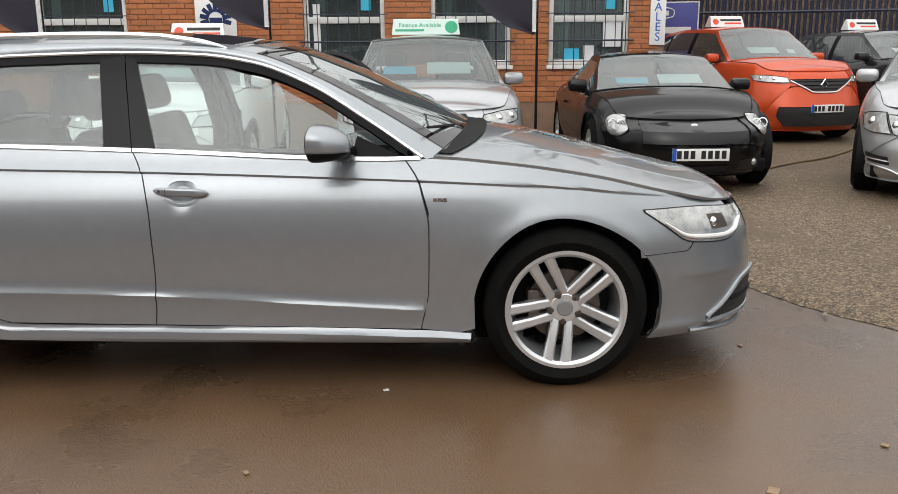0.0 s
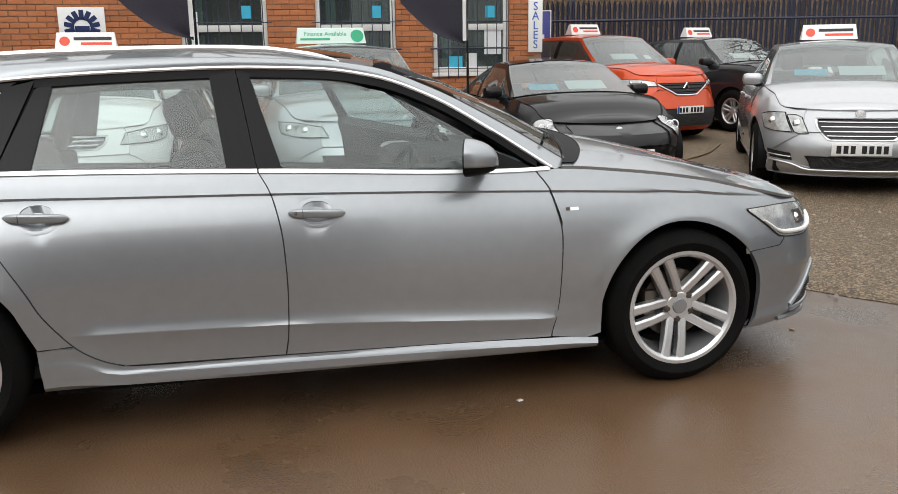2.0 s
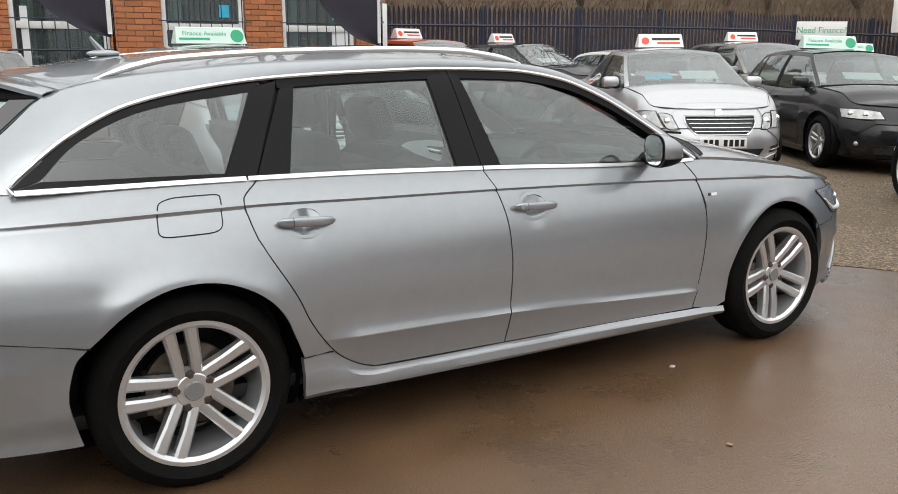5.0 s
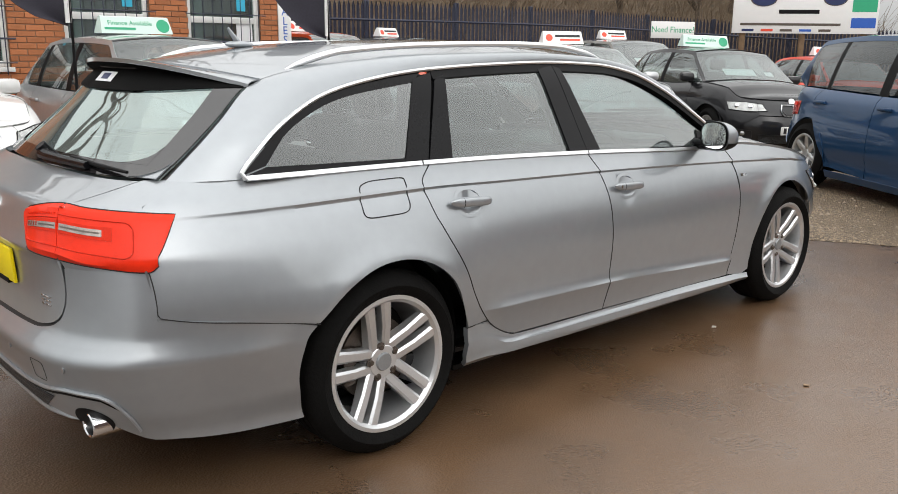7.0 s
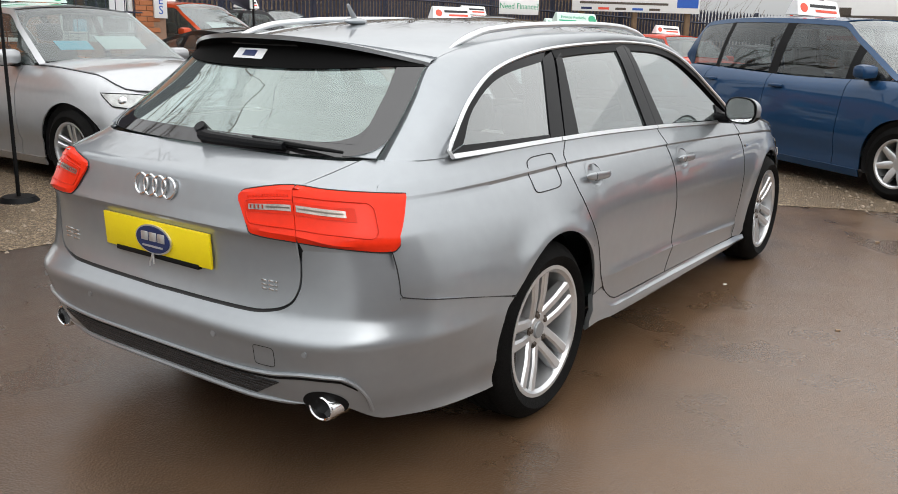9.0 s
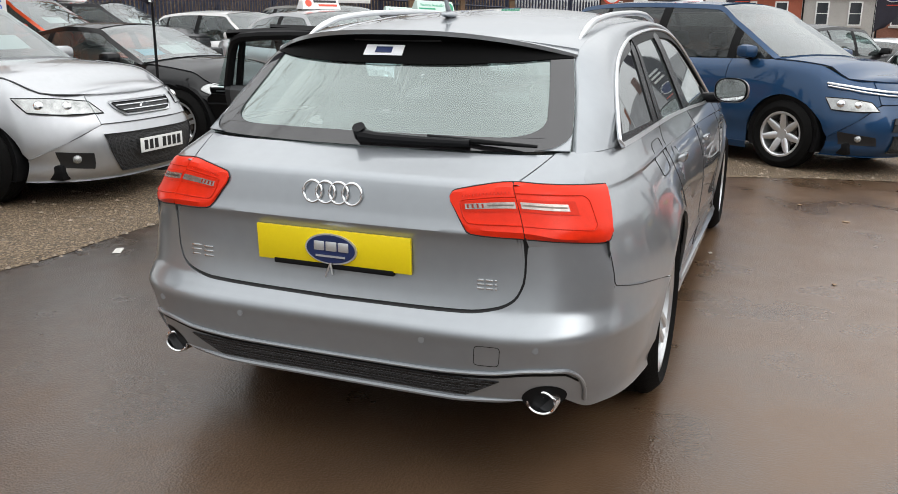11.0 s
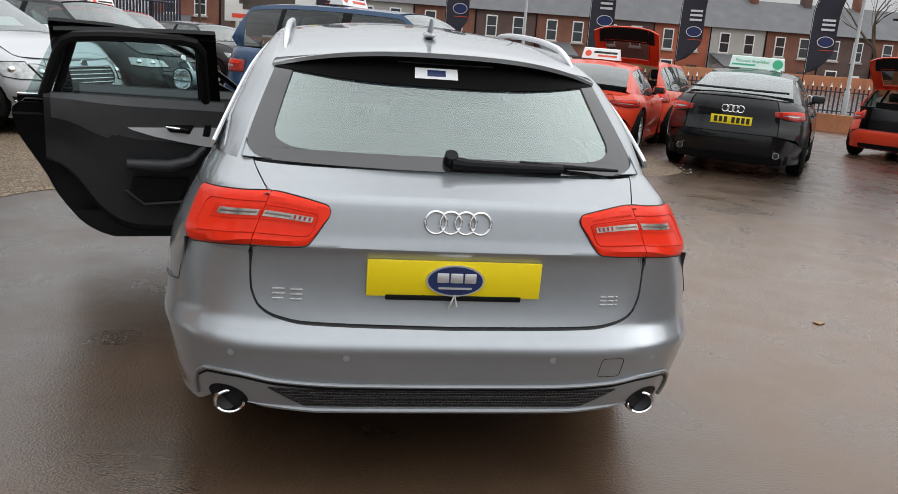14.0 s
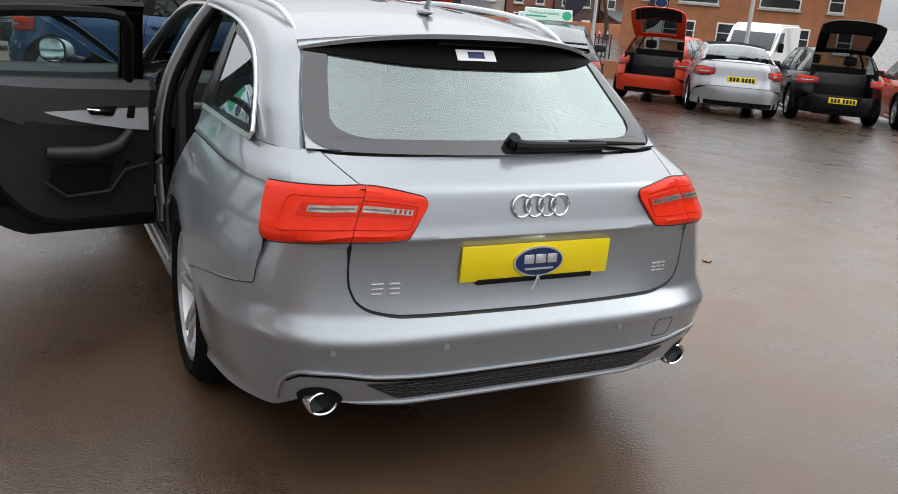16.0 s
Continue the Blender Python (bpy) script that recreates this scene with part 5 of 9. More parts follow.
gcar("red_city_car", facing(14.6, 4.6, -125), M_RED, "red city car with a pale roof sign", HATCH, SIGNW)
gcar("grey_coupe", facing(15.8, 2.9, -135), M_DARK, "dark grey coupe parked near the billboard", dict(HATCH, H=1.38))
gcar("black_suv", facing(14.3, -1.9, -30), M_BLACK, "black off-roader near the road wall", SUV)
gcar("white_small_car", facing(16.6, -3.6, -30), M_WHITE, "white small car near the road wall", HATCH)
gcar("silver_far_hatchback", facing(13.4, -4.3, -30), M_SILVER, "silver hatchback parked beyond the red coupe", HATCH)


# ---------------------------------------------------------------- the estate car
FA, RA, TR = 1.456, -1.456, 0.335
tornado = Curve1([(-2.3, 0.925), (-1.25, 0.932), (-0.8, 0.921), (-0.2, 0.906), (0.84, 0.867), (1.48, 0.832), (1.80, 0.795), (2.2, 0.76)])
low_crease = Curve1([(-1.1, 0.44), (-0.88, 0.434), (-0.21, 0.412), (0.90, 0.338), (1.1, 0.33)])


def hollow(x, z, hx, hz):
    """The hand's hollow behind a door handle, as a depth."""
    r2 = ((x - hx) / 0.052) ** 2 + ((z - hz) / 0.038) ** 2
    return 0.022 * np.clip(1 - r2, 0, 1) ** 0.7


HANDLES = ((-0.070, 0.828), (-1.042, 0.862))


def estate_bulge(x, z):
    """What stands proud of the plain side: the waist crease, the lower crease, the arch lips and the dishes behind the handles."""
    zt, zl = tornado(x), low_crease(x)
    fade = np.clip((x + 2.25) / 0.45, 0, 1) * np.clip((1.95 - x) / 0.35, 0, 1)
    up = np.clip((z - zt) / 0.06, 0, 1)
    st_ = np.clip((z - zt + 0.010) / 0.010, 0, 1)
    o = (st_ * 0.007 * (1 - up) ** 1.5 - (1 - st_) * 0.005 * np.exp(np.minimum(0, (z - zt + 0.010)) / 0.022)) * fade
    f2 = np.clip((x + 1.02) / 0.15, 0, 1) * np.clip((0.97 - x) / 0.16, 0, 1)
    d = z - zl
    o = o + np.where(d < 0, 0.021 * np.exp(-np.abs(d) / 0.11), 0.021 * np.exp(-d / 0.024)) * f2
    for cx in (FA, RA):
        r = np.hypot(x - cx, z - TR)
        o = o + 0.015 * np.exp(-(np.maximum(0, r - 0.393) / 0.050) ** 1.6) * np.clip((z - 0.2) / 0.15, 0, 1)
    o = o + 0.034 * np.clip((-0.75 - x) / 0.7, 0, 1) ** 1.5 * np.clip((0.93 - z) / 0.25, 0, 1) * np.clip((z - 0.15) / 0.2, 0, 1)
    for hx, hz in HANDLES:
        o = o - hollow(x, z, hx, hz)
    # the bumper's crease runs on round the corner to the arch
    d = z - 0.520
    o = o + np.where(d > 0, 0.013 * np.exp(-np.abs(d) / 0.030), 0.013 * np.exp(-np.abs(d) / 0.13)) * np.clip((-1.80 - x) / 0.22, 0, 1)
    return o


EB = Body(half=[(0.12, 0.83), (0.19, 0.862), (0.23, 0.874), (0.27, 0.862), (0.36, 0.868), (0.50, 0.886), (0.62, 0.893), (0.72, 0.885), (0.79, 0.872), (0.85, 0.852), (0.90, 0.832), (0.95, 0.806), (1.0, 0.783), (1.05, 0.757)],
          rear=[(0.12, -2.36), (0.24, -2.425), (0.30, -2.45), (0.40, -2.490), (0.49, -2.512), (0.525, -2.521), (0.535, -2.519), (0.56, -2.499), (0.60, -2.470), (0.70, -2.456), (0.80, -2.466), (0.822, -2.478), (0.84, -2.470), (0.90, -2.453), (0.948, -2.438), (0.960, -2.431), (0.969, -2.405), (0.990, -2.345), (1.022, -2.26), (1.06, -2.12)],
          front=[(0.12, 2.20), (0.20, 2.32), (0.27, 2.38), (0.40, 2.385), (0.55, 2.365), (0.66, 2.318), (0.72, 2.272), (0.80, 2.17), (1.0, 2.0)],
          xcr=-0.9, xcf=0.9, nr=5.4, nf=3.6, belt=[("rear", 1.022), (-2.0, 1.016), (-1.47, 1.013), (-0.96, 1.005), (-0.27, 0.982), (0.75, 0.942), (0.88, 0.945), (1.3, 0.918), (1.7, 0.866), (2.0, 0.793), (2.2, 0.737), ("front", 0.695)],
          shoulder=(0.0, 1.0), bulge=estate_bulge)
GW, GM, GF = [(0.868, 0.258), (0.900, 0.425), (0.904, 0.68), (0.880, 0.80), (0.861, 0.866), (0.812, 0.941)], [(-0.212, 0.285), (-0.2, 0.365), (-0.193, 0.547), (-0.2, 0.726), (-0.222, 0.86), (-0.237, 0.91), (-0.275, 0.982)], [(-0.80, 0.299), (-0.853, 0.317), (-0.939, 0.369), (-1.01, 0.453), (-1.109, 0.629), (-1.203, 0.795), (-1.235, 0.88), (-1.248, 0.944), (-1.215, 1.009)]


def SX(pts):
    return np.array([(float(EB.sx(x)), z) for x, z in pts])


def levels(pts, z0, n=7, n2=12, n3=5):
    """An edge sampled so that rows lie on the lower crease and on the waist crease."""
    c = Curve1([(z, x) for x, z in pts])
    zl_x = float(c(0.38))
    zt, zl, top = float(tornado(c(0.9))), float(low_crease(zl_x)), pts[-1][1]
    z = list(np.linspace(z0, zl - 0.012, n)) if z0 < zl - 0.03 else [z0]
    z += ([zl - 0.004, zl, zl + 0.004, zl + 0.02] if z0 < zl else [])
    z += list(np.linspace(z[-1] + 0.03, zt - 0.022, n2)) + [zt - 0.014, zt - 0.010, zt - 0.005, zt, zt + 0.012] + list(np.linspace(zt + 0.03, top, n3))
    return np.array([(float(EB.sx(c(v))), v) for v in z])


def skin(left, right, bottom=None, low=0, nu=60, ut=None):
    """A grid on the skin between two edges that have the same rows; with a bottom line, some rows are laid below the first."""
    u = np.linspace(0, 1, nu) if bottom is None else (bottom[:, 0] - bottom[0, 0]) / (bottom[-1, 0] - bottom[0, 0])
    u = u if ut is None else np.asarray(ut)
    up = left[:, None] * (1 - u[None, :, None]) + right[:, None] * u[None, :, None]
    if bottom is not None:
        k = np.linspace(0, 1, low, endpoint=False)[:, None, None]
        up = np.concatenate([bottom[None] * (1 - k) + up[0][None] * k, up])
    return up


car = empty("estate_car", pose(0, 0, 0), "grey metallic estate car with chrome window trim, its far-side doors open", "car")
G0 = 0.0022
HINGE_F, HINGE_R, OPEN_F, OPEN_R = (0.885, 0.855), (-0.215, 0.868), 66, 75


def yg(x, z):
    """Half the width of the window sides at a place."""
    s = EB.sx(x)
    v = np.interp(s, EB.S, EB.V)
    return 0.783 * v - 0.455 * (np.asarray(z) - 1.0) - 0.05 * np.clip((z - 1.25) / 0.15, 0, 1) ** 2 * 0.5


def GP(p, out=0.0):
    p = np.asarray(p, float)
    x, z = p[..., 0], p[..., 1]
    return np.stack([x, -(yg(x, z) + out), z + out * 0.45], -1)


def pane(name, bo, to, le, ri, material, parent, out=0.0, nu=24, nv=10, mirror=False, thick=0.004, label=""):
    g = coons(along(bo, nu), along(to, nu), along(le, nv), along(ri, nv))
    return sheet(name, GP(g, out), material, parent, label, thick, mirror=mirror)


# the upper line of the windows (outside of the chrome)
LOOP = [(0.877, 0.947), (0.64, 1.108), (0.421, 1.236), (0.198, 1.319), (-0.026, 1.352), (-0.37, 1.362), (-0.70, 1.355), (-1.065, 1.338), (-1.306, 1.312), (-1.545, 1.265), (-1.742, 1.177), (-1.893, 1.068), (-1.965, 1.016)]
ltop = Curve1([(x, z) for x, z in LOOP[::-1]])
belt_z = lambda x: float(EB.zb(EB.sx(x)))


def side_doors(mirror):
    """Two doors of one side: skin, window frame, glass, handle, inner card."""
    made = []
    for nm, le, ri, hinge, opened in (("rear_door", GF, GM, HINGE_R, OPEN_R), ("front_door", GM, GW, HINGE_F, OPEN_F)):
        L = levels([(x + G0, z) for x, z in le], le[0][1])
        R = levels([(x - G0, z) for x, z in ri], ri[0][1])
        n = min(len(L), len(R))
        L, R = along(L, n, False) if len(L) != n else L, along(R, n, False) if len(R) != n else R
        gs = skin(L, R, nu=84 if nm == "front_door" else 72)
        # the rows bend with the waist crease
        jt = int(np.argmin(np.abs(L[:, 1] - float(tornado(np.interp(L[-8, 0], EB.S, EB.RX))))))
        xg = np.interp(gs[jt, :, 0], EB.S, EB.RX)
        dz = tornado(xg) - gs[jt, :, 1]
        wv = np.clip(np.minimum((np.arange(n) - jt + 14) / 14, (n - 1 - np.arange(n)) / max(1, n - 1 - jt)), 0, 1)
        gs[:, :, 1] += wv[:, None] * dz[None, :]
        g = EB.at(gs)
        door = sheet(nm, g, M_GREY, car, "", 0.03, mirror=mirror)
        inner = EB.at(skin(L[:-2], R[:-2], nu=40)) + np.array([0, 0.040, 0])
        sheet("door_inner_shell", inner, M_TRIM, door, "", 0.008, mirror=mirror)
        if mirror:
            hx, hy = hinge
            door.matrix_local = pose(hx, hy, 0) @ pose(0, 0, 0, 0, 0, -opened) @ pose(-hx, -hy, 0)
            door["label"] = "grey door standing open, black inner card"
        # window glass and its black frame
        if nm == "front_door":
            bo, to = [(-0.185, 0.990), (0.30, 0.972), (0.775, 0.953)], [(-0.292, 1.330), (-0.03, 1.320), (0.194, 1.270), (0.414, 1.168), (0.588, 1.066), (0.775, 0.955)]
            le2, ri2 = [(-0.185, 0.990), (-0.292, 1.330)], [(0.775, 0.953), (0.775, 0.955)]
            fr = [[(-0.275, 0.986), (-0.33, 1.35)], [(-0.185, 0.986), (-0.285, 1.336)]]
        else:
            bo, to = [(-1.066, 1.018), (-0.7, 1.007), (-0.381, 0.996)], [(-0.985, 1.318), (-0.7, 1.333), (-0.425, 1.332)]
            le2, ri2 = [(-1.066, 1.018), (-0.985, 1.318)], [(-0.381, 0.996), (-0.425, 1.332)]
            fr = [[(-0.388, 0.990), (-0.432, 1.335)], [(-0.278, 0.986), (-0.334, 1.35)]]
        pane("window_glass", bo, to, le2, ri2, M_GLASS_OPEN if mirror else M_GLASS, door, -0.004, mirror=mirror, nu=30)
        pane("pillar_cover", [fr[0][0], fr[1][0]], [fr[0][1], fr[1][1]], fr[0], fr[1], M_GLOSSBLACK, door, 0.004, 4, 12, mirror, 0.025)
        xa, xb = (-0.33, 0.82) if nm == "front_door" else (-1.045, -0.334)
        xs = np.linspace(xa, xb, 34)
        gl = Curve1(sorted(to)) if nm == "front_door" else Curve1(sorted(to))
        w = np.array([[(x, min(ltop(x) - 0.012, max(ltop(x) - 0.036, belt_z(x) + 0.012))) for x in xs], [(x, ltop(x) - 0.004) for x in xs]])
        sheet("window_frame", GP(w, 0.003), M_TRIM, door, "", 0.03, mirror=mirror)
        if nm == "rear_door":
            fp = [(-1.10, 1.03), (-1.06, 1.15), (-1.025, 1.25), (-1.00, 1.295), (-0.96, 1.315), (-0.85, 1.325), (-0.7, 1.329), (-0.5, 1.327), (-0.43, 1.315), (-0.395, 1.27), (-0.36, 1.02)]
            bm = bmesh.new()
            tube(bm, [(p[0], -p[1] if mirror else p[1], p[2]) for p in GP(np.array([fp]), -0.035)[0]], 0.026, 8)
            part("inner_window_surround", bm, M_TRIM, door)
            pane("window_frame", [(-1.175, 1.021), (-1.062, 1.018)], [(-1.04, 1.300), (-0.98, 1.322)], [(-1.175, 1.021), (-1.04, 1.300)], [(-1.062, 1.018), (-0.98, 1.322)], M_GLASS if mirror else M_GLOSSBLACK, door, 0.003, 4, 12, mirror, 0.004 if mirror else 0.02)
            if mirror:
                bm = bmesh.new()
                tube(bm, [(p[0], -p[1], p[2]) for p in GP(np.array([[(-1.050, 1.0), (-1.005, 1.16), (-0.955, 1.318)]]), -0.012)[0]], [0.022, 0.020, 0.018], 8)
                part("window_divider", bm, M_TRIM, door)
        else:
            pane("mirror_corner", [(0.60, 0.958), (0.80, 0.950)], [(0.62, 1.035), (0.80, 0.954)], [(0.60, 0.958), (0.62, 1.035)], [(0.80, 0.950), (0.80, 0.954)], M_TRIM, door, 0.002, 8, 4, mirror, 0.02)
        # chrome strip along the belt
        xs = np.linspace(le[-1][0] + 0.003, ri[-1][0] + (0.06 if nm == "front_door" else -0.003), 26)
        w = np.array([[(x, belt_z(x) - 0.004) for x in xs], [(x, belt_z(x) + 0.010) for x in xs]])
        sheet("chrome_strip", GP(w, 0.008), M_SATIN, door, "", 0.012, mirror=mirror)
        w = np.array([[(x, belt_z(x) - 0.020) for x in xs], [(x, belt_z(x) + 0.016) for x in xs]])
        sheet("belt_moulding", GP(w, -0.014), M_TRIM, door, "", 0.012, mirror=mirror)
        # handle
        hx, hz0 = HANDLES[0] if nm == "front_door" else HANDLES[1]
        sgn = 1 if mirror else -1
        base = float(EB.half(hz0)) - 0.002
        dish = []
        for f, dp in ((0.04, 0.017), (0.45, 0.0165), (0.78, 0.0145), (0.92, 0.010), (0.985, 0.003), (1.02, -0.0007), (1.08, -0.0010), (1.30, -0.0004)):
            dish.append([(hx + 0.058 * f * math.copysign(abs(math.cos(a)) ** 0.85, math.cos(a)), hz0 + 0.042 * f * math.copysign(abs(math.sin(a)) ** 0.9, math.sin(a)), dp) for a in np.linspace(0, 2 * math.pi, 45)])
        dish = np.array(dish)
        zz_ = dish[..., 1]
        xx_ = dish[..., 0]
        flat = np.stack([xx_, -(EB.half(zz_) * np.interp(EB.sx(xx_), EB.S, EB.V) + estate_bulge(xx_, zz_) + hollow(xx_, zz_, hx, hz0) - dish[..., 2]), zz_], -1)
        sheet("handle_recess", flat, M_GREY, door, "", 0, flip=True, mirror=mirror)
        h0, h1, hz = hx - 0.106, hx + 0.106, hz0 + 0.004
        pts = [(h0 + (h1 - h0) * k, -(base + 0.017 + 0.013 * (1 - (2 * k - 1) ** 4)), hz + 0.004 - 0.010 * k) for k in np.linspace(0, 1, 15)]
        bm = bmesh.new()
        rings = []
        for k, p_ in enumerate(pts):
            e_ = (1 - abs(k / 7 - 1) ** 5) ** 0.5
            ry_, rz_ = 0.003 + 0.008 * e_, 0.004 + 0.0125 * e_
            rings.append([bm.verts.new((p_[0], -sgn * (p_[1] - ry_ * math.copysign(abs(math.cos(a)) ** 0.7, math.cos(a))), p_[2] + rz_ * math.copysign(abs(math.sin(a)) ** 0.7, math.sin(a)))) for a in np.linspace(0, 2 * math.pi, 17)[:-1]])
        for r0_, r1_ in zip(rings, rings[1:]):
            for q_ in range(16):
                bm.faces.new((r0_[q_], r0_[(q_ + 1) % 16], r1_[(q_ + 1) % 16], r1_[q_]))
        bm.faces.new(rings[0]), bm.faces.new(rings[-1][::-1])
        hd = part("door_handle", bm, M_GREY, door)
        bm = bmesh.new()
        tube(bm, [(h0 + 0.052, -sgn * (pts[4][1] - 0.0112 * math.cos(a)), pts[4][2] + 0.0168 * math.sin(a)) for a in np.linspace(-1.3, 1.3, 12)], 0.0012, 5)
        part("handle_joint", bm, M_INK, hd)
        if nm == "front_door":
            bm = bmesh.new()
            p = pts[1]
            bmesh.ops.create_cone(bm, cap_ends=True, segments=14, radius1=0.007, radius2=0.007, depth=0.006, matrix=pose(p[0] + 0.012, (p[1] - 0.011) * (-1 if mirror else 1), p[2], 90, 0, 0))
            part("key_barrel", bm, M_CHROME, hd)
        # inner card
        sg = 1 if mirror else -1
        inner_card(door, nm, sg)
        made.append(door)
    return made


def inner_card(door, nm, sg):
    """The inside of a door: black moulding, silver grip plate, pull handle, armrest and pocket."""
    f = nm == "front_door"
    xa, xb = (-0.20, 0.84) if f else (-1.0, -0.24)
    lo = Curve1([(-1.10, 0.70), (-1.02, 0.655), (-0.95, 0.575), (-0.88, 0.465), (-0.81, 0.39), (-0.73, 0.345), (-0.62, 0.328), (-0.24, 0.325)]) if not f else Curve1([(-0.20, 0.32), (0.84, 0.31)])
    xs = np.linspace(xa - (0.10 if not f else 0), xb, 30)
    rows = []
    for k, (fr, dy) in enumerate(((0.0, 0.02), (0.06, 0.075), (0.30, 0.085), (0.44, 0.085), (0.50, 0.095), (0.62, 0.09), (0.80, 0.085), (0.93, 0.07), (1.0, 0.03))):
        zs = [float(lo(x)) + (belt_z(x) + 0.030 - float(lo(x))) * fr for x in xs]
        rows.append([(x, sg * (min(0.845, float(EB.half(z)) - 0.022) - dy), z) for x, z in zip(xs, zs)])
    card = sheet("door_card", np.array(rows), M_CABIN, door, "black moulded inner card", 0.03, flip=sg < 0)
    up_r = []
    for fr, dy in ((0.66, 0.094), (0.80, 0.090), (0.93, 0.075), (0.99, 0.036)):
        zs = [float(lo(x)) + (belt_z(x) + 0.030 - float(lo(x))) * fr for x in xs[1:-1]]
        up_r.append([(x, sg * (min(0.845, float(EB.half(z)) - 0.022) - dy), z) for x, z in zip(xs[1:-1], zs)])
    sheet("card_top", np.array(up_r), M_CARD, card, "grey soft upper card", 0.006, flip=sg < 0)
    yi = 0.835 - 0.100
    def plate2(name, pts, y0, y1, material, bev=0.004):
        bm = bmesh.new()
        a = [bm.verts.new((x, sg * y0, z)) for x, z in pts]
        b = [bm.verts.new((x, sg * y1, z)) for x, z in pts]
        bm.faces.new(a), bm.faces.new(b[::-1])
        for i in range(len(a)):
            bm.faces.new((a[i], a[(i + 1) % len(a)], b[(i + 1) % len(b)], b[i]))
        bmesh.ops.bevel(bm, geom=[e for e in bm.edges], offset=bev, segments=2, affect='EDGES')
        return part(name, bm, material, card)
    x0, x1 = (0.28, 0.80) if f else (-0.76, -0.27)
    zc = belt_z((x0 + x1) / 2) - 0.128
    w = x1 - x0
    plate2("silver_grip_plate", [(x0, zc + 0.020), (x0 + w * 0.08, zc + 0.044), (x0 + w * 0.24, zc + 0.064), (x0 + w * 0.5, zc + 0.072), (x1, zc + 0.066), (x1, zc - 0.092), (x0 + w * 0.80, zc - 0.080), (x0 + w * 0.55, zc - 0.058), (x0 + w * 0.30, zc - 0.032), (x0 + w * 0.10, zc - 0.002)], yi - 0.006, yi + 0.02, M_GRIP)
    plate2("release_recess", [(x0 + w * 0.40, zc + 0.035), (x0 + w * 0.72, zc + 0.035), (x0 + w * 0.66, zc - 0.022), (x0 + w * 0.45, zc - 0.010)], yi - 0.010, yi + 0.01, M_TRIM)
    plate2("lock_switch", [(x0 + w * 0.80, zc + 0.033), (x0 + w * 0.88, zc + 0.033), (x0 + w * 0.86, zc - 0.033), (x0 + w * 0.78, zc - 0.030)], yi - 0.010, yi + 0.01, M_TRIM)
    bm = bmesh.new()
    tube(bm, [(x0 + w * (0.42 + 0.22 * k), sg * (yi - 0.014 - 0.010 * math.sin(math.pi * k)), zc + 0.018 - 0.014 * k) for k in np.linspace(0, 1, 9)], [0.004, 0.006, 0.007, 0.008, 0.008, 0.008, 0.007, 0.006, 0.004], 8)
    part("release_lever", bm, M_CHROME, card)
    bm = bmesh.new()
    tube(bm, [(x0 + w * 0.04, sg * (yi - 0.03), zc - 0.165), (x0 + w * 0.45, sg * (yi - 0.055), zc - 0.175), (x0 + w * 0.66, sg * (yi - 0.055), zc - 0.150), (x0 + w * 0.80, sg * (yi - 0.035), zc - 0.085)], [0.026, 0.034, 0.030, 0.018], 12)
    part("armrest", bm, M_SEAT, card)
    plate2("door_pocket", [(x0 + w * 0.06, zc - 0.33), (x0 + w * 0.10, zc - 0.23), (x0 + w * 0.66, zc - 0.24), (x0 + w * 0.58, zc - 0.36), (x0 + w * 0.2, zc - 0.37)], yi - 0.012, yi + 0.01, M_TRIM, 0.008)
    bm = bmesh.new()
    tube(bm, [(x0 + w * 0.02, sg * (yi - 0.010), zc - 0.30), (x0 + w * 0.2, sg * (yi - 0.014), zc - 0.375), (x0 + w * 0.6, sg * (yi - 0.014), zc - 0.365), (x0 + w * 0.75, sg * (yi - 0.012), zc - 0.27), (x0 + w * 0.98, sg * (yi - 0.01), zc - 0.25)], 0.010, 8)
    part("pocket_rim", bm, M_CABIN, card)


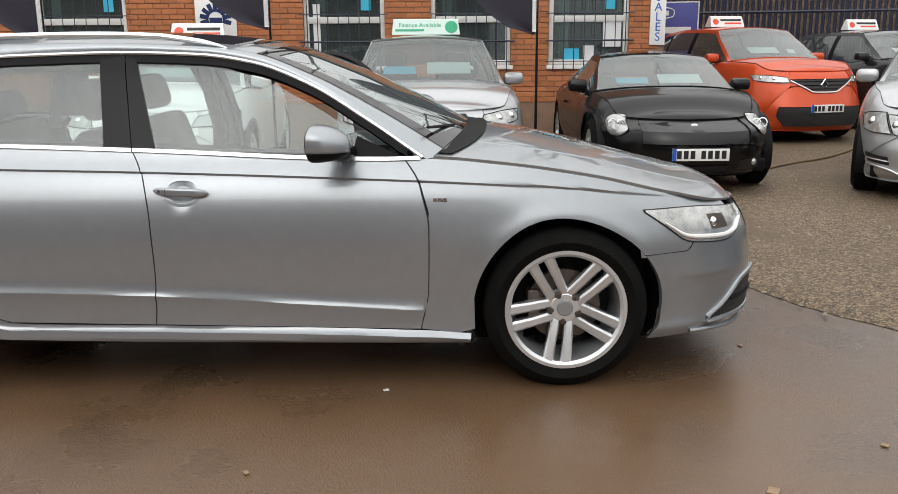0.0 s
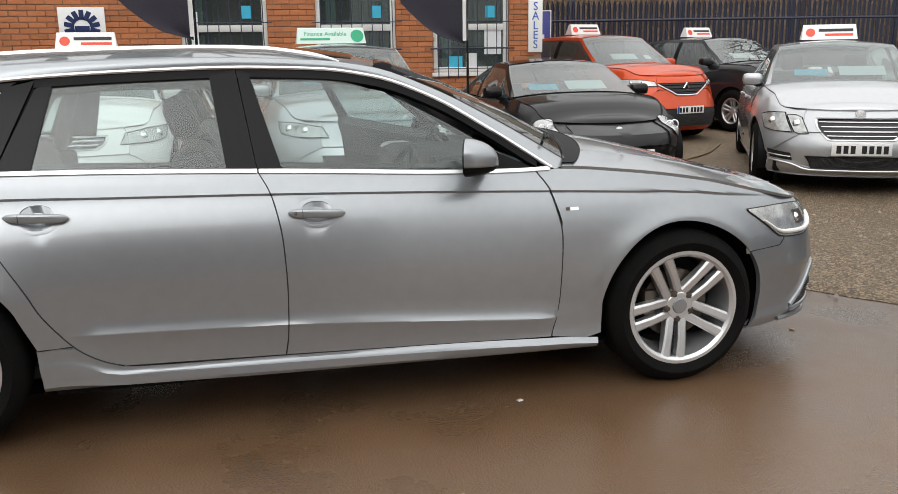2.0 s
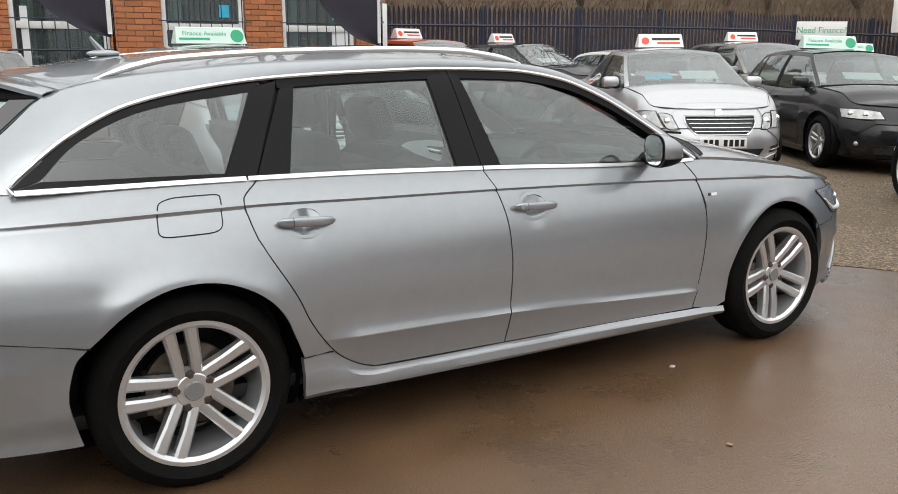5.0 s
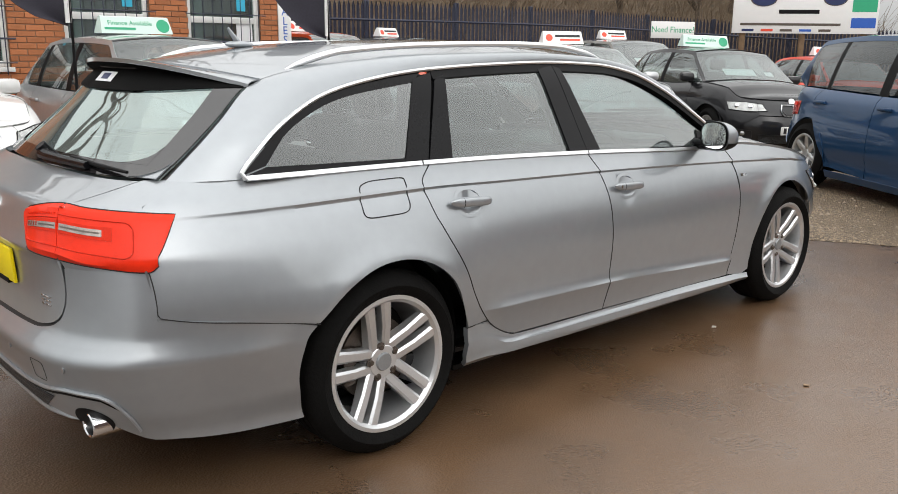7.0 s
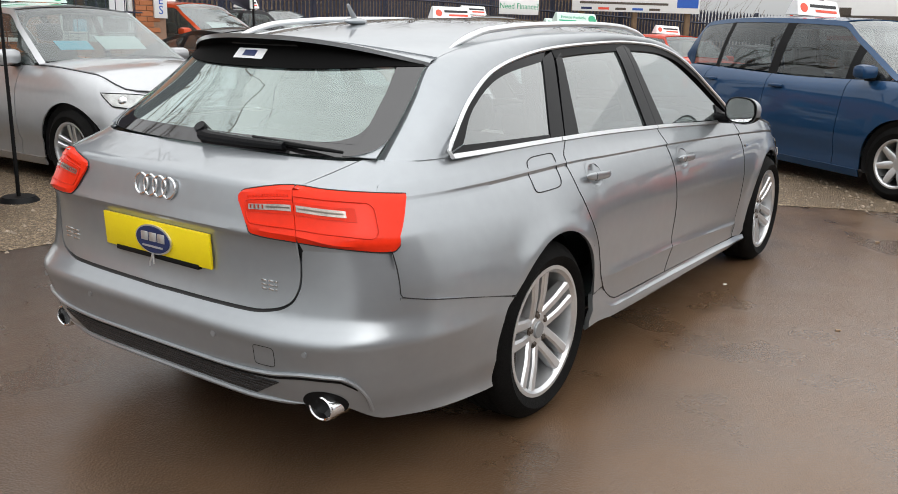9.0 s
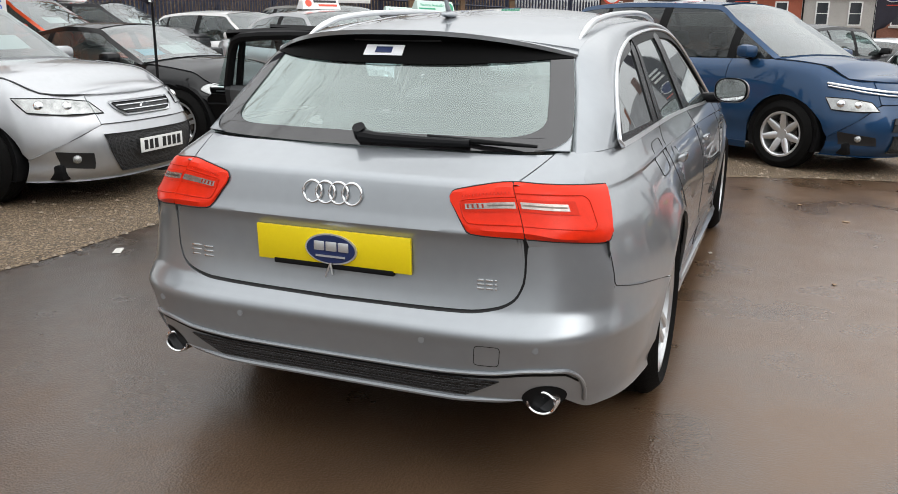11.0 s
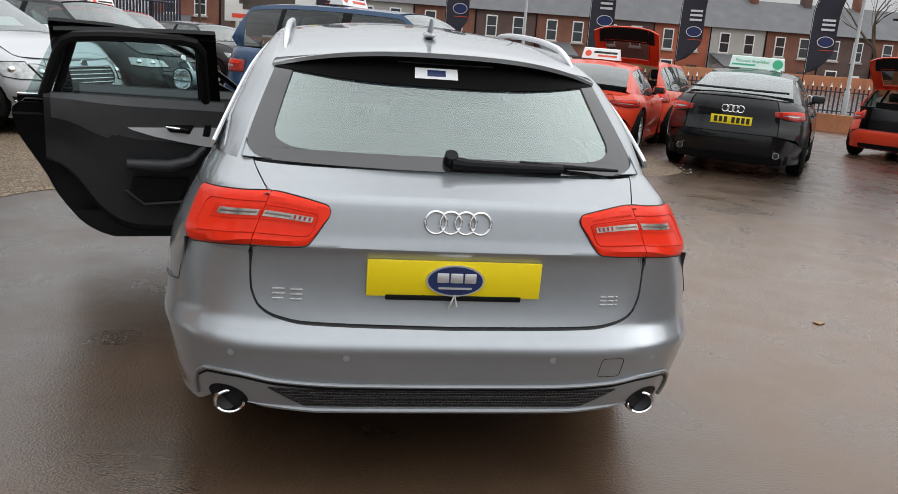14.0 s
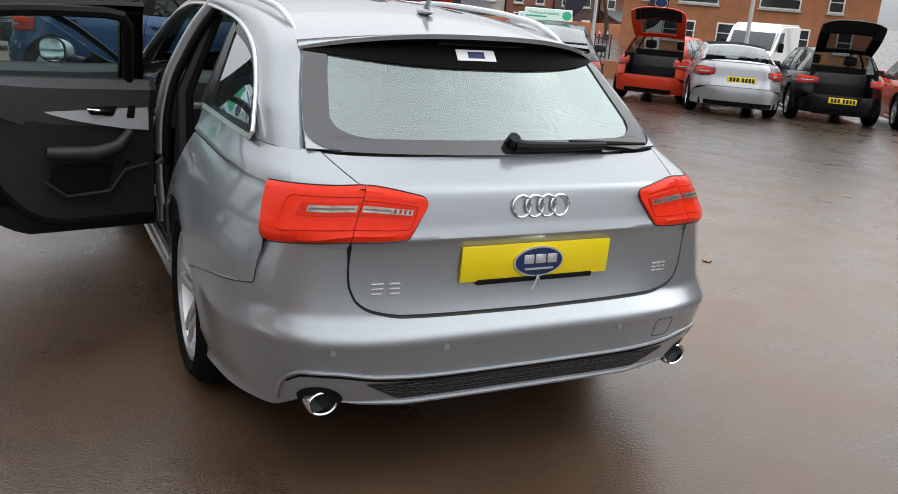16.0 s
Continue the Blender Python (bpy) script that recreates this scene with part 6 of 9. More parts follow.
def mirror_pod(o, doors):
    """A door mirror: painted cap over a black base, the glass facing back."""
    m = Matrix(((math.cos(radians(20)), -math.sin(radians(20)), 0, 0.522), (o * math.sin(radians(20)), o * math.cos(radians(20)), 0, o * 0.858), (0, 0, 1, 1.026), (0, 0, 0, 1)))
    def dome(r, a, grow=0.0):
        """A place on the shell: r runs from the nose out to the flat back, a round the outline."""
        ca, sa = math.cos(a), math.sin(a)
        u = 0.100 + (0.100 + grow) * r * math.copysign(abs(ca) ** 0.72, ca) - 0.012 * (1 - r)
        w = (0.122 + grow) * (1 - r ** 2.4) ** 0.62
        z = (0.070 + grow) * r * math.copysign(abs(sa) ** 0.78, sa) - 0.022 * (1 - r)
        return w, u, z
    rr = (1.0, 0.985, 0.94, 0.86, 0.74, 0.58, 0.40, 0.20, 0.05)
    aa = np.linspace(0, 2 * math.pi, 33)[:-1]
    bm = bmesh.new()
    rings = [[bm.verts.new(m @ Vector(dome(r, t))) for t in aa] for r in rr]
    for c0, c1 in zip(rings, rings[1:]):
        for q in range(32):
            bm.faces.new((c0[q], c0[(q + 1) % 32], c1[(q + 1) % 32], c1[q]))
    bm.faces.new(rings[0][::-1]), bm.faces.new(rings[-1])
    bmesh.ops.recalc_face_normals(bm, faces=bm.faces[:])
    cap = part("door_mirror", bm, M_GREY, doors)
    bm = bmesh.new()
    low = []
    for r in rr[:-1]:
        row = []
        for t in np.linspace(math.pi, 2 * math.pi, 21):
            w, u, z = dome(r, t, 0.0025)
            row.append(bm.verts.new(m @ Vector((w, u, min(z, -0.030)))))
        low.append(row)
    for c0, c1 in zip(low, low[1:]):
        for q in range(20):
            bm.faces.new((c0[q], c0[q + 1], c1[q + 1], c1[q]))
    bmesh.ops.recalc_face_normals(bm, faces=bm.faces[:])
    part("mirror_lower_shell", bm, M_TRIM, cap, "black lower half of the mirror shell")
    bm = bmesh.new()
    tube(bm, [(0.600, o * 0.775, 0.972), (0.585, o * 0.83, 0.972), (0.570, o * 0.88, 0.975), (0.550, o * 0.92, 0.980)], [0.026, 0.030, 0.030, 0.020], 12)
    part("mirror_base", bm, M_GLOSSBLACK, cap, "black mirror foot")
    for nm, mt, f, w in (("mirror_surround", M_TRIM, 0.975, -0.004), ("mirror_glass", mat_mirror, 0.88, -0.006)):
        bm = bmesh.new()
        bm.faces.new([bm.verts.new(m @ Vector((w, 0.100 + (dome(1, t)[1] - 0.100) * f, dome(1, t)[2] * f))) for t in aa])
        bmesh.ops.solidify(bm, geom=bm.faces[:], thickness=0.003)
        part(nm, bm, mt, cap)


mat_mirror = mat("mirror_glass", (0.85, 0.88, 0.88), 0.02, 1.0, vary=0.01)

right_doors = side_doors(False)
left_doors = side_doors(True)
mirror_pod(-1, right_doors[1])
mirror_pod(1, left_doors[1])

for mir in (False, True):
    # front wing with its arch
    AR = 0.381
    bo = SX([(GW[0][0] + 0.004, 0.258), (1.02, 0.240)] + arch(FA, TR, AR, 192, 36.5, 34) + [(1.80, 0.555), (1.95, 0.560)])
    bo = np.concatenate([bo, [[5.15, 0.612], [float(EB.syf(0.62)), 0.640]]])
    c = Curve1([(z, x) for x, z in GW])
    L = np.array([(float(EB.sx(float(c(min(z, 0.942))) + G0 * 2)), z) for z in np.concatenate([np.linspace(0.72, 0.845, 8), [0.853, 0.860, 0.8645, 0.8665, 0.875], np.linspace(0.885, 0.944, 5)])])
    sN = float(EB.syf(0.62))
    R = np.stack([np.full(len(L), sN), np.linspace(0.66, float(EB.zb(sN)), len(L))], 1)
    xt = [GW[0][0] + 0.004, 0.97] + [FA + AR * math.cos(radians(a)) if a < 90 else float(np.interp(a, [90, 150, 192], [FA, 1.10, 1.04])) for a in np.linspace(192, 36.5, 34)] + [1.80, 1.95]
    su = np.array([float(EB.sx(x)) for x in xt] + [5.15, sN])
    g = skin(L, R, bo, 12, ut=(su - su[0]) / (su[-1] - su[0]))
    # the waist line goes with the rows; put the top row on the wing's upper edge
    for j in range(12, g.shape[0]):
        k = (j - 12) / (g.shape[0] - 13)
        for i in range(g.shape[1]):
            s = g[j, i, 0]
            xx = float(np.interp(s, EB.S, EB.RX))
            top = float(EB.zb(s))
            zt = min(float(tornado(xx)), top - 0.014)
            base = L[j - 12, 1]
            if base >= 0.8665:
                g[j, i, 1] = zt + 0.001 + (top - zt - 0.001) * (base - 0.8665) / (0.944 - 0.8665)
            else:
                b0 = min(0.74, zt - 0.06)
                g[j, i, 1] = b0 + (zt - 0.0005 - b0) * (base - 0.72) / (0.8645 - 0.72)
    for j in range(12):
        g[j] = bo * (1 - j / 12) + g[12] * (j / 12)
    sheet("front_wing", EB.at(g), M_GREY, car, mirror=mir, inward=(0, 1, 0))
    # headlamp, wrapped round the corner
    ZLT = min(float(EB.zb(EB.syf(0.50))) - 0.004, 0.704)
    sI = float(EB.syf(0.50))
    h = coons(along(np.concatenate([SX([(1.825, 0.725), (1.90, 0.652), (1.953, 0.604)]), [[5.16, 0.593], [5.30, 0.585], [5.38, 0.598], [5.47, 0.640], [sI, 0.655]]]), 26), along(np.concatenate([SX([(1.825, 0.735), (1.985, 0.736), (2.12, 0.730), (2.19, 0.720)]), [[sI, ZLT]]]), 26),
              along(SX([(1.825, 0.725), (1.825, 0.735)]), 8), along([[sI, 0.655], [sI, ZLT]], 8))
    lamp = sheet("headlight", EB.at(h, 0.004), mat_head, car, "clear headlight with a light signature inside", 0.02, mirror=mir)
    rim_h = np.concatenate([h[0], h[1:, -1], h[-1, ::-1][1:], h[::-1, 0][1:-1]])
    bm = bmesh.new()
    tube(bm, [(p[0], -p[1] if mir else p[1], p[2]) for p in EB.at(rim_h, 0.002)], 0.0035, 5, True)
    part("lamp_seal", bm, M_INK, lamp)
    lo_, hi_ = h[1], h[6]
    line = lambda k0, u0, u1: EB.at(np.array([lo_[i] * (1 - k0) + hi_[i] * k0 for i in range(u0, u1)]), 0.007)
    bm = bmesh.new()
    tube(bm, [(p[0], -p[1] if mir else p[1], p[2]) for p in line(0.02, 3, 23)], [0.004 + 0.006 * min(1, q / 6, (19 - q) / 4 + 0.3) for q in range(20)], 8)
    part("running_light", bm, M_PLATEWHITE, lamp)
    gi_ = np.array([[lo_[i] * (1 - k) + hi_[i] * k for i in range(12, 17)] for k in np.linspace(0.30, 0.88, 5)])
    pod = sheet("lamp_reflector", EB.at(gi_, 0.0052), M_STEEL, lamp, "dark reflector housing", 0.002, mirror=mir)
    for i, r_ in ((13, 0.024),):
        pc = EB.at(lo_[i] * 0.42 + hi_[i] * 0.58, -0.008)
        bm = bmesh.new()
        bmesh.ops.create_uvsphere(bm, u_segments=18, v_segments=10, radius=r_, matrix=pose(pc[0], -pc[1] if mir else pc[1], pc[2]))
        part("lamp_projector", bm, M_CHROME, pod)
    # sill skirt
    xs = np.linspace(RA + 0.373, FA - 0.385, 40)
    zt2 = Curve1([(-1.09, 0.387), (-1.06, 0.388), (-0.985, 0.384), (-0.95, 0.373), (-0.86, 0.316), (-0.80, 0.295), (-0.74, 0.291), (-0.2, 0.280), (0.87, 0.252), (1.05, 0.238)])
    zb0 = Curve1([(-1.09, 0.222), (-1.06, 0.222), (-0.17, 0.205), (1.04, 0.190)])
    gr = np.array([[(float(EB.sx(x)), zb0(x) + (zt2(x) - zb0(x)) * k) for x in xs] for k in (0, 0.12, 0.3, 0.62, 0.70, 0.85, 1)])
    out = np.array([-0.012, 0.004, 0.010, 0.014, 0.008, 0.002, 0.0])[:, None] * np.ones(40)
    sheet("sill_skirt", EB.at(gr, out), M_GREY, car, mirror=mir, thick=0.02)
    xs = np.linspace(RA + 0.40, FA - 0.40, 20)
    sheet("sill_underside", np.array([[(x, -0.79, 0.20) for x in xs], [(x, -0.60, 0.21) for x in xs]]), M_TRIM, car, mirror=mir, thick=0.02)
    # rear quarter
    s1 = float(EB.sx(-2.245)) - 0.022
    bq = np.concatenate([[[s1, 0.652], [s1 + 0.03, 0.646]], SX([(-2.0, 0.605)]), SX(arch(RA, TR, AR, 143, 8, 40)), SX([(-1.06, 0.391), (-0.985, 0.3925), (-0.965, 0.3935)])])
    bq[:, 0] = np.maximum.accumulate(bq[:, 0] + np.arange(len(bq)) * 1e-5)
    c = Curve1([(z, x) for x, z in GF])
    zz = np.concatenate([np.linspace(0.76, 0.905, 9), [0.918, 0.926, 0.9305, 0.9325, 0.943], np.linspace(0.955, 1.009, 6)])
    R = np.array([(float(EB.sx(float(c(z)) - G0)), z) for z in zz])
    L = np.array([(s1, 0.80 + (1.016 - 0.80) * (z - 0.76) / (1.009 - 0.76)) for z in zz])
    xt = [-2.245, -2.215, -2.0] + [RA + AR * math.cos(radians(a)) if a > 90 else float(np.interp(a, [8, 30, 60, 90], [-1.212, -1.235, -1.32, RA])) for a in np.linspace(143, 8, 40)] + [-1.203, -1.190, -1.187]
    su = np.array([float(EB.sx(x)) for x in xt])
    g = skin(L, R, bq, 12, ut=(su - su[0]) / (su[-1] - su[0]))
    for j in range(12, g.shape[0]):
        for i in range(g.shape[1]):
            s = g[j, i, 0]
            xx = float(np.interp(s, EB.S, EB.RX))
            top, zt = float(EB.zb(s)), float(tornado(xx))
            base = zz[j - 12]
            g[j, i, 1] = zt + 0.001 + (top - zt - 0.001) * (base - 0.9325) / (1.009 - 0.9325) if base >= 0.9325 else 0.76 + (zt - 0.0005 - 0.76) * (base - 0.76) / (0.9305 - 0.76)
    for j in range(12):
        g[j] = bq * (1 - j / 12) + g[12] * (j / 12)
    sheet("rear_quarter", EB.at(g), M_GREY, car, mirror=mir, inward=(0, 1, 0))
    pane("c_pillar", [(-1.292, 1.022), (-1.064, 1.016)], [(-1.150, 1.318), (-0.985, 1.334)], [(-1.292, 1.022), (-1.150, 1.318)], [(-1.064, 1.016), (-0.985, 1.334)], M_TRIM, car, -0.009, 5, 10, mir, 0.01)
    # corner behind the lamp
    s0g, s_glass = float(EB.sy(0.605)), float(EB.sy(0.708))
    zc2 = np.concatenate([np.linspace(0.79, 0.96, 8), np.linspace(0.968, 1.022, 9)])
    sc = np.linspace(s0g + 0.002, s1, 14)
    lean_s = lambda s, z: s + (s_glass - s0g) * min(1, max(0, (z - 0.955) / 0.067)) * (s1 - s) / (s1 - s0g)
    sheet("tail_corner", EB.at(np.array([[(lean_s(s, z), z) for s in sc] for z in zc2])), M_GREY, car, mirror=mir, thick=0.01)
    # tail lamp: outer and inner halves
    so, si = float(EB.sx(-2.175)), float(EB.sy(0.405))
    topz = Curve1([(si, 0.922), (si + 0.012, 0.936), (si + 0.03, 0.942), (s0g, 0.964), (s0g + 0.10, 0.958), (so, 0.936)])
    botz = Curve1([(si, 0.905), (si + 0.045, 0.823), (s0g, 0.815), (s0g + 0.12, 0.800), (so - 0.06, 0.784), (so, 0.80)])
    for nm, a, b in (("tail_light", s0g + 0.0012, so), ("tail_light_inner", si, s0g - 0.0012)):
        ss = np.linspace(a, b, 22)
        if nm == "tail_light":
            bend = lambda k: ss + (k - 0.5) * 0.0 + np.linspace(0, 1, 22) ** 3 * 0.065 * (k - 1)
        else:
            bend = lambda k: ss
        gl = np.array([[(s2, botz(s) + (topz(s) - botz(s)) * k) for s, s2 in zip(ss, bend(k))] for k in np.linspace(0, 1, 12)])
        outs = 0.010 * np.ones((12, 22))
        outs[0], outs[-1] = 0.002, 0.002
        tl = sheet("tail_light" if nm == "tail_light" else "tail_light", EB.at(gl, outs), M_LAMPRED, car, "bright red tail light with clear inserts", 0.02, mirror=mir)
        rim_l = np.concatenate([gl[0], gl[1:, -1], gl[-1, ::-1][1:], gl[::-1, 0][1:-1]])
        bm = bmesh.new()
        tube(bm, [(p[0], -p[1] if mir else p[1], p[2]) for p in EB.at(rim_l, 0.002)], 0.0024, 5, True)
        part("lamp_seal", bm, M_INK, tl)
        def band(nm2, u0, u1, k0, k1, material, out=0.0125):
            i0, i1 = a + (b - a) * u0, a + (b - a) * u1
            s3 = np.linspace(i0, i1, 16)
            gg = np.array([[(s, botz(s) + (topz(s) - botz(s)) * k) for s in s3] for k in np.linspace(k0, k1, 4)])
            return sheet(nm2, EB.at(gg, out), material, tl, "", 0.003, mirror=mir)
        if nm == "tail_light":
            band("smoked_frame", 0.01, 0.50, 0.47, 0.70, M_LAMPRED_DARK, 0.0118)
            band("clear_insert", 0.02, 0.42, 0.53, 0.645, mat_insert, 0.0130)
            band("lens_rib", 0.04, 0.40, 0.575, 0.60, M_STEEL, 0.0138)
            u_, w_ = (0.0, 0.60, 0.66, 0.66, 0.60, 0.0), (0.80, 0.80, 0.70, 0.30, 0.22, 0.22)
        else:
            band("smoked_frame", 0.17, 0.99, 0.47, 0.70, M_LAMPRED_DARK, 0.0118)
            band("clear_insert", 0.22, 0.97, 0.53, 0.645, mat_insert, 0.0130)
            band("lens_rib", 0.56, 0.95, 0.575, 0.60, M_STEEL, 0.0138)
            for k in range(4):
                u = 0.25 + k * 0.075
                band("lens_rib", u, u + 0.03, 0.55, 0.63, M_SMOKE, 0.0138)
            for k in range(14):
                u = 0.20 + k * 0.055
                band("led_mark", u, u + 0.02, 0.79, 0.83, M_LAMPRED_DARK, 0.0122)
            u_, w_ = (1.0, 0.22, 0.15, 0.17, 0.24, 1.0), (0.74, 0.74, 0.66, 0.34, 0.22, 0.22)
        gp_ = []
        for u2, k2 in along(list(zip(u_, w_)), 40):
            sv = a + (b - a) * u2
            gp_.append((sv, botz(sv) + (topz(sv) - botz(sv)) * k2))
        bm = bmesh.new()
        tube(bm, [(p[0], -p[1] if mir else p[1], p[2]) for p in EB.at(np.array(gp_), 0.0105)], 0.0022, 5)
        part("light_guide", bm, M_LAMPRED_DARK, tl)
    # roof side: from the chrome to the roof's edge
    EDGE = [(1.00, 0.715, 0.952), (0.70, 0.668, 1.132), (0.42, 0.630, 1.276), (0.18, 0.592, 1.362), (-0.08, 0.577, 1.392), (-0.50, 0.572, 1.407), (-1.0, 0.570, 1.398), (-1.40, 0.566, 1.372), (-1.62, 0.566, 1.340), (-1.77, 0.570, 1.303), (-1.93, 0.610, 1.185), (-2.05, 0.638, 1.095), (-2.155, 0.655, 1.020)]
    EG = along(EDGE, 90)
    lp = along([(0.895, 0.945)] + LOOP[1:], 90)
    bt = GP(lp)
    # beneath the D-pillar the skin ends on the quarter's top edge
    e0 = EB.at(np.array([float(EB.sx(-1.965)), 1.016]))
    bt[-1] = e0
    ed = EG * np.array([1, -1, 1])
    # pair the two lines by their share of the way over roof and pillars
    rows = []
    for k in np.linspace(0, 1, 9):
        bl = 0.012 * math.sin(math.pi * k)
        rows.append(bt * (1 - k) + ed * k + np.array([0, -bl, bl * 0.9]) * np.clip(np.linspace(0, 1, 90)[:, None] * 8, 0, 1) * np.clip((1 - np.linspace(0, 1, 90)[:, None]) * 8, 0.25, 1))
    rows = np.array(rows)
    wgt = np.clip((np.linspace(0, 1, 90) - 0.74) / 0.26, 0, 1)[:, None] ** 1.8
    for j, k in enumerate(np.linspace(0, 1, 9)):
        s = float(EB.sx(-1.962)) * (1 - k) + float(EB.sy(0.765)) * k
        rows[j] += (EB.at(np.array([s, float(EB.zb(s)) - 0.001])) - rows[j, -1]) * wgt
    for i in range(85, 89):
        rows[:, i] = rows[:, 84] + (rows[:, 89] - rows[:, 84]) * (i - 84) / 5
    tuck = np.clip((np.linspace(0, 1, 90) - 0.70) / 0.08, 0, 1)[:, None]
    rows = np.concatenate([rows, (rows[-1] + np.array([0.004, 0.034, -0.004]) * tuck + np.array([0, 0.0015, -0.001]))[None]])
    sheet("roof_side", rows, M_GREY, car, mirror=mir, flip=True, inward=(0.2, 0.7, -0.6))
    # chrome round the windows, and the strip under the fixed rear window
    bm = bmesh.new()
    pts = GP(along([(0.88, 0.950)] + LOOP[1:-1] + [(-1.930, 1.036), (-1.937, 1.026), (-1.934, 1.017), (-1.922, 1.014)], 90), 0.006)
    tube(bm, [(p[0], -p[1] if mir else p[1], p[2]) for p in pts], 0.0075, 6)
    part("chrome_trim", bm, M_SATIN, car)
    xs = np.linspace(-1.916, GF[-1][0] - 0.004, 20)
    sheet("chrome_trim", GP(np.array([[(x, belt_z(x) - 0.004) for x in xs], [(x, belt_z(x) + 0.010) for x in xs]]), 0.008), M_SATIN, car, "", 0.012, mirror=mir)
    # fixed rear side window with its dark edge
    pane("quarter_glass", [(-1.84, 1.048), (-1.5, 1.040), (-1.285, 1.034)], [(-1.84, 1.058), (-1.73, 1.155), (-1.49, 1.252), (-1.145, 1.300)], [(-1.84, 1.048), (-1.84, 1.058)], [(-1.285, 1.034), (-1.145, 1.300)], M_GLASS_Q, car, -0.003, 26, 12, mir)
    pane("quarter_glass_edge", [(-1.935, 1.022), (-1.18, 1.024)], [(-1.84, 1.048), (-1.24, 1.034)], [(-1.935, 1.022), (-1.84, 1.048)], [(-1.18, 1.024), (-1.24, 1.034)], M_GLOSSBLACK, car, 0.0, 20, 3, mir)
    pane("quarter_glass_edge", [(-1.84, 1.052), (-1.73, 1.150), (-1.49, 1.248), (-1.145, 1.296)], [(-1.925, 1.030), (-1.882, 1.064), (-1.736, 1.172), (-1.542, 1.262), (-1.30, 1.310), (-1.09, 1.334)], [(-1.84, 1.052), (-1.925, 1.030)], [(-1.145, 1.296), (-1.09, 1.334)], M_GLOSSBLACK, car, 0.0, 26, 4, mir)
    pane("rear_pillar_cover", [(-1.285, 1.026), (-1.18, 1.022)], [(-1.145, 1.305), (-1.042, 1.330)], [(-1.285, 1.026), (-1.145, 1.305)], [(-1.18, 1.022), (-1.042, 1.330)], M_GLOSSBLACK, car, 0.001, 5, 14, mir, 0.02)
    # seals behind the gaps
    for pts in (GW, GM, GF):
        strip("door_seal", EB, SX(pts), 0.035, M_TRIM, car, -0.012, mir)
    strip("door_seal", EB, np.concatenate([[[s1, 0.80], [s1, 0.66], [s1 + 0.04, 0.648]], SX([(-2.0, 0.605), (-1.77, 0.555)])]), 0.03, M_GREY, car, -0.008, mir)
    bm = bmesh.new()
    pts = EB.at(along(np.concatenate([[[s1, 0.80], [s1, 0.668], [s1 + 0.006, 0.654], [s1 + 0.03, 0.6475]], SX([(-2.0, 0.605), (-1.756, 0.560)])]), 50), 0.0002)
    tube(bm, [(p[0], -p[1] if mir else p[1], p[2]) for p in pts], 0.0019, 5)
    part("bumper_gap", bm, M_INK, car)
    strip("door_seal", EB, SX([(1.75, 0.558), (1.94, 0.560)]), 0.03, M_GREY, car, -0.006, mir)
    sheet("arch_return", EB.at(coons(along(SX([(-1.070, 0.350), (-0.90, 0.300)]), 10), along(SX([(-1.085, 0.440), (-0.985, 0.440)]), 10), along(SX([(-1.070, 0.350), (-1.085, 0.440)]), 5), along(SX([(-0.90, 0.300), (-0.985, 0.440)]), 5)), -0.0035), M_GREY, car, "", 0.01, mirror=mir)
    lines = [np.concatenate([SX([(1.765, 0.555), (1.86, 0.557), (1.945, 0.560)]), [[5.120, 0.574], [5.140, 0.596]]]), SX([(-1.086, 0.390), (-1.03, 0.391), (-0.966, 0.389)])]
    if not mir:
        lines += [SX(GW), SX(GM), SX(GF)]
    for ln in lines:
        bm = bmesh.new()
        tube(bm, [(p[0], -p[1] if mir else p[1], p[2]) for p in EB.at(along(ln, 60), -0.0002)], 0.0026, 5)
        part("panel_gap", bm, M_INK, car)
    # wheel housings
    for cx in (FA, RA):
        vs, fs = lathe([(0.30, 0.10), (0.383, 0.10), (0.389, -0.075)], 48)
        vs = [(v[0] + cx, (v[1] - 0.74) * (-1 if mir else 1), max(v[2] + TR, 0.20)) for v in vs]
        raw("wheel_housing", vs, fs, M_TRIM, car)
        bm = bmesh.new()
        box_bm(bm, (cx - 0.36, 0.55, 0.22), (cx + 0.36, 0.60, 0.70), 0.02)
        if not mir:
            bmesh.ops.scale(bm, vec=(1, -1, 1), verts=bm.verts)
        part("wheel_housing_wall", bm, M_TRIM, car)
    # roof rail
    bm = bmesh.new()
    ec = [Curve1(sorted([(e[0], e[q]) for e in EDGE if e[0] > -1.78])) for q in (1, 2)]
    pts, rad = [], []
    for k in np.linspace(0, 1, 44):
        x = -1.63 + 1.70 * k
        up_ = min(1, k / 0.13, (1 - k) / 0.16) ** 0.7
        pts.append((x, (-1 if not mir else 1) * (float(ec[0](x)) - 0.024), float(ec[1](x)) + 0.002 + 0.030 * up_))
        rad.append(0.004 + 0.0085 * min(1, k / 0.06, (1 - k) / 0.06))
    tube(bm, pts, rad, 10)
    part("roof_rail", bm, M_SATIN, car, "satin aluminium roof rail")
    for cx in (FA, RA):
        wheel(car, cx, (0.782 if mir else -0.782), TR, 0.2445, M_ALLOY, 5, True, 1 if mir else -1, 0.235, phase=28 if cx > 0 else 10)
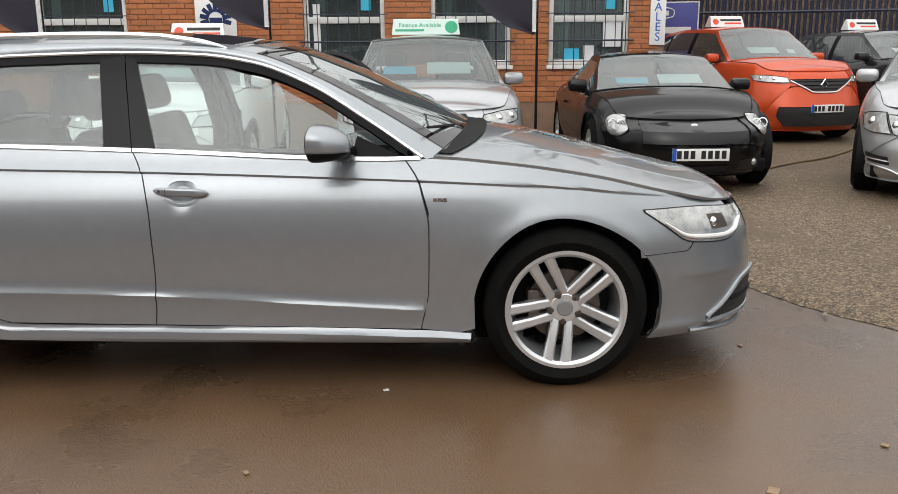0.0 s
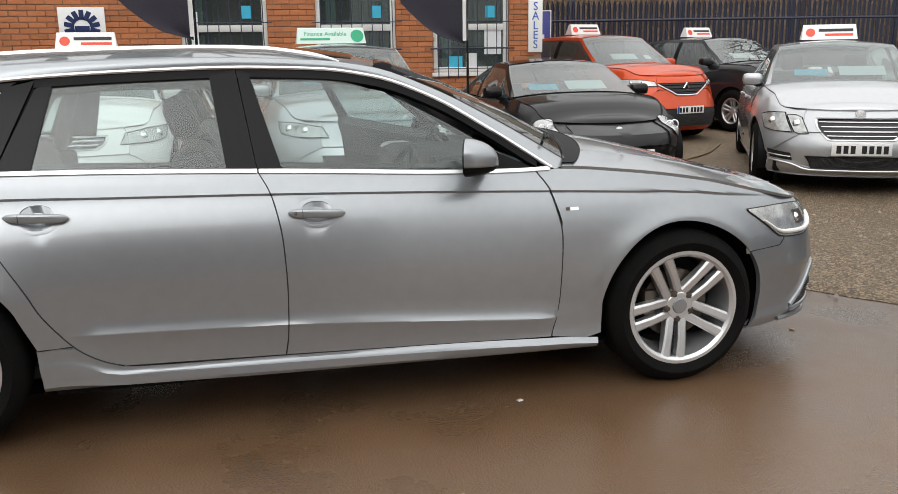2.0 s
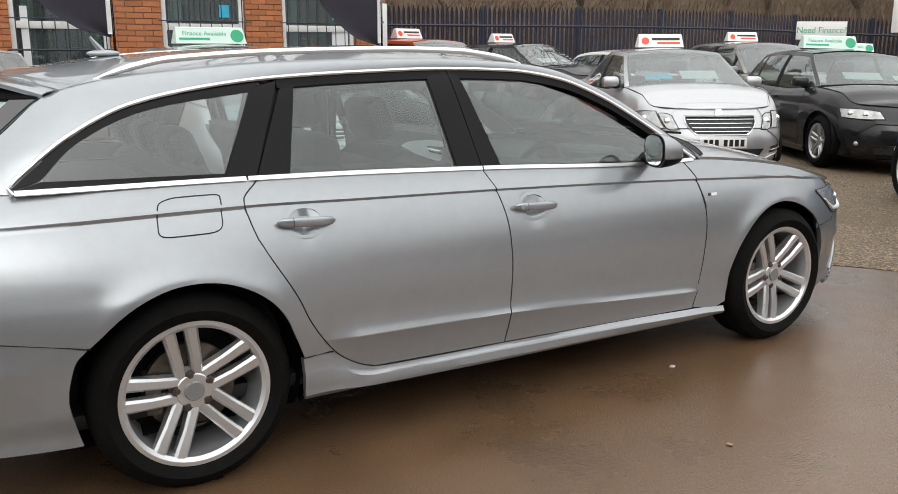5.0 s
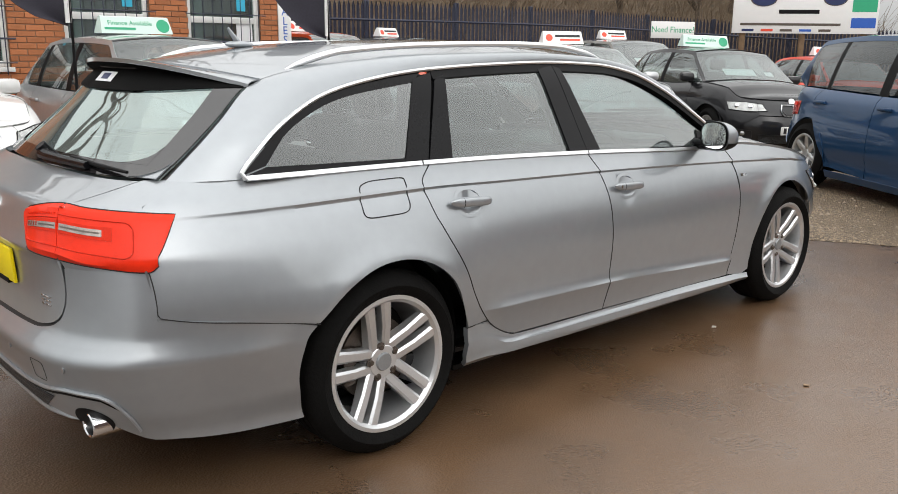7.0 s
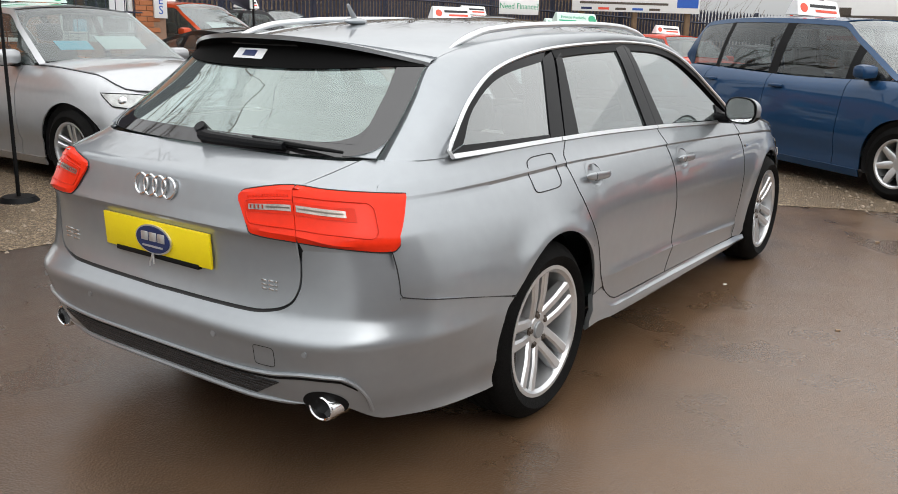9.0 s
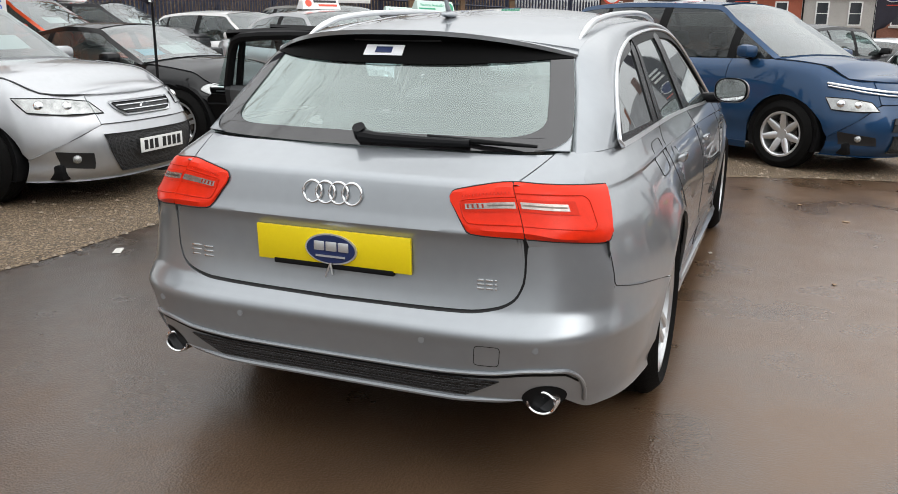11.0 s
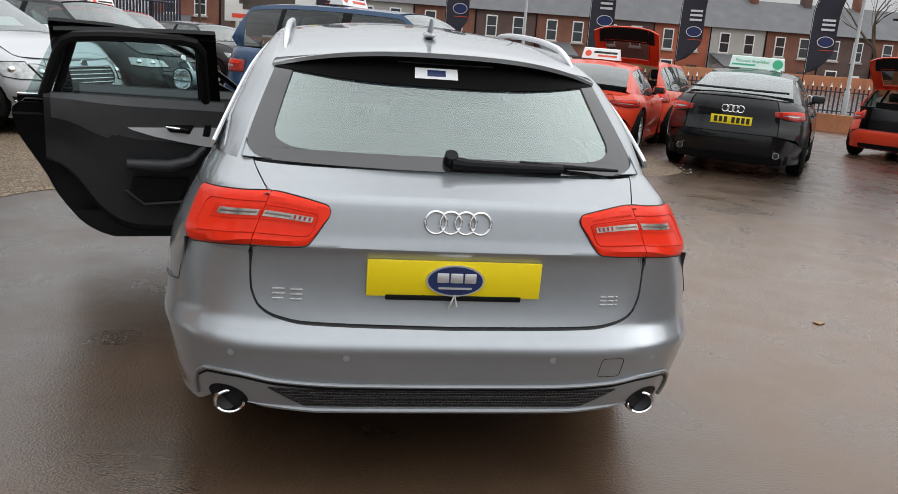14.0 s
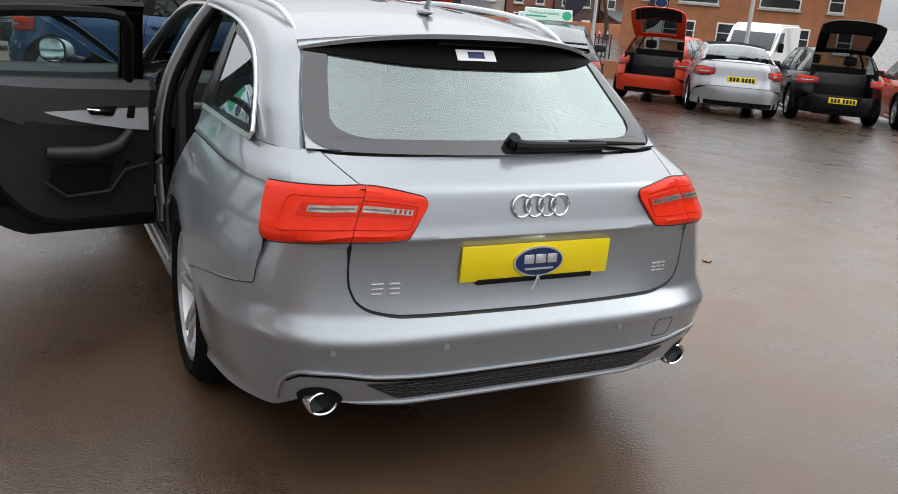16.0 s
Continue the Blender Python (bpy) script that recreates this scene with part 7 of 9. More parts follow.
    # fuel flap line and side badge on one side only
    if not mir:
        loop = []
        for q in range(40):
            a = 2 * math.pi * q / 40
            ca, sa = math.cos(a), math.sin(a)
            loop.append((-1.431 + 0.104 * math.copysign(abs(ca) ** 0.35, ca) + 0.006 * sa, 0.916 + 0.058 * math.copysign(abs(sa) ** 0.35, sa)))
        bm = bmesh.new()
        tube(bm, [tuple(p) for p in EB.at(SX(loop), 0.0008)], 0.0022, 5, True)
        part("fuel_flap_gap", bm, M_INK, car)
        for x0, x1, mt in ((0.925, 0.942, M_STEEL), (0.944, 0.985, M_CHROME)):
            gg = np.array([[(float(EB.sx(x)), z) for x in np.linspace(x0, x1, 4)] for z in (0.783, 0.796)])
            sheet("side_badge", EB.at(gg, 0.003), mt, car, "", 0.003)


def both(gr):
    """A grid on the right-hand skin from the middle outwards, joined with its mirror image."""
    left = gr[:, :0:-1] * np.array([1, -1, 1])
    return np.concatenate([left, gr], 1)


# bonnet
ss = np.concatenate([np.linspace(float(EB.sx(0.93)), float(EB.sx(2.15)), 34), np.linspace(float(EB.sx(2.2)), EB.end - 0.02, 14)])
st = []
for k, s in enumerate(ss):
    p = EB.at(np.array([s, float(EB.zb(s))]))
    f = k / (len(ss) - 1)
    st.append((p[0], -p[1] - 0.002, p[2] + 0.001, (0.088 - 0.035 * f) * min(1, -p[1] / 0.6), 0.16 * (1 - min(1, f * 2.2)) ** 1.5))
bg = loft(st, 33, power=2.3)
sheet("bonnet", bg, M_GREY, car)
sc_ = []
for v in np.linspace(0, 1, 6):
    row = []
    for j in range(1, 32):
        r = v * (1.0 + 3.4 * (1 - abs(j / 16 - 1) ** 4))
        row.append(bg[int(r), j] * (1 - r % 1) + bg[int(r) + 1, j] * (r % 1) + np.array([0, 0, 0.004]))
    sc_.append(row)
sheet("scuttle", np.array(sc_), M_TRIM, car, "black scuttle below the windscreen", 0.003)
for y in (-1, 1):
    bm = bmesh.new()
    pts = []
    for k in range(4, 38, 3):
        q = 0.70 - 0.10 * k / 38
        x, yy, z, cr, bw = st[k]
        pts.append((x + bw * (1 - q**2.3), y * yy * q, z + cr * (1 - q**2.3) - 0.004))
    tube(bm, pts, 0.008, 6)
    part("bonnet_crease", bm, M_GREY, car)
# scuttle and wipers under the windscreen
sc = [(1.02, 0.66, 0.955, 0.045, 0.20), (0.94, 0.67, 0.965, 0.045, 0.20)]
sheet("scuttle", loft(sc, 15), M_TRIM, car, "black plastic scuttle under the windscreen")
for y in (0.45, -0.15):
    bm = bmesh.new()
    tube(bm, [(1.08, y, 1.02), (0.98, y - 0.30, 1.045), (0.90, y - 0.55, 1.06)], [0.012, 0.008, 0.006], 6)
    part("wiper", bm, M_TRIM, car)


def st_of(x0, x1, n, crown, bow):
    """Stations across the car along the edge of roof and screens."""
    i = np.linspace(0, 1, n)
    xs = np.linspace(x0, x1, n)
    e = EG[::-1]
    return [(x, float(np.interp(x, e[:, 0], e[:, 1])), float(np.interp(x, e[:, 0], e[:, 2])), crown(k), bow(k)) for x, k in zip(xs, i)]


sheet("windscreen", loft(st_of(0.985, 0.20, 26, lambda k: 0.020 + 0.012 * k, lambda k: 0.20 - 0.13 * k), 27), M_GLASS, car, "raked windscreen", 0.004)
ws_ = loft(st_of(0.985, 0.20, 26, lambda k: 0.020 + 0.012 * k, lambda k: 0.20 - 0.13 * k), 55)
for sl in ((slice(0, 26), slice(0, 4)), (slice(0, 26), slice(51, 55)), (slice(0, 4), slice(3, 52)), (slice(23, 26), slice(3, 52))):
    sheet("screen_edge", ws_[sl] + np.array([0.0015, 0, 0.0025]), M_FRIT, car, "", 0.002)
sheet("roof", loft(st_of(0.195, -1.745, 46, lambda k: 0.032 + 0.013 * math.sin(math.pi * min(1, k * 1.1)) + 0.006 * k, lambda k: 0.07 * (1 - min(1, k * 3)) - 0.16 * max(0, k - 0.6) / 0.4), 27), M_GREY, car)
sheet("roof_glass", loft([(x, y - 0.06, z + 0.006, c * 1.0, b) for x, y, z, c, b in st_of(0.12, -0.95, 24, lambda k: 0.036 + 0.010 * math.sin(math.pi * min(1, k)), lambda k: 0.05 * (1 - k))], 21), M_ROOFGLASS, car, "dark panoramic roof glass", 0.004)
# tailgate: metal below, glass above, spoiler over it
gap = Curve1([(0.0, 0.585), (float(EB.sy(0.42)), 0.592), (float(EB.sy(0.50)), 0.606), (float(EB.sy(0.548)), 0.632), (float(EB.sy(0.572)), 0.68), (float(EB.sy(0.598)), 0.82), (float(EB.sy(0.612)), 0.95)])
smax = float(EB.sy(0.601))
cs = np.concatenate([np.linspace(0, float(EB.sy(0.48)), 22), np.linspace(float(EB.sy(0.49)), smax, 16)])
gtail = []
for k in np.concatenate([np.linspace(0, 0.48, 12), [0.505, 0.525, 0.54, 0.56], np.linspace(0.60, 0.85, 9), np.linspace(0.87, 1, 10)]):
    row = [(s, (lambda b: b + (1.019 - b) * k)(float(gap(s)) + 0.003)) for s in cs]
    gtail.append([(s * (1 + (s_glass / s0g - 1) * min(1, max(0, (z - 0.955) / 0.067)) * min(1, s / smax) ** 2), z) for s, z in row])
tailgate = sheet("tailgate", both(EB.at(np.array(gtail))), M_GREY, car, thick=0.02, flip=False)
tg = [(x, y, z, c, b) for x, y, z, c, b in st_of(-1.80, -2.150, 24, lambda k: 0.050 - 0.050 * k, lambda k: -0.17 + 0.045 * k)]
rg = loft([(x, y - 0.006, z - 0.002, c, b) for x, y, z, c, b in tg], 35, power=2.6)
pane_r = sheet("rear_window", rg, M_GLASS_R, tailgate, "raked rear window with a black edge", 0.004, flip=False)
nr, nc = rg.shape[:2]
rim_out = rg + np.array([-0.0035, 0, 0.003])
for sl in ((slice(20, nr), slice(0, nc)), (slice(0, 21), slice(0, 3)), (slice(0, 21), slice(nc - 3, nc))):
    sheet("glass_edge", rim_out[sl], M_FRIT, pane_r, "", 0.002)
def on_grid(r, c):
    """A place on the window between its grid rows and columns."""
    i, j = int(min(r, nr - 1.001)), int(min(c, nc - 1.001))
    a, b = r - i, c - j
    return (rim_out[i, j] * (1 - b) + rim_out[i, j + 1] * b) * (1 - a) + (rim_out[i + 1, j] * (1 - b) + rim_out[i + 1, j + 1] * b) * a
for sgn in (1, -1):
    g = []
    for v in np.linspace(0, 1, 5):
        row = []
        for u in np.linspace(0, 1, 12):
            c_ = 2 + u * 3.2
            row.append(on_grid(20 - v * 4.4 * (1 - math.sqrt(max(0, 1 - (1 - u) ** 2))), c_ if sgn > 0 else nc - 1 - c_))
        g.append(row)
    sheet("glass_edge", np.array(g) + np.array([-0.0006, 0, 0.0005]), M_FRIT, pane_r, "", 0.001, flip=sgn > 0)
    g = []
    for a in np.linspace(0.02, math.pi / 2 - 0.02, 15):
        ra_, ca_ = nr - 1 - 4.6 + 4.6 * math.sin(a), 2.6 - 2.6 * math.cos(a)
        rb_, cb_ = (nr - 1 - 4.6 + 4.6 * math.tan(a), 0) if a < math.pi / 4 else (nr - 1, 2.6 - 2.6 / math.tan(a))
        g.append([on_grid(ra_ + (rb_ - ra_) * k, (ca_ + (cb_ - ca_) * k) if sgn > 0 else nc - 1 - (ca_ + (cb_ - ca_) * k)) for k in np.linspace(0, 1.0, 5)])
    sheet("glass_corner", np.array(g) + np.array([-0.0015, 0, 0.0012]), M_GREY, tailgate, "", 0.004, flip=sgn < 0)
# matt black crescent painted in place of the spoiler's dark reflection in the glass
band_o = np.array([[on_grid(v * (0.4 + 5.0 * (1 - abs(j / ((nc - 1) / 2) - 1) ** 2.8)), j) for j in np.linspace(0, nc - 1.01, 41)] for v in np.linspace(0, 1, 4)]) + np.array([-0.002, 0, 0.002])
sheet("spoiler_reflection_band", band_o, M_VELVET, pane_r, "matt black band painted as a reflection of the spoiler", 0.003)
# spoiler
q = np.linspace(-1, 1, 41)
def sp(row, power=2.6):
    x0, y0, z0, cr, bw = row
    f = 1 - np.abs(q) ** power
    return np.stack([x0 + bw * f, y0 * q, z0 + cr * f], 1)
top0 = sp((-1.742, 0.569, 1.310, 0.0505, -0.16), 2.0)
mid0 = sp((-1.762, 0.571, 1.306, 0.058, -0.20), 2.3)
edge0 = sp((-1.790, 0.575, 1.297, 0.076, -0.235))
edge1 = sp((-1.790, 0.575, 1.285, 0.074, -0.232))
und0 = sp((-1.815, 0.560, 1.270, 0.045, -0.165))
sheet("roof_spoiler", np.array([top0, mid0, (mid0 + edge0) / 2 + np.array([0, 0, 0.002]), edge0, edge1]), M_GREY, tailgate, "roof-edge spoiler", 0.004, flip=True)
sheet("spoiler_underside", np.array([edge1, (edge1 + und0) / 2 + np.array([0.02, 0, 0.0]), und0 + np.array([0, 0, 0.01])]), M_VELVET, tailgate, "", 0.003, flip=True)
box("brake_light", (-1.985, -0.16, 1.335), (-1.965, 0.16, 1.345), M_INK, tailgate, 0.003)
# sticker in the rear window
for nm, r0_, r1_, c0_, c1_, lift_, mt in (("window_sticker", 1.6, 3.9, 15.9, 20.1, 0.004, M_PAPER), ("sticker_print", 2.1, 3.4, 17.1, 18.9, 0.005, M_NAVY)):
    sheet(nm, np.array([[on_grid(r, c) for c in np.linspace(c0_, c1_, 5)] for r in np.linspace(r0_, r1_, 3)]) + np.array([-lift_, 0, lift_]), mt, pane_r, "", 0.001)
# wiper on the glass
bm = bmesh.new()
tube(bm, [Vector((-2.262, 0.0, 1.052)), Vector((-2.266, -0.05, 1.048)), Vector((-2.262, -0.20, 1.046)), Vector((-2.250, -0.36, 1.046))], [0.024, 0.019, 0.016, 0.012], 10)
rw = part("rear_wiper", bm, M_GLOSSBLACK, tailgate, "black rear wiper on the window")
bm = bmesh.new()
tube(bm, [Vector((-2.245, -0.22, 1.058)), Vector((-2.235, -0.40, 1.050)), Vector((-2.205, -0.56, 1.042))], [0.008, 0.008, 0.005], 8)
part("wiper_blade", bm, M_TRIM, rw)
bm = bmesh.new()
bmesh.ops.create_cone(bm, cap_ends=True, segments=18, radius1=0.026, radius2=0.020, depth=0.05, matrix=pose(-2.255, 0.005, 1.060, 0, -40, 0))
part("wiper_hub", bm, M_GLOSSBLACK, rw)
# rear bumper
topb = Curve1([(0.0, 0.578), (float(EB.sy(0.42)), 0.585), (float(EB.sy(0.50)), 0.599), (float(EB.sy(0.552)), 0.628), (float(EB.sy(0.578)), 0.68), (float(EB.sy(0.603)), 0.785), (float(EB.sy(0.62)), 0.797), (s1 - 0.0015, 0.79), (s1 + 0.0015, 0.652), (s1 + 0.03, 0.6455), (float(EB.sx(-2.0)), 0.601), (float(EB.sx(-1.78)), 0.553)])
cb = np.concatenate([np.linspace(0, float(EB.sy(0.48)), 24), np.linspace(float(EB.sy(0.49)), float(EB.sy(0.62)), 16), np.linspace(float(EB.sy(0.63)), s1 - 0.012, 10), [s1 - 0.006, s1 - 0.0015, s1 + 0.0015, s1 + 0.006, s1 + 0.014], np.linspace(s1 + 0.03, float(EB.sx(-1.80)), 18)])
gb = []
lowb = Curve1([(0.0, 0.292), (float(EB.sy(0.40)), 0.294), (float(EB.sy(0.56)), 0.306), (float(EB.sy(0.60)), 0.318), (float(EB.sy(0.70)), 0.318), (float(EB.sy(0.745)), 0.285), (float(EB.sy(0.775)), 0.262), (float(EB.sx(-2.2)), 0.256), (float(EB.sx(-1.8)), 0.240)])
i_s = int(np.argmax(cb >= s1 + 0.029))
for k in np.concatenate([np.linspace(0, 0.45, 11), np.linspace(0.48, 0.75, 14), np.linspace(0.78, 1.0, 8)]):
    row = []
    for i, s in enumerate(cb):
        zl0 = float(lowb(s))
        tz = float(topb(s))
        zm = min(0.635, tz - 0.012)
        z = zl0 + (zm - zl0) * k / 0.75 if k <= 0.75 else zm + (tz - zm) * (k - 0.75) / 0.25
        if i >= i_s:
            xe = RA - math.sqrt(max(1e-4, AR**2 - (z - TR) ** 2)) if z > TR else RA - AR
            f = (i - i_s) / (len(cb) - 1 - i_s)
            se = cb[i_s] + (float(EB.sx(xe)) - cb[i_s]) * f
            zl1 = zl0 * (1 - f) + 0.238 * f
            tz = float(topb(cb[i_s] + (cb[-1] - cb[i_s]) * f))
            zm = min(0.635, tz - 0.012)
            z = zl1 + (zm - zl1) * k / 0.75 if k <= 0.75 else zm + (tz - zm) * (k - 0.75) / 0.25
            s = se
        row.append((s, z))
    gb.append(row)
bumper = sheet("rear_bumper", both(EB.at(np.array(gb))), M_GREY, car, thick=0.02)
for mir in (False, True):
    # tailpipe in its surround
    y = 0.655 if mir else -0.655
    th = np.linspace(0, 2 * math.pi, 33)[:-1]
    bm = bmesh.new()
    prof = ((-2.30, 0.037, 0.029), (-2.407, 0.037, 0.029), (-2.415, 0.039, 0.031), (-2.418, 0.043, 0.035), (-2.415, 0.047, 0.039), (-2.407, 0.049, 0.041), (-2.32, 0.049, 0.041))
    rings = [[bm.verts.new((x, y + ry * math.cos(a), 0.315 + rz * math.sin(a))) for a in th] for x, ry, rz in prof]
    for a, b in zip(rings, rings[1:]):
        for k in range(32):
            bm.faces.new((a[k], a[(k + 1) % 32], b[(k + 1) % 32], b[k]))
    part("tailpipe", bm, M_CHROME, car, "oval chrome tailpipe")
    bm = bmesh.new()
    ring = [bm.verts.new((-2.390, y + 0.040 * math.cos(a), 0.315 + 0.032 * math.sin(a))) for a in th]
    bm.faces.new(ring)
    part("pipe_inside", bm, M_INK, car)
    g = []
    for k in (1.0, 1.35):
        g.append([(float(EB.sy(0.655 + k * 0.060 * math.cos(a))), 0.336 + k * 0.050 * math.sin(a)) for a in np.linspace(-0.35, math.pi + 0.25, 24)])
    disc = np.array([[(float(EB.sy(0.655 + k * 0.060 * math.cos(a))), 0.328 + k * 0.046 * math.sin(a)) for a in np.linspace(0, 2 * math.pi, 33)] for k in (0.02, 0.5, 1.0)])
    sheet("pipe_recess", EB.at(disc, 0.0008), M_TRIM, bumper, "", 0, mirror=mir)
    # ridge that runs over the insert and bends down outside the pipe
    rp = [(0.0, 0.402), (0.3, 0.404), (0.5, 0.414), (0.62, 0.430), (0.70, 0.426), (0.738, 0.395), (0.755, 0.34), (0.76, 0.30)]
    pts = EB.at(np.array([(float(EB.sy(a)), b) for a, b in along(rp, 50)]), 0.004)
    bm = bmesh.new()
    tube(bm, [(p[0], -p[1] if mir else p[1], p[2]) for p in pts], 0.0065, 8)
    part("bumper_ridge", bm, M_GREY, bumper)
    # flat dark strip on the skin, painted as the shadow under the ridge
    gg = np.array([[(float(EB.sy(a)), b - d) for a, b in along(rp[:6], 36)] for d in (0.011, 0.019)])
    sheet("ridge_shadow_strip", EB.at(gg, 0.002), M_TRIM, bumper, "", 0, mirror=mir)
    # parking sensor
    for yy in (0.30, 0.62):
        bm = bmesh.new()
        p = EB.at(np.array([float(EB.sy(yy)), 0.50]), 0.001)
        bmesh.ops.create_cone(bm, cap_ends=True, segments=18, radius1=0.010, radius2=0.009, depth=0.004, matrix=pose(p[0], -p[1] if mir else p[1], p[2], 0, 90, 0))
        part("parking_sensor", bm, M_GREY, bumper)
# mesh insert
gi = np.array([[(s, 0.322 + (0.386 - 0.322) * k) for s in np.linspace(0, float(EB.sy(0.43 + 0.10 * k)), 26)] for k in np.linspace(0, 1, 5)])
sheet("mesh_insert", both(EB.at(gi, 0.004)), M_MESH, bumper, "black honeycomb insert", 0.004)
bm = bmesh.new()
lip = both(EB.at(np.array([[(float(EB.sy(v)), 0.304 + 0.012 * max(0, (v - 0.40) / 0.17)) for v in np.linspace(0, 0.60, 30)]]), 0.0))[0]
tube(bm, [tuple(p) for p in lip], [0.002 + 0.008 * min(1, q / 8, (len(lip) - 1 - q) / 8) for q in range(len(lip))], 8)
part("bumper_lip", bm, M_GREY, bumper)
# towing-eye cover outline
lp2 = []
for k in range(28):
    a = 2 * math.pi * k / 28
    lp2.append((float(EB.sy(0.49)) + 0.036 * math.copysign(abs(math.cos(a)) ** 0.3, math.cos(a)), 0.470 + 0.033 * math.copysign(abs(math.sin(a)) ** 0.3, math.sin(a))))
bm = bmesh.new()
tube(bm, [tuple(p) for p in EB.at(np.array(lp2), 0.0002)], 0.0010, 5, True)
part("tow_cover_gap", bm, M_TRIM, bumper)
# seal behind the tailgate gap
cg = np.array([(s, float(gap(s))) for s in np.linspace(0.0, float(EB.sy(0.611)), 50)])
for mir in (False, True):
    strip("tailgate_seal", EB, cg + np.array([[0, -0.003]]), 0.035, M_INK, car, -0.012, mir, 60)
    strip("tailgate_seal", EB, [(float(EB.sy(0.603)), 0.80), (float(EB.sy(0.603)), 1.02)], 0.03, M_INK, car, -0.012, mir, 20)
# badges: four linked rings, letters as plain bars
for k in range(4):
    bm = bmesh.new()
    y = -0.066 + k * 0.0445
    p = EB.at(np.array([max(1e-4, float(EB.sy(abs(y)))), 0.906]), 0.008)
    pts = [(p[0] + 0.0038 * math.sin(a), y + 0.0312 * math.cos(a), 0.904 + 0.0322 * math.sin(a)) for a in np.linspace(0, 2 * math.pi, 41)[:-1]]
    tube(bm, pts, 0.0042, 8, True)
    part("ring_badge", bm, M_CHROME, tailgate)
for y0, bars in ((0.49, ((-0.044, -0.006), (0.008, 0.044))), (-0.495, ((-0.033, -0.012), (-0.008, 0.014), (0.018, 0.026)))):
    for a, b in bars:
        yy = y0 - (a + b) / 2
        p = EB.at(np.array([float(EB.sy(abs(yy))), 0.672]), 0.002)
        hb = 0.015 if y0 > 0 else 0.0125
        for zz_ in (-hb, 0.0, hb):
            box("badge_bar", (-0.004, -(b - a) / 2, zz_ - 0.003), (0.0, (b - a) / 2, zz_ + 0.003), M_CHROME, tailgate, 0.0012, m=pose(p[0], yy, 0.672))
# yellow dealer plate with an oval badge
dp = box("number_plate", (-0.010, -0.262, -0.056), (0.0, 0.262, 0.056), M_YELLOW, tailgate, 0.002, "plain yellow plate with a navy oval dealer badge", m=pose(-2.462, 0.0, 0.735, 0, -3, 0))
bm = bmesh.new()
bmesh.ops.create_cone(bm, cap_ends=True, segments=40, radius1=1, radius2=1, depth=0.006, matrix=pose(-2.476, 0.0, 0.733, 0, 87, 0) @ Matrix.Diagonal((0.049, 0.088, 1, 1)))
part("oval_rim", bm, M_SATIN, dp)
bm = bmesh.new()
bmesh.ops.create_cone(bm, cap_ends=True, segments=40, radius1=1, radius2=1, depth=0.006, matrix=pose(-2.478, 0.0, 0.733, 0, 87, 0) @ Matrix.Diagonal((0.044, 0.082, 1, 1)))
part("oval_badge", bm, M_NAVY, dp)
for a, b in ((-0.055, -0.020), (-0.015, 0.022), (0.027, 0.062)):
    box("badge_bar", (-2.4835, -b, 0.728), (-2.481, -a, 0.757), M_SATIN, dp, 0.002)
box("badge_bar", (-2.4835, -0.05, 0.708), (-2.481, 0.05, 0.714), M_SATIN, dp)
box("plate_holder", (-2.472, -0.205, 0.668), (-2.455, 0.205, 0.684), M_TRIM, tailgate, 0.002)
bm = bmesh.new()
tube(bm, [(-2.482, 0.0, 0.69), (-2.485, 0.012, 0.66), (-2.482, 0.018, 0.645)], 0.003, 6)
tube(bm, [(-2.482, 0.0, 0.69), (-2.485, -0.008, 0.655)], 0.003, 6)
part("cable_tie", bm, M_SATIN, dp)
# front bumper with side intake and splitter
fl = np.concatenate([np.linspace(0, 0.6, 14), np.linspace(0.62, EB.end - float(EB.sx(1.80)), 30)])
tf = Curve1([(float(EB.sx(1.74)), 0.550), (float(EB.sx(1.80)), 0.551), (float(EB.sx(1.95)), 0.553), (5.15, 0.598), (5.31, 0.600), (5.44, 0.630), (float(EB.syf(0.50)), 0.668), (float(EB.syf(0.47)), 0.680), (EB.end, 0.684)])
sB = float(EB.sx(1.95))
gfr = []
for k in np.linspace(0, 1, 44):
    row = []
    for d in fl:
        s = EB.end - d
        z = 0.186 + (float(tf(s)) + 0.014 - 0.186) * k
        if s < sB:
            f = (sB - s) / (sB - float(EB.sx(1.80)))
            xe = FA + (math.sqrt(max(1e-4, AR**2 - (z - TR) ** 2)) if z > TR else AR)
            s = sB + (float(EB.sx(xe)) - sB) * f
        row.append((s, z))
    gfr.append(row)
gfr = np.array(gfr)
zc_ = gfr[..., 1] - 0.455
f_in = np.where(zc_ > 0, 0.010 * np.exp(-zc_ / 0.05), 0.010 * np.exp(zc_ / 0.014)) * np.clip((gfr[..., 0] - 5.05) / 0.10, 0, 1) * np.clip((5.50 - gfr[..., 0]) / 0.1, 0, 1)
f_in[-1:] = -0.0025
fb = EB.at(gfr, f_in)
fbump = sheet("front_bumper", both(fb), M_GREY, car, thick=0.02, flip=True)
gg = np.array([[(EB.end - d, 0.48 + (0.695 - 0.48) * k) for d in np.linspace(0, 0.36, 14)] for k in np.linspace(0, 1, 5)])
sheet("grille", both(EB.at(gg, 0.008)), M_MESH, fbump, "", 0.01, flip=True)
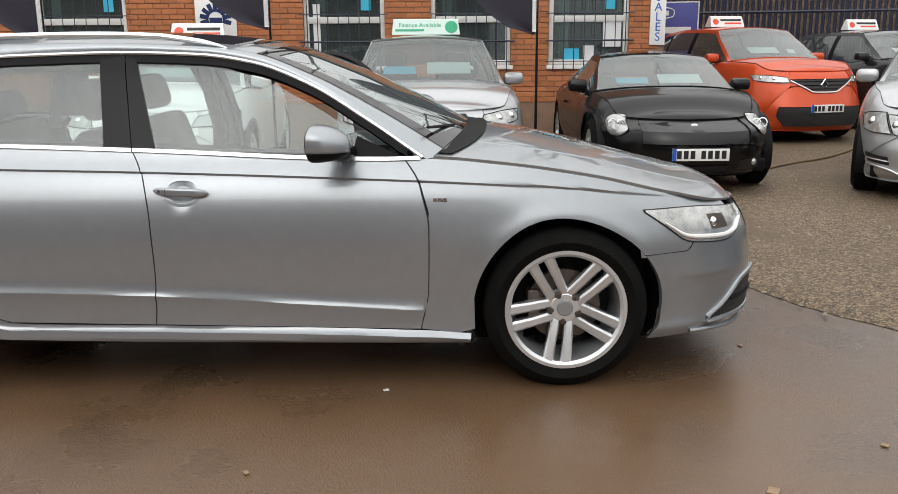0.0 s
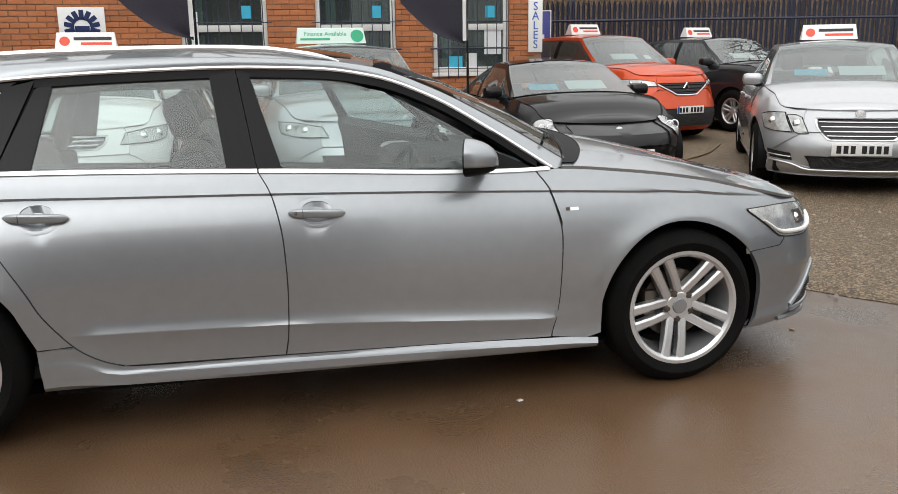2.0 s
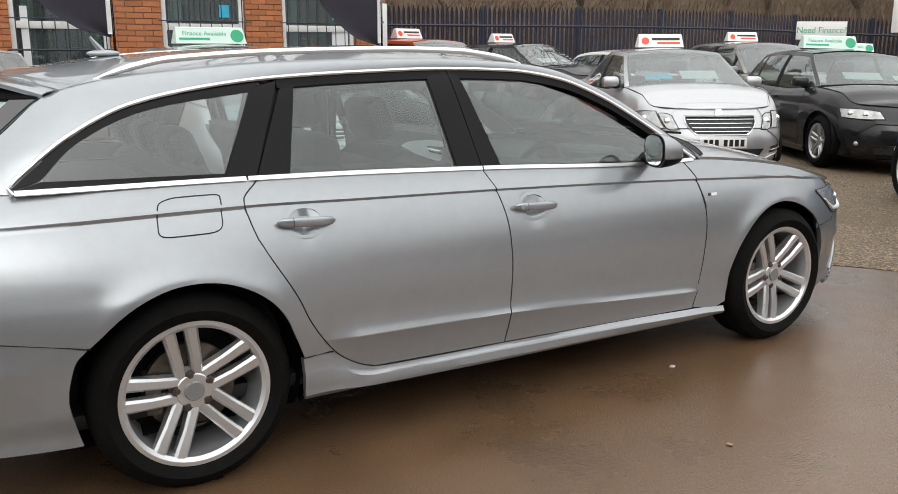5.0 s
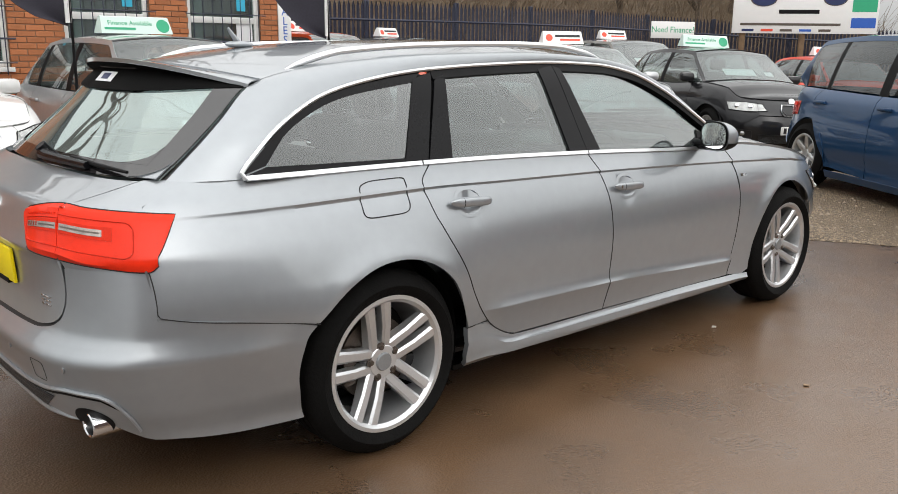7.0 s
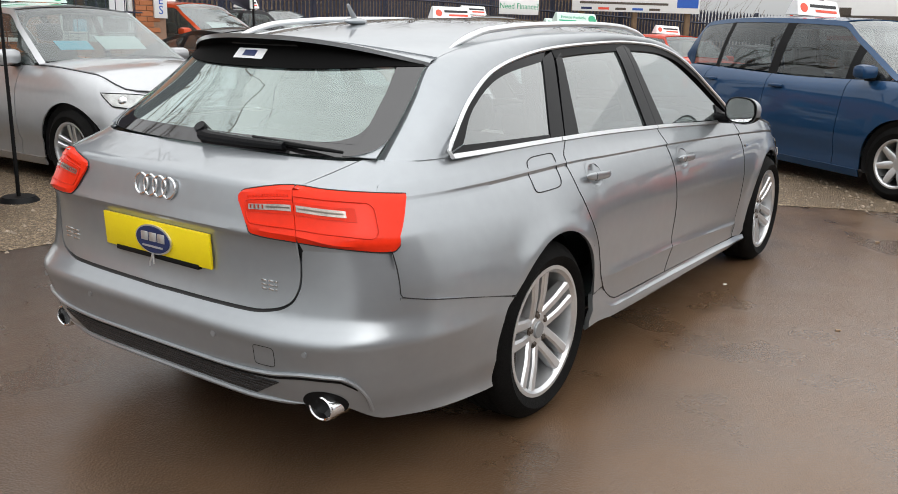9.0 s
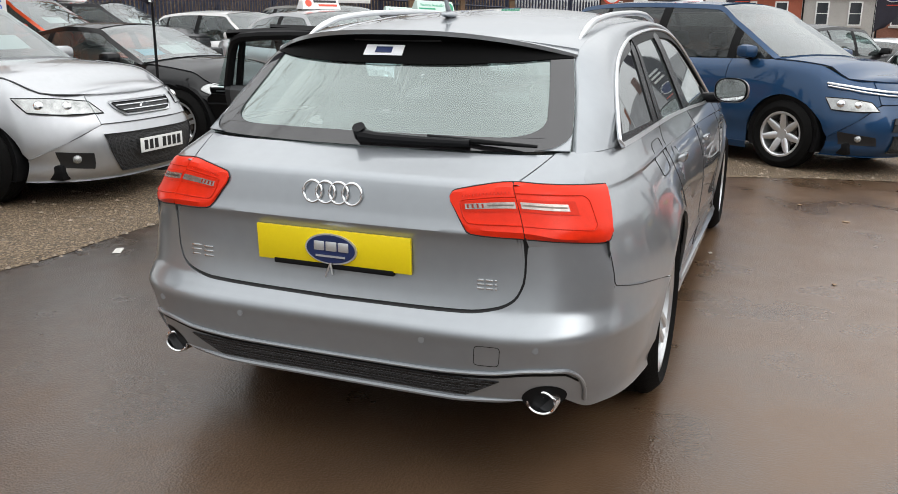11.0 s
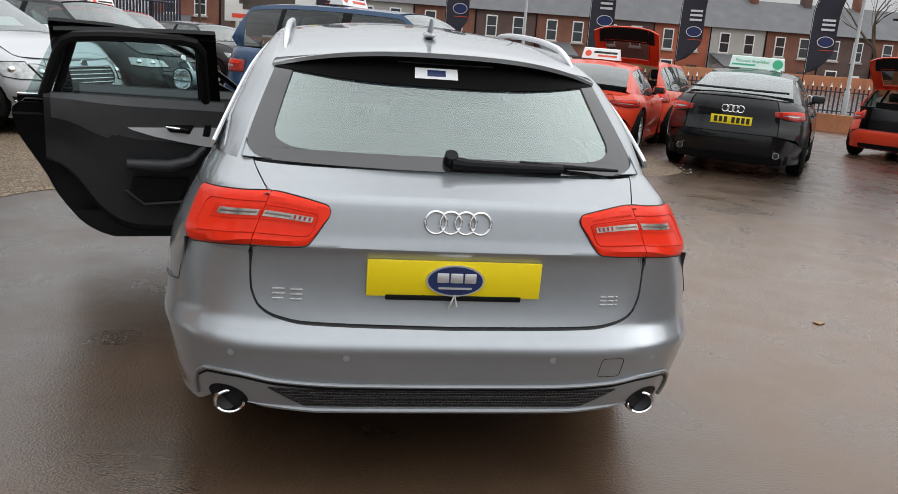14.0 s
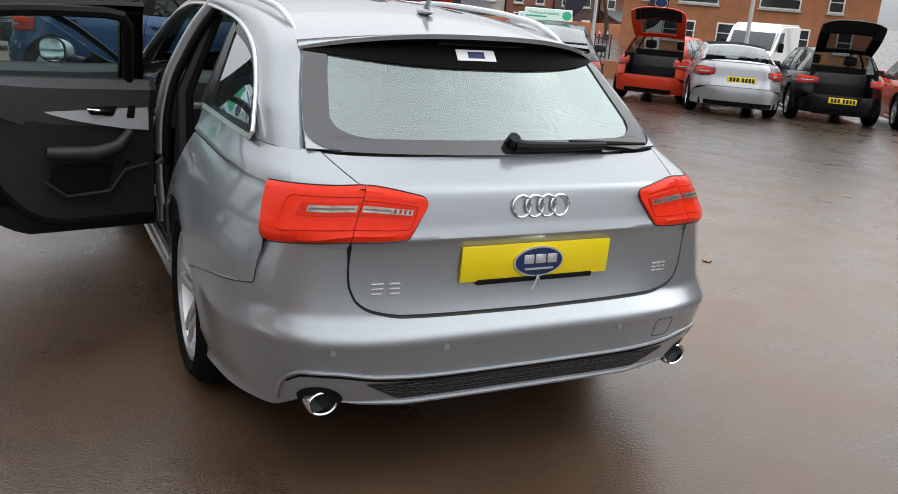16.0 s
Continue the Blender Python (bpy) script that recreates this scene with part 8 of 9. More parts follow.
for mir in (False, True):
    b = float(EB.syf(0.48))
    gg = np.array([[(5.215 + 0.185 * k + (b - 5.215 - 0.185 * k) * u, 0.246 + 0.016 * u + 0.140 * k) for u in np.linspace(0, 1, 12)] for k in np.linspace(0, 1, 7)])
    it = sheet("side_intake", EB.at(gg, 0.003), M_MESH, fbump, "black mesh intake", 0.003, mirror=mir)
    bm = bmesh.new()
    pts = EB.at(along([(b, 0.418), (5.48, 0.412), (5.405, 0.396), (5.36, 0.362), (5.29, 0.305), (5.215, 0.248), (5.225, 0.236), (5.30, 0.240), (b, 0.252)], 40), 0.003)
    tube(bm, [(q_[0], -q_[1] if mir else q_[1], q_[2]) for q_ in pts], 0.011, 8)
    part("intake_frame", bm, M_GREY, it)
    bm = bmesh.new()
    pts = EB.at(np.array([(5.30 + (b - 5.30) * k, 0.316 + 0.012 * k) for k in np.linspace(0, 1, 10)]), 0.006)
    tube(bm, [(q_[0], -q_[1] if mir else q_[1], q_[2]) for q_ in pts], 0.006, 6)
    part("intake_slat", bm, M_TRIM, it)
    sp2 = np.array([(5.17 + (EB.end - 5.17) * k, 0.206 + 0.010 * min(1, k * 3)) for k in np.linspace(0, 1, 30)])
    pts = EB.at(sp2, np.array([0.004 + 0.016 * min(1, k * 4) for k in np.linspace(0, 1, 30)]))
    bm = bmesh.new()
    tube(bm, [(q_[0], -q_[1] if mir else q_[1], q_[2]) for q_ in pts], 0.012, 8)
    part("front_splitter", bm, M_GREY, fbump)
# aerial on the roof
bm = bmesh.new()
bmesh.ops.create_uvsphere(bm, u_segments=20, v_segments=8, radius=1, matrix=pose(-1.495, 0, 1.424) @ Matrix.Diagonal((0.062, 0.026, 0.014, 1)))
fin = part("aerial_base", bm, M_GREY, car)
bm = bmesh.new()
tube(bm, [(-1.500, 0, 1.430), (-1.512, 0, 1.448), (-1.530, 0, 1.470), (-1.540, 0, 1.486)], [0.013, 0.010, 0.0075, 0.005], 10)
part("aerial_rod", bm, M_GREY, fin)
# cabin
box("cabin_floor", (-2.2, -0.78, 0.24), (1.0, 0.78, 0.30), M_CABIN, car, 0.02)
box("engine_tray", (0.95, -0.55, 0.22), (2.2, 0.55, 0.62), M_TRIM, car, 0.05)
dash = box("dashboard", (0.40, -0.70, 0.62), (0.98, 0.70, 0.93), M_CABIN, car, 0.08, "black dashboard with silver inlay")
box("dash_inlay", (0.392, -0.60, 0.76), (0.41, 0.60, 0.80), M_SATIN, dash, 0.006)
box("instrument_hood", (0.45, -0.55, 0.90), (0.75, -0.17, 0.985), M_CABIN, dash, 0.04)
bm = bmesh.new()
mw = pose(0.32, -0.36, 0.84, 0, -66, 0)
tube(bm, [mw @ Vector((0.18 * math.cos(a), 0.18 * math.sin(a), 0)) for a in np.linspace(0, 2 * math.pi, 33)[:-1]], 0.016, 8, True)
sw = part("steering_wheel", bm, M_CABIN, car)
bm = bmesh.new()
bmesh.ops.create_cone(bm, cap_ends=True, segments=20, radius1=0.075, radius2=0.06, depth=0.05, matrix=mw)
box_bm(bm, (-0.02, -0.17, -0.012), (0.02, 0.17, 0.012), 0.004, mw)
part("steering_boss", bm, M_CABIN, sw)
box("centre_console", (-0.55, -0.12, 0.30), (0.55, 0.12, 0.62), M_CABIN, car, 0.04)
for y in (-0.37, 0.37):
    seat(car, -0.12, y, 0.36, 0.60, 18, 0.50)
box("rear_bench", (-1.15, -0.66, 0.36), (-0.58, 0.66, 0.56), M_SEAT, car, 0.06)
box("rear_backrest", (-0.10, -0.66, 0.0), (0.06, 0.66, 0.58), M_SEAT, car, 0.06, m=pose(-1.10, 0, 0.48, 0, -22, 0))
for y in (-0.42, 0.0, 0.42):
    box("head_restraint", (-0.05, y - 0.13, 0.60), (0.05, y + 0.13, 0.74), M_SEAT, car, 0.04, m=pose(-1.10, 0, 0.48, 0, -22, 0))
box("load_cover", (-2.15, -0.62, 0.93), (-1.38, 0.62, 0.945), M_CABIN, car, 0.005)
for y in (-1, 1):
    box("load_side_trim", (-2.02, min(y * 0.62, y * 0.69), 0.30), (-1.15, max(y * 0.62, y * 0.69), 0.95), M_CABIN, car, 0.02)
    bm = bmesh.new()
    tube(bm, [(-0.33, y * 0.74, 0.30), (-0.31, y * 0.71, 0.95), (-0.36, y * 0.565, 1.33)], [0.05, 0.04, 0.03], 8)
    part("pillar_inner", bm, M_CABIN, car)
    bm = bmesh.new()
    tube(bm, [(-1.24, y * 0.69, 0.95), (-1.10, y * 0.55, 1.31)], [0.04, 0.03], 8)
    part("pillar_inner", bm, M_CABIN, car)
hl = loft([(x, y - 0.02, z - 0.045, c, b) for x, y, z, c, b in st_of(0.15, -1.72, 20, lambda k: 0.035, lambda k: 0.0)], 13)
sheet("headlining", hl, mat_lining, car, "pale grey headlining", 0.01, flip=True)
box("interior_mirror", (0.24, -0.12, 1.24), (0.26, 0.12, 1.31), M_CABIN, car, 0.01)
box("underbody", (-2.34, -0.56, 0.262), (2.2, 0.56, 0.30), M_TRIM, car, 0.02)
for x0, x1, yw_ in ((-2.18, -1.86, 0.70), (-1.04, 1.02, 0.80)):
    box("underbody", (x0, -yw_, 0.264), (x1, yw_, 0.298), M_TRIM, car, 0.02)
box("rear_silencer", (-2.15, -0.55, 0.27), (-1.85, 0.60, 0.36), M_TRIM, car, 0.03)
# left-hand door frame: black sill and pillar faces behind the open doors
box("sill_inner", (-1.02, 0.72, 0.26), (0.90, 0.82, 0.40), M_TRIM, car, 0.02)
pil = [(-0.255, 0.800, 0.30), (-0.255, 0.818, 0.60), (-0.258, 0.812, 0.80), (-0.268, 0.780, 0.98), (-0.295, 0.705, 1.16), (-0.330, 0.640, 1.28), (-0.375, 0.585, 1.36)]
for nm, dx, r_, mt in (("b_pillar", 0.0, 0.036, M_GREY), ("pillar_seal", 0.052, 0.020, M_TRIM), ("pillar_seal", -0.052, 0.020, M_TRIM)):
    bm = bmesh.new()
    tube(bm, [tuple(v) for v in along([(x + dx, y - abs(dx) * 0.3, z) for x, y, z in pil], 24)], r_, 12)
    part(nm, bm, mt, car)
for hx, hz in ((-0.20, 0.45), (-0.20, 0.78)):
    box("door_hinge", (hx - 0.04, 0.80, hz - 0.03), (hx + 0.03, 0.87, hz + 0.03), M_GREY, car, 0.006)
bm = bmesh.new()
tube(bm, [(-0.22, 0.80, 0.62), (-0.30, 0.90, 0.62), (-0.36, 1.0, 0.62)], 0.012, 6)
part("door_check_strap", bm, M_TRIM, car)


# ---------------------------------------------------------------- sales office
M_BRICK = mat("red_brick", (0.42, 0.150, 0.058), 0.8, vary=0.30, scale=3, bump=0.4, bump_scale=80, island=0.8)
M_MORTAR = mat("mortar", (0.27, 0.17, 0.115), 0.9, vary=0.25, scale=6, bump=0.3)
M_UPVC = mat("white_plastic_frame", (0.78, 0.78, 0.76), 0.35, vary=0.05)
M_IRON = mat("dark_blue_iron", (0.018, 0.022, 0.045), 0.45, vary=0.4)
# near-black brown: the room's dimness is put into the colour; also paints some doors
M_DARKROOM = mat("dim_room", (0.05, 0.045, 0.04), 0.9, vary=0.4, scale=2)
WY, WX0, WX1 = 8.47, -9.0, 4.15
WINS = [(-7.6, -6.4), (-4.83, -3.55), (-1.03, 0.13), (0.80, 1.94), (2.49, 3.64)]
WZ0, WZ1 = 1.13, 2.30


def wall_pieces():
    """The wall with its window openings, as blocks joined into one mesh."""
    bm = bmesh.new()
    box_bm(bm, (WX0, WY + 0.012, 0), (WX1, WY + 0.25, WZ0))
    box_bm(bm, (WX0, WY + 0.012, WZ1), (WX1, WY + 0.25, 3.6))
    xs = [WX0] + [v for w in WINS for v in w] + [WX1]
    for a, b in zip(xs[0::2], xs[1::2]):
        box_bm(bm, (a, WY + 0.012, WZ0), (b, WY + 0.25, WZ1))
    box_bm(bm, (WX1 - 0.25, WY + 0.25, 0), (WX1, 13.0, 3.6))
    return bm


wall = tagged(part("wall_north", wall_pieces(), M_MORTAR, smooth=False), "red brick wall of the sales office", "wall", kind="structure")
box("roof_slab", (WX0 - 0.2, WY - 0.2, 3.6), (WX1 + 0.2, 13.2, 3.8), M_TRIM)
tagged(bpy.data.objects["roof_slab"], "flat dark roof of the sales office", "roof", kind="structure")
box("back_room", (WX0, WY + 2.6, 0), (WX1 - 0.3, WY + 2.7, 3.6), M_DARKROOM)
tagged(bpy.data.objects["back_room"], "inner wall of the sales office, coloured dark as a dim room", "wall", kind="structure")


def sales_window(k, x0, x1):
    w = empty(f"window_{k}", pose(x0, WY, WZ0), "white plastic window behind a black bar grille", "window", kind="structure")
    W, H = x1 - x0, WZ1 - WZ0
    def bar(nm, a, b, mt, bev=0.006):
        return box(nm, a, b, mt, w, bev)
    fr = 0.07
    bar("window_frame", (0, 0.06, 0), (fr, 0.13, H), M_UPVC)
    bar("window_frame", (W - fr, 0.06, 0), (W, 0.13, H), M_UPVC)
    bar("window_frame", (fr, 0.06, 0), (W - fr, 0.13, fr), M_UPVC)
    bar("window_frame", (fr, 0.06, H - fr), (W - fr, 0.13, H), M_UPVC)
    bar("transom", (fr, 0.055, 0.60), (W - fr, 0.135, 0.69), M_UPVC)
    bar("window_sill", (-0.03, -0.04, -0.06), (W + 0.03, 0.12, -0.002), M_UPVC)
    bar("pane", (fr, 0.09, fr), (W - fr, 0.096, 0.60), M_GLASS, 0)
    bar("pane", (fr, 0.09, 0.69), (W - fr, 0.096, H - fr), M_GLASS, 0)
    n = 8
    for i in range(n):
        x = 0.06 + (W - 0.12) * i / (n - 1)
        bm = bmesh.new()
        tube(bm, [(x, -0.05, -0.10), (x, -0.05, H + 0.05)], 0.007, 6)
        part("grille_bar", bm, M_IRON, w)
    for z in (0.05, 0.34, 0.72, H - 0.1):
        bm = bmesh.new()
        tube(bm, [(-0.06, -0.058, z), (W + 0.06, -0.058, z)], 0.008 if z != 0.34 else 0.014, 6)
        part("grille_rail", bm, M_IRON, w)
    return w


for k, (a, b) in enumerate(WINS):
    sales_window(k + 1, a, b)
    if k:
        box("window_disc", (b - 0.34, WY + 0.080, WZ0 + 0.78), (b - 0.20, WY + 0.086, WZ0 + 0.95), M_CYAN, None, 0.0)
        tagged(bpy.data.objects["window_disc" if k == 1 else f"window_disc.{k - 1:03d}"], "round light-blue sticker inside the window", "sticker")
        ob = box("blind", (a + 0.16, WY + 0.16, WZ0 + 0.05), (a + 0.30, WY + 0.18, WZ1 - 0.1), mat_lining, None, 0.005)
        tagged(ob, "pale fabric blind drawn to one side", "blind")
for x, z, w, h, mt, lb in ((3.28, 1.38, 0.26, 0.40, M_PAPER, "white notice with a red mark"), (2.72, 1.20, 0.22, 0.16, M_CYAN, "light-blue leaflet on the window board"), (3.0, 1.18, 0.16, 0.22, M_PAPER, "small white card on the window board"), (-0.9, 1.2, 0.10, 0.8, M_PAPER, "white curtain strip inside the window")):
    tagged(box("notice", (x, WY + 0.075, z), (x + w, WY + 0.082, z + h), mt), lb, "notice")

# blue and white emblem board, SALES board, blue banner
eb = tagged(box("emblem_board", (-2.56, WY - 0.03, 1.50), (-1.98, WY - 0.005, 2.06), M_SIGNWHITE, None, 0.004), "white board with a blue radiating emblem", "sign")
for k in range(9):
    a = radians(-15 + k * 26.2)
    m = pose(-2.27, WY - 0.032, 1.80) @ Matrix.Rotation(-a, 4, 'Y')
    box("emblem_ray", (0.10, -0.004, -0.030), (0.225, 0.0, 0.030), M_NAVY, eb, m=m)
box("emblem_car", (-2.36, WY - 0.036, 1.74), (-2.18, WY - 0.031, 1.82), M_NAVY, eb)
sb = tagged(box("sales_board", (3.93, WY - 0.035, 1.40), (4.15, WY - 0.008, 2.16), M_SIGNWHITE, None, 0.003), "narrow white board with blue upright letters", "sign")
for k, ch in enumerate("SALES"):
    text_mesh("letter", ch, 0.17, M_EURO, pose(4.04, WY - 0.037, 2.06 - k * 0.138, 90, 0, 0), sb)
bm_ = pose(5.10, 12.80, 0.0, 0, 0, -12)
bb = tagged(box("blue_banner", (-0.80, -0.012, 0.90), (0.76, 0.0, 2.21), mat("blue_vinyl", (0.045, 0.05, 0.26), 0.4, vary=0.1), None, 0.002, m=bm_), "blue vinyl banner with white print tied to the fence", "banner")
for x0, x1, z0, z1 in ((-0.50, 0.62, 1.62, 1.74), (-0.50, 0.14, 1.40, 1.43), (-0.50, 0.20, 1.25, 1.31)):
    box("print_bar", (x0, -0.017, z0), (x1, -0.0125, z1), M_SIGNWHITE, bb, m=bm_)
bm = bmesh.new()
tube(bm, [bm_ @ Vector((-0.04 + 0.34 * math.copysign(abs(math.cos(t)) ** 0.5, math.cos(t)), -0.016, 2.0 + 0.10 * math.copysign(abs(math.sin(t)) ** 0.7, math.sin(t)))) for t in np.linspace(0, 2 * math.pi, 33)[:-1]], 0.012, 6, True)
part("oval_outline", bm, M_SIGNWHITE, bb)
box("print_bar", (-0.22, -0.017, 1.955), (0.20, -0.0125, 2.045), M_SIGNWHITE, bb, m=bm_)
box("banner_edge", (0.735, -0.017, 0.90), (0.757, -0.0125, 2.21), M_SIGNWHITE, bb, m=bm_)
box("banner_edge", (-0.80, -0.017, 2.188), (0.735, -0.0125, 2.208), M_SIGNWHITE, bb, m=bm_)


def feather_flag(x, y, label, height=3.6, yaw=180, white=False, turn=0.0, lift=1.25):
    """A feather flag: a bowed pole in a ground foot, with a sail-shaped dark cloth."""
    th = empty("feather_flag", pose(x, y, float(gz(x, y)), 0, 0, yaw), label, "flag", "feather flags")
    bm = bmesh.new()
    pp = [(0.42 * max(0, (h - height + 1.2) / 1.2) ** 2, 0, h) for h in np.linspace(0, height, 20)]
    tube(bm, pp, [0.016 - 0.010 * k / 19 for k in range(20)], 8)
    part("pole", bm, M_TRIM, th)
    sl = [0.42 * max(0, (h - height + 1.2) / 1.2) ** 2 for h in np.linspace(lift, height, 26)]
    g = []
    for k, h in enumerate(np.linspace(lift, height - 0.03, 26)):
        f = (h - lift) / (height - lift)
        w = 0.66 * (min(1, f / 0.22) ** 0.55) if f < 0.7 else 0.66 * (1 - ((f - 0.7) / 0.3) ** 2 * 0.45)
        g.append([(sl[k] + 0.02 + w * u, 0.05 * math.sin(3 * u + h * 2.1) * u, h - 0.03 * u) for u in np.linspace(0, 1, 12)])
    g = np.array(g)
    sheet("cloth", g, M_FLAG, th, "dark charcoal flag cloth", 0.004)
    gw = np.array([[(p[0, 0] - 0.018, 0.002, p[0, 2]), (p[0, 0] + 0.028, 0.002, p[0, 2])] for p in g])
    sheet("hem", gw, M_SIGNWHITE, th, "white pole sleeve", 0.012)
    if white:
        for sgn in (-1, 1):
            bm = bmesh.new()
            bmesh.ops.create_cone(bm, cap_ends=True, segments=30, radius1=1, radius2=1, depth=0.003, matrix=pose(0.42, 0.03 * sgn + 0.03, 2.55, 90, 0, 0) @ Matrix.Diagonal((0.22, 0.15, 1, 1)))
            part("oval_badge", bm, M_SATIN, th)
            bm = bmesh.new()
            bmesh.ops.create_cone(bm, cap_ends=True, segments=30, radius1=1, radius2=1, depth=0.003, matrix=pose(0.42, 0.034 * sgn + 0.03, 2.55, 90, 0, 0) @ Matrix.Diagonal((0.20, 0.13, 1, 1)))
            part("oval_badge", bm, M_NAVY, th)
            for z in (2.85, 2.98, 3.1):
                box("print_bar", (0.26, 0.033 * sgn + 0.03 - 0.001, z), (0.60, 0.033 * sgn + 0.03 + 0.001, z + 0.06), M_SATIN, th)
            box("print_bar", (0.2, 0.033 * sgn + 0.03 - 0.001, 2.32), (0.68, 0.033 * sgn + 0.03 + 0.001, 2.335), M_SIGNRED, th)
    bm = bmesh.new()
    bmesh.ops.create_cone(bm, cap_ends=True, segments=16, radius1=0.16, radius2=0.12, depth=0.05, matrix=pose(0, 0, 0.03))
    part("foot", bm, M_TRIM, th)
    return th


M_FLAG = mat("flag_cloth", (0.022, 0.020, 0.032), 0.75, vary=0.3, scale=4)
feather_flag(-0.66, 4.12, "dark charcoal feather flag standing between cars", 3.4, 180, lift=1.58)
feather_flag(1.86, 4.18, "dark charcoal feather flag beside the silver car", 3.4, 180, lift=1.52)
feather_flag(-3.0, 4.6, "dark charcoal feather flag at the row's end", 3.4, 180, lift=1.5)
for x, y in ((19.5, -9.9), (17.8, -13.0), (18.9, -7.0), (20.5, -3.2), (21.0, 0.5), (19.0, -17.0)):
    feather_flag(x, y, "charcoal feather flag with an oval badge by the road", 4.4, -115, True, lift=1.7)


# ---------------------------------------------------------------- palisade fence, billboards, trees
def pale_mesh():
    """One pale: a ribbed steel strip with a pointed head."""
    bm = bmesh.new()
    pr = [(-0.034, 0.0), (-0.018, 0.012), (0.0, 0.004), (0.018, 0.012), (0.034, 0.0)]
    lv = [(0.08, 1), (2.28, 1), (2.40, 0.12)]
    rows = [[bm.verts.new((x * s, y, z)) for x, y in pr] for z, s in lv]
    for a, b in zip(rows, rows[1:]):
        for i in range(4):
            bm.faces.new((a[i], a[i + 1], b[i + 1], b[i]))
    me = bpy.data.meshes.new("pale")
    bm.to_mesh(me)
    bm.free()
    me.materials.append(M_IRON)
    return me


PALE = pale_mesh()
fence_line = along([(4.2, 13.2), (6.5, 12.7), (12, 11.3), (17, 10.9), (21.5, 8.2), (24.5, 4.8)], 220)
fence = tagged(new("palisade_fence"), "dark blue steel palisade fence with pointed pales", "fence", kind="structure")
for i, (x, y) in enumerate(fence_line):
    a = fence_line[min(i + 1, 219)] - fence_line[max(i - 1, 0)]
    yaw = math.degrees(math.atan2(a[1], a[0]))
    ob = new("pale", PALE)
    ob.parent = fence
    ob.matrix_local = pose(x, y, float(gz(x, y)), 0, 0, yaw)
    if i % 21 == 0:
        box("fence_post", (-0.05, 0.02, 0), (0.05, 0.10, 2.42), M_IRON, fence, 0.006, m=pose(x, y, float(gz(x, y)), 0, 0, yaw))
for h in (0.45, 2.0):
    bm = bmesh.new()
    tube(bm, [(x, y + 0.02, float(gz(x, y)) + h) for x, y in fence_line[::6]], 0.03, 6)
    part("fence_rail", bm, M_IRON, fence)

nf_b = tagged(box("finance_board", (-0.62, -0.012, -0.21), (0.62, 0.012, 0.21), M_SIGNWHITE, None, 0.004), "white board with green words on the fence", "sign")
nf_b.matrix_world = pose(16.6, 9.8, 1.95, 0, 0, -28)
text_mesh("board_text", "Need Finance?", 0.21, M_SIGNGREEN, pose(0, -0.0135, 0, 90, 0, 0), nf_b)


def billboard(m, w, h, z0, label, prints):
    th = empty("billboard", m, label, "billboard", "billboards")
    bd = box("board", (-w / 2, 0, z0), (w / 2, 0.05, z0 + h), M_SIGNWHITE, th, 0.004)
    for x in (-w * 0.42, 0, w * 0.42):
        box("timber_post", (x - 0.07, 0.06, -0.6), (x + 0.07, 0.20, z0 + h), M_POST, th, 0.01)
    for x0, x1, q0, q1, mt in prints:
        box("print_block", (x0, -0.006, z0 + q0), (x1, -0.001, z0 + q1), mt, bd)
    return th


M_POST = mat("timber_post", (0.16, 0.10, 0.055), 0.8, vary=0.4, scale=6)
b1 = billboard(pose(19.2, 7.55, -0.25, 0, 0, -52), 3.6, 1.5, 2.15, "white dealer billboard with navy ovals and grey print", ((-1.75, 0.95, 1.40, 1.47, M_EURO), (-1.3, 0.6, 1.17, 1.24, M_STEEL), (-0.65, 0.35, 0.50, 0.60, M_TRIM), (-1.6, 0.9, 0.20, 0.26, M_STEEL), (1.15, 1.75, 0.55, 1.40, M_SIGNGREEN), (1.15, 1.75, 0.15, 0.40, M_EURO)))
for x_, r_ in ((-1.05, 0.34), (0.72, 0.30)):
    for k_, mt in ((1.0, M_STEEL), (0.90, M_NAVY)):
        bm = bmesh.new()
        bmesh.ops.create_cone(bm, cap_ends=True, segments=32, radius1=1, radius2=1, depth=0.004, matrix=pose(x_, -0.006 - 0.004 * (1.0 - k_) * 10, 2.15 + 0.88, 90, 0, 0) @ Matrix.Diagonal((r_ * k_, r_ * 0.6 * k_, 1, 1)))
        part("oval_badge", bm, mt, b1)
for k_ in range(5):
    box("print_block", (-1.55 + 0.48 * k_, -0.006, 2.15 + 0.05), (-1.25 + 0.48 * k_, -0.001, 2.15 + 0.11), (M_NAVY, M_SIGNRED, M_STEEL, M_EURO, M_STEEL)[k_], b1)
text_mesh("board_text", "0% APR", 0.30, M_STEEL, pose(-0.15, -0.008, 2.15 + 0.98, 90, 0, 0), b1)
billboard(pose(21.5, 1.6, -0.5, 0, 0, -80), 3.0, 1.4, 1.7, "poster board showing a grey sofa", ((-1.0, 0.5, 0.35, 0.75, M_STEEL), (-1.1, -0.8, 0.5, 0.95, M_STEEL), (-1.3, -0.4, 0.1, 0.22, M_SIGNRED), (0.8, 1.2, 0.9, 1.3, M_YELLOW)))
bm = bmesh.new()
tube(bm, [(22.2, 3.9, -0.6), (22.2, 3.9, 2.3)], 0.04, 8)
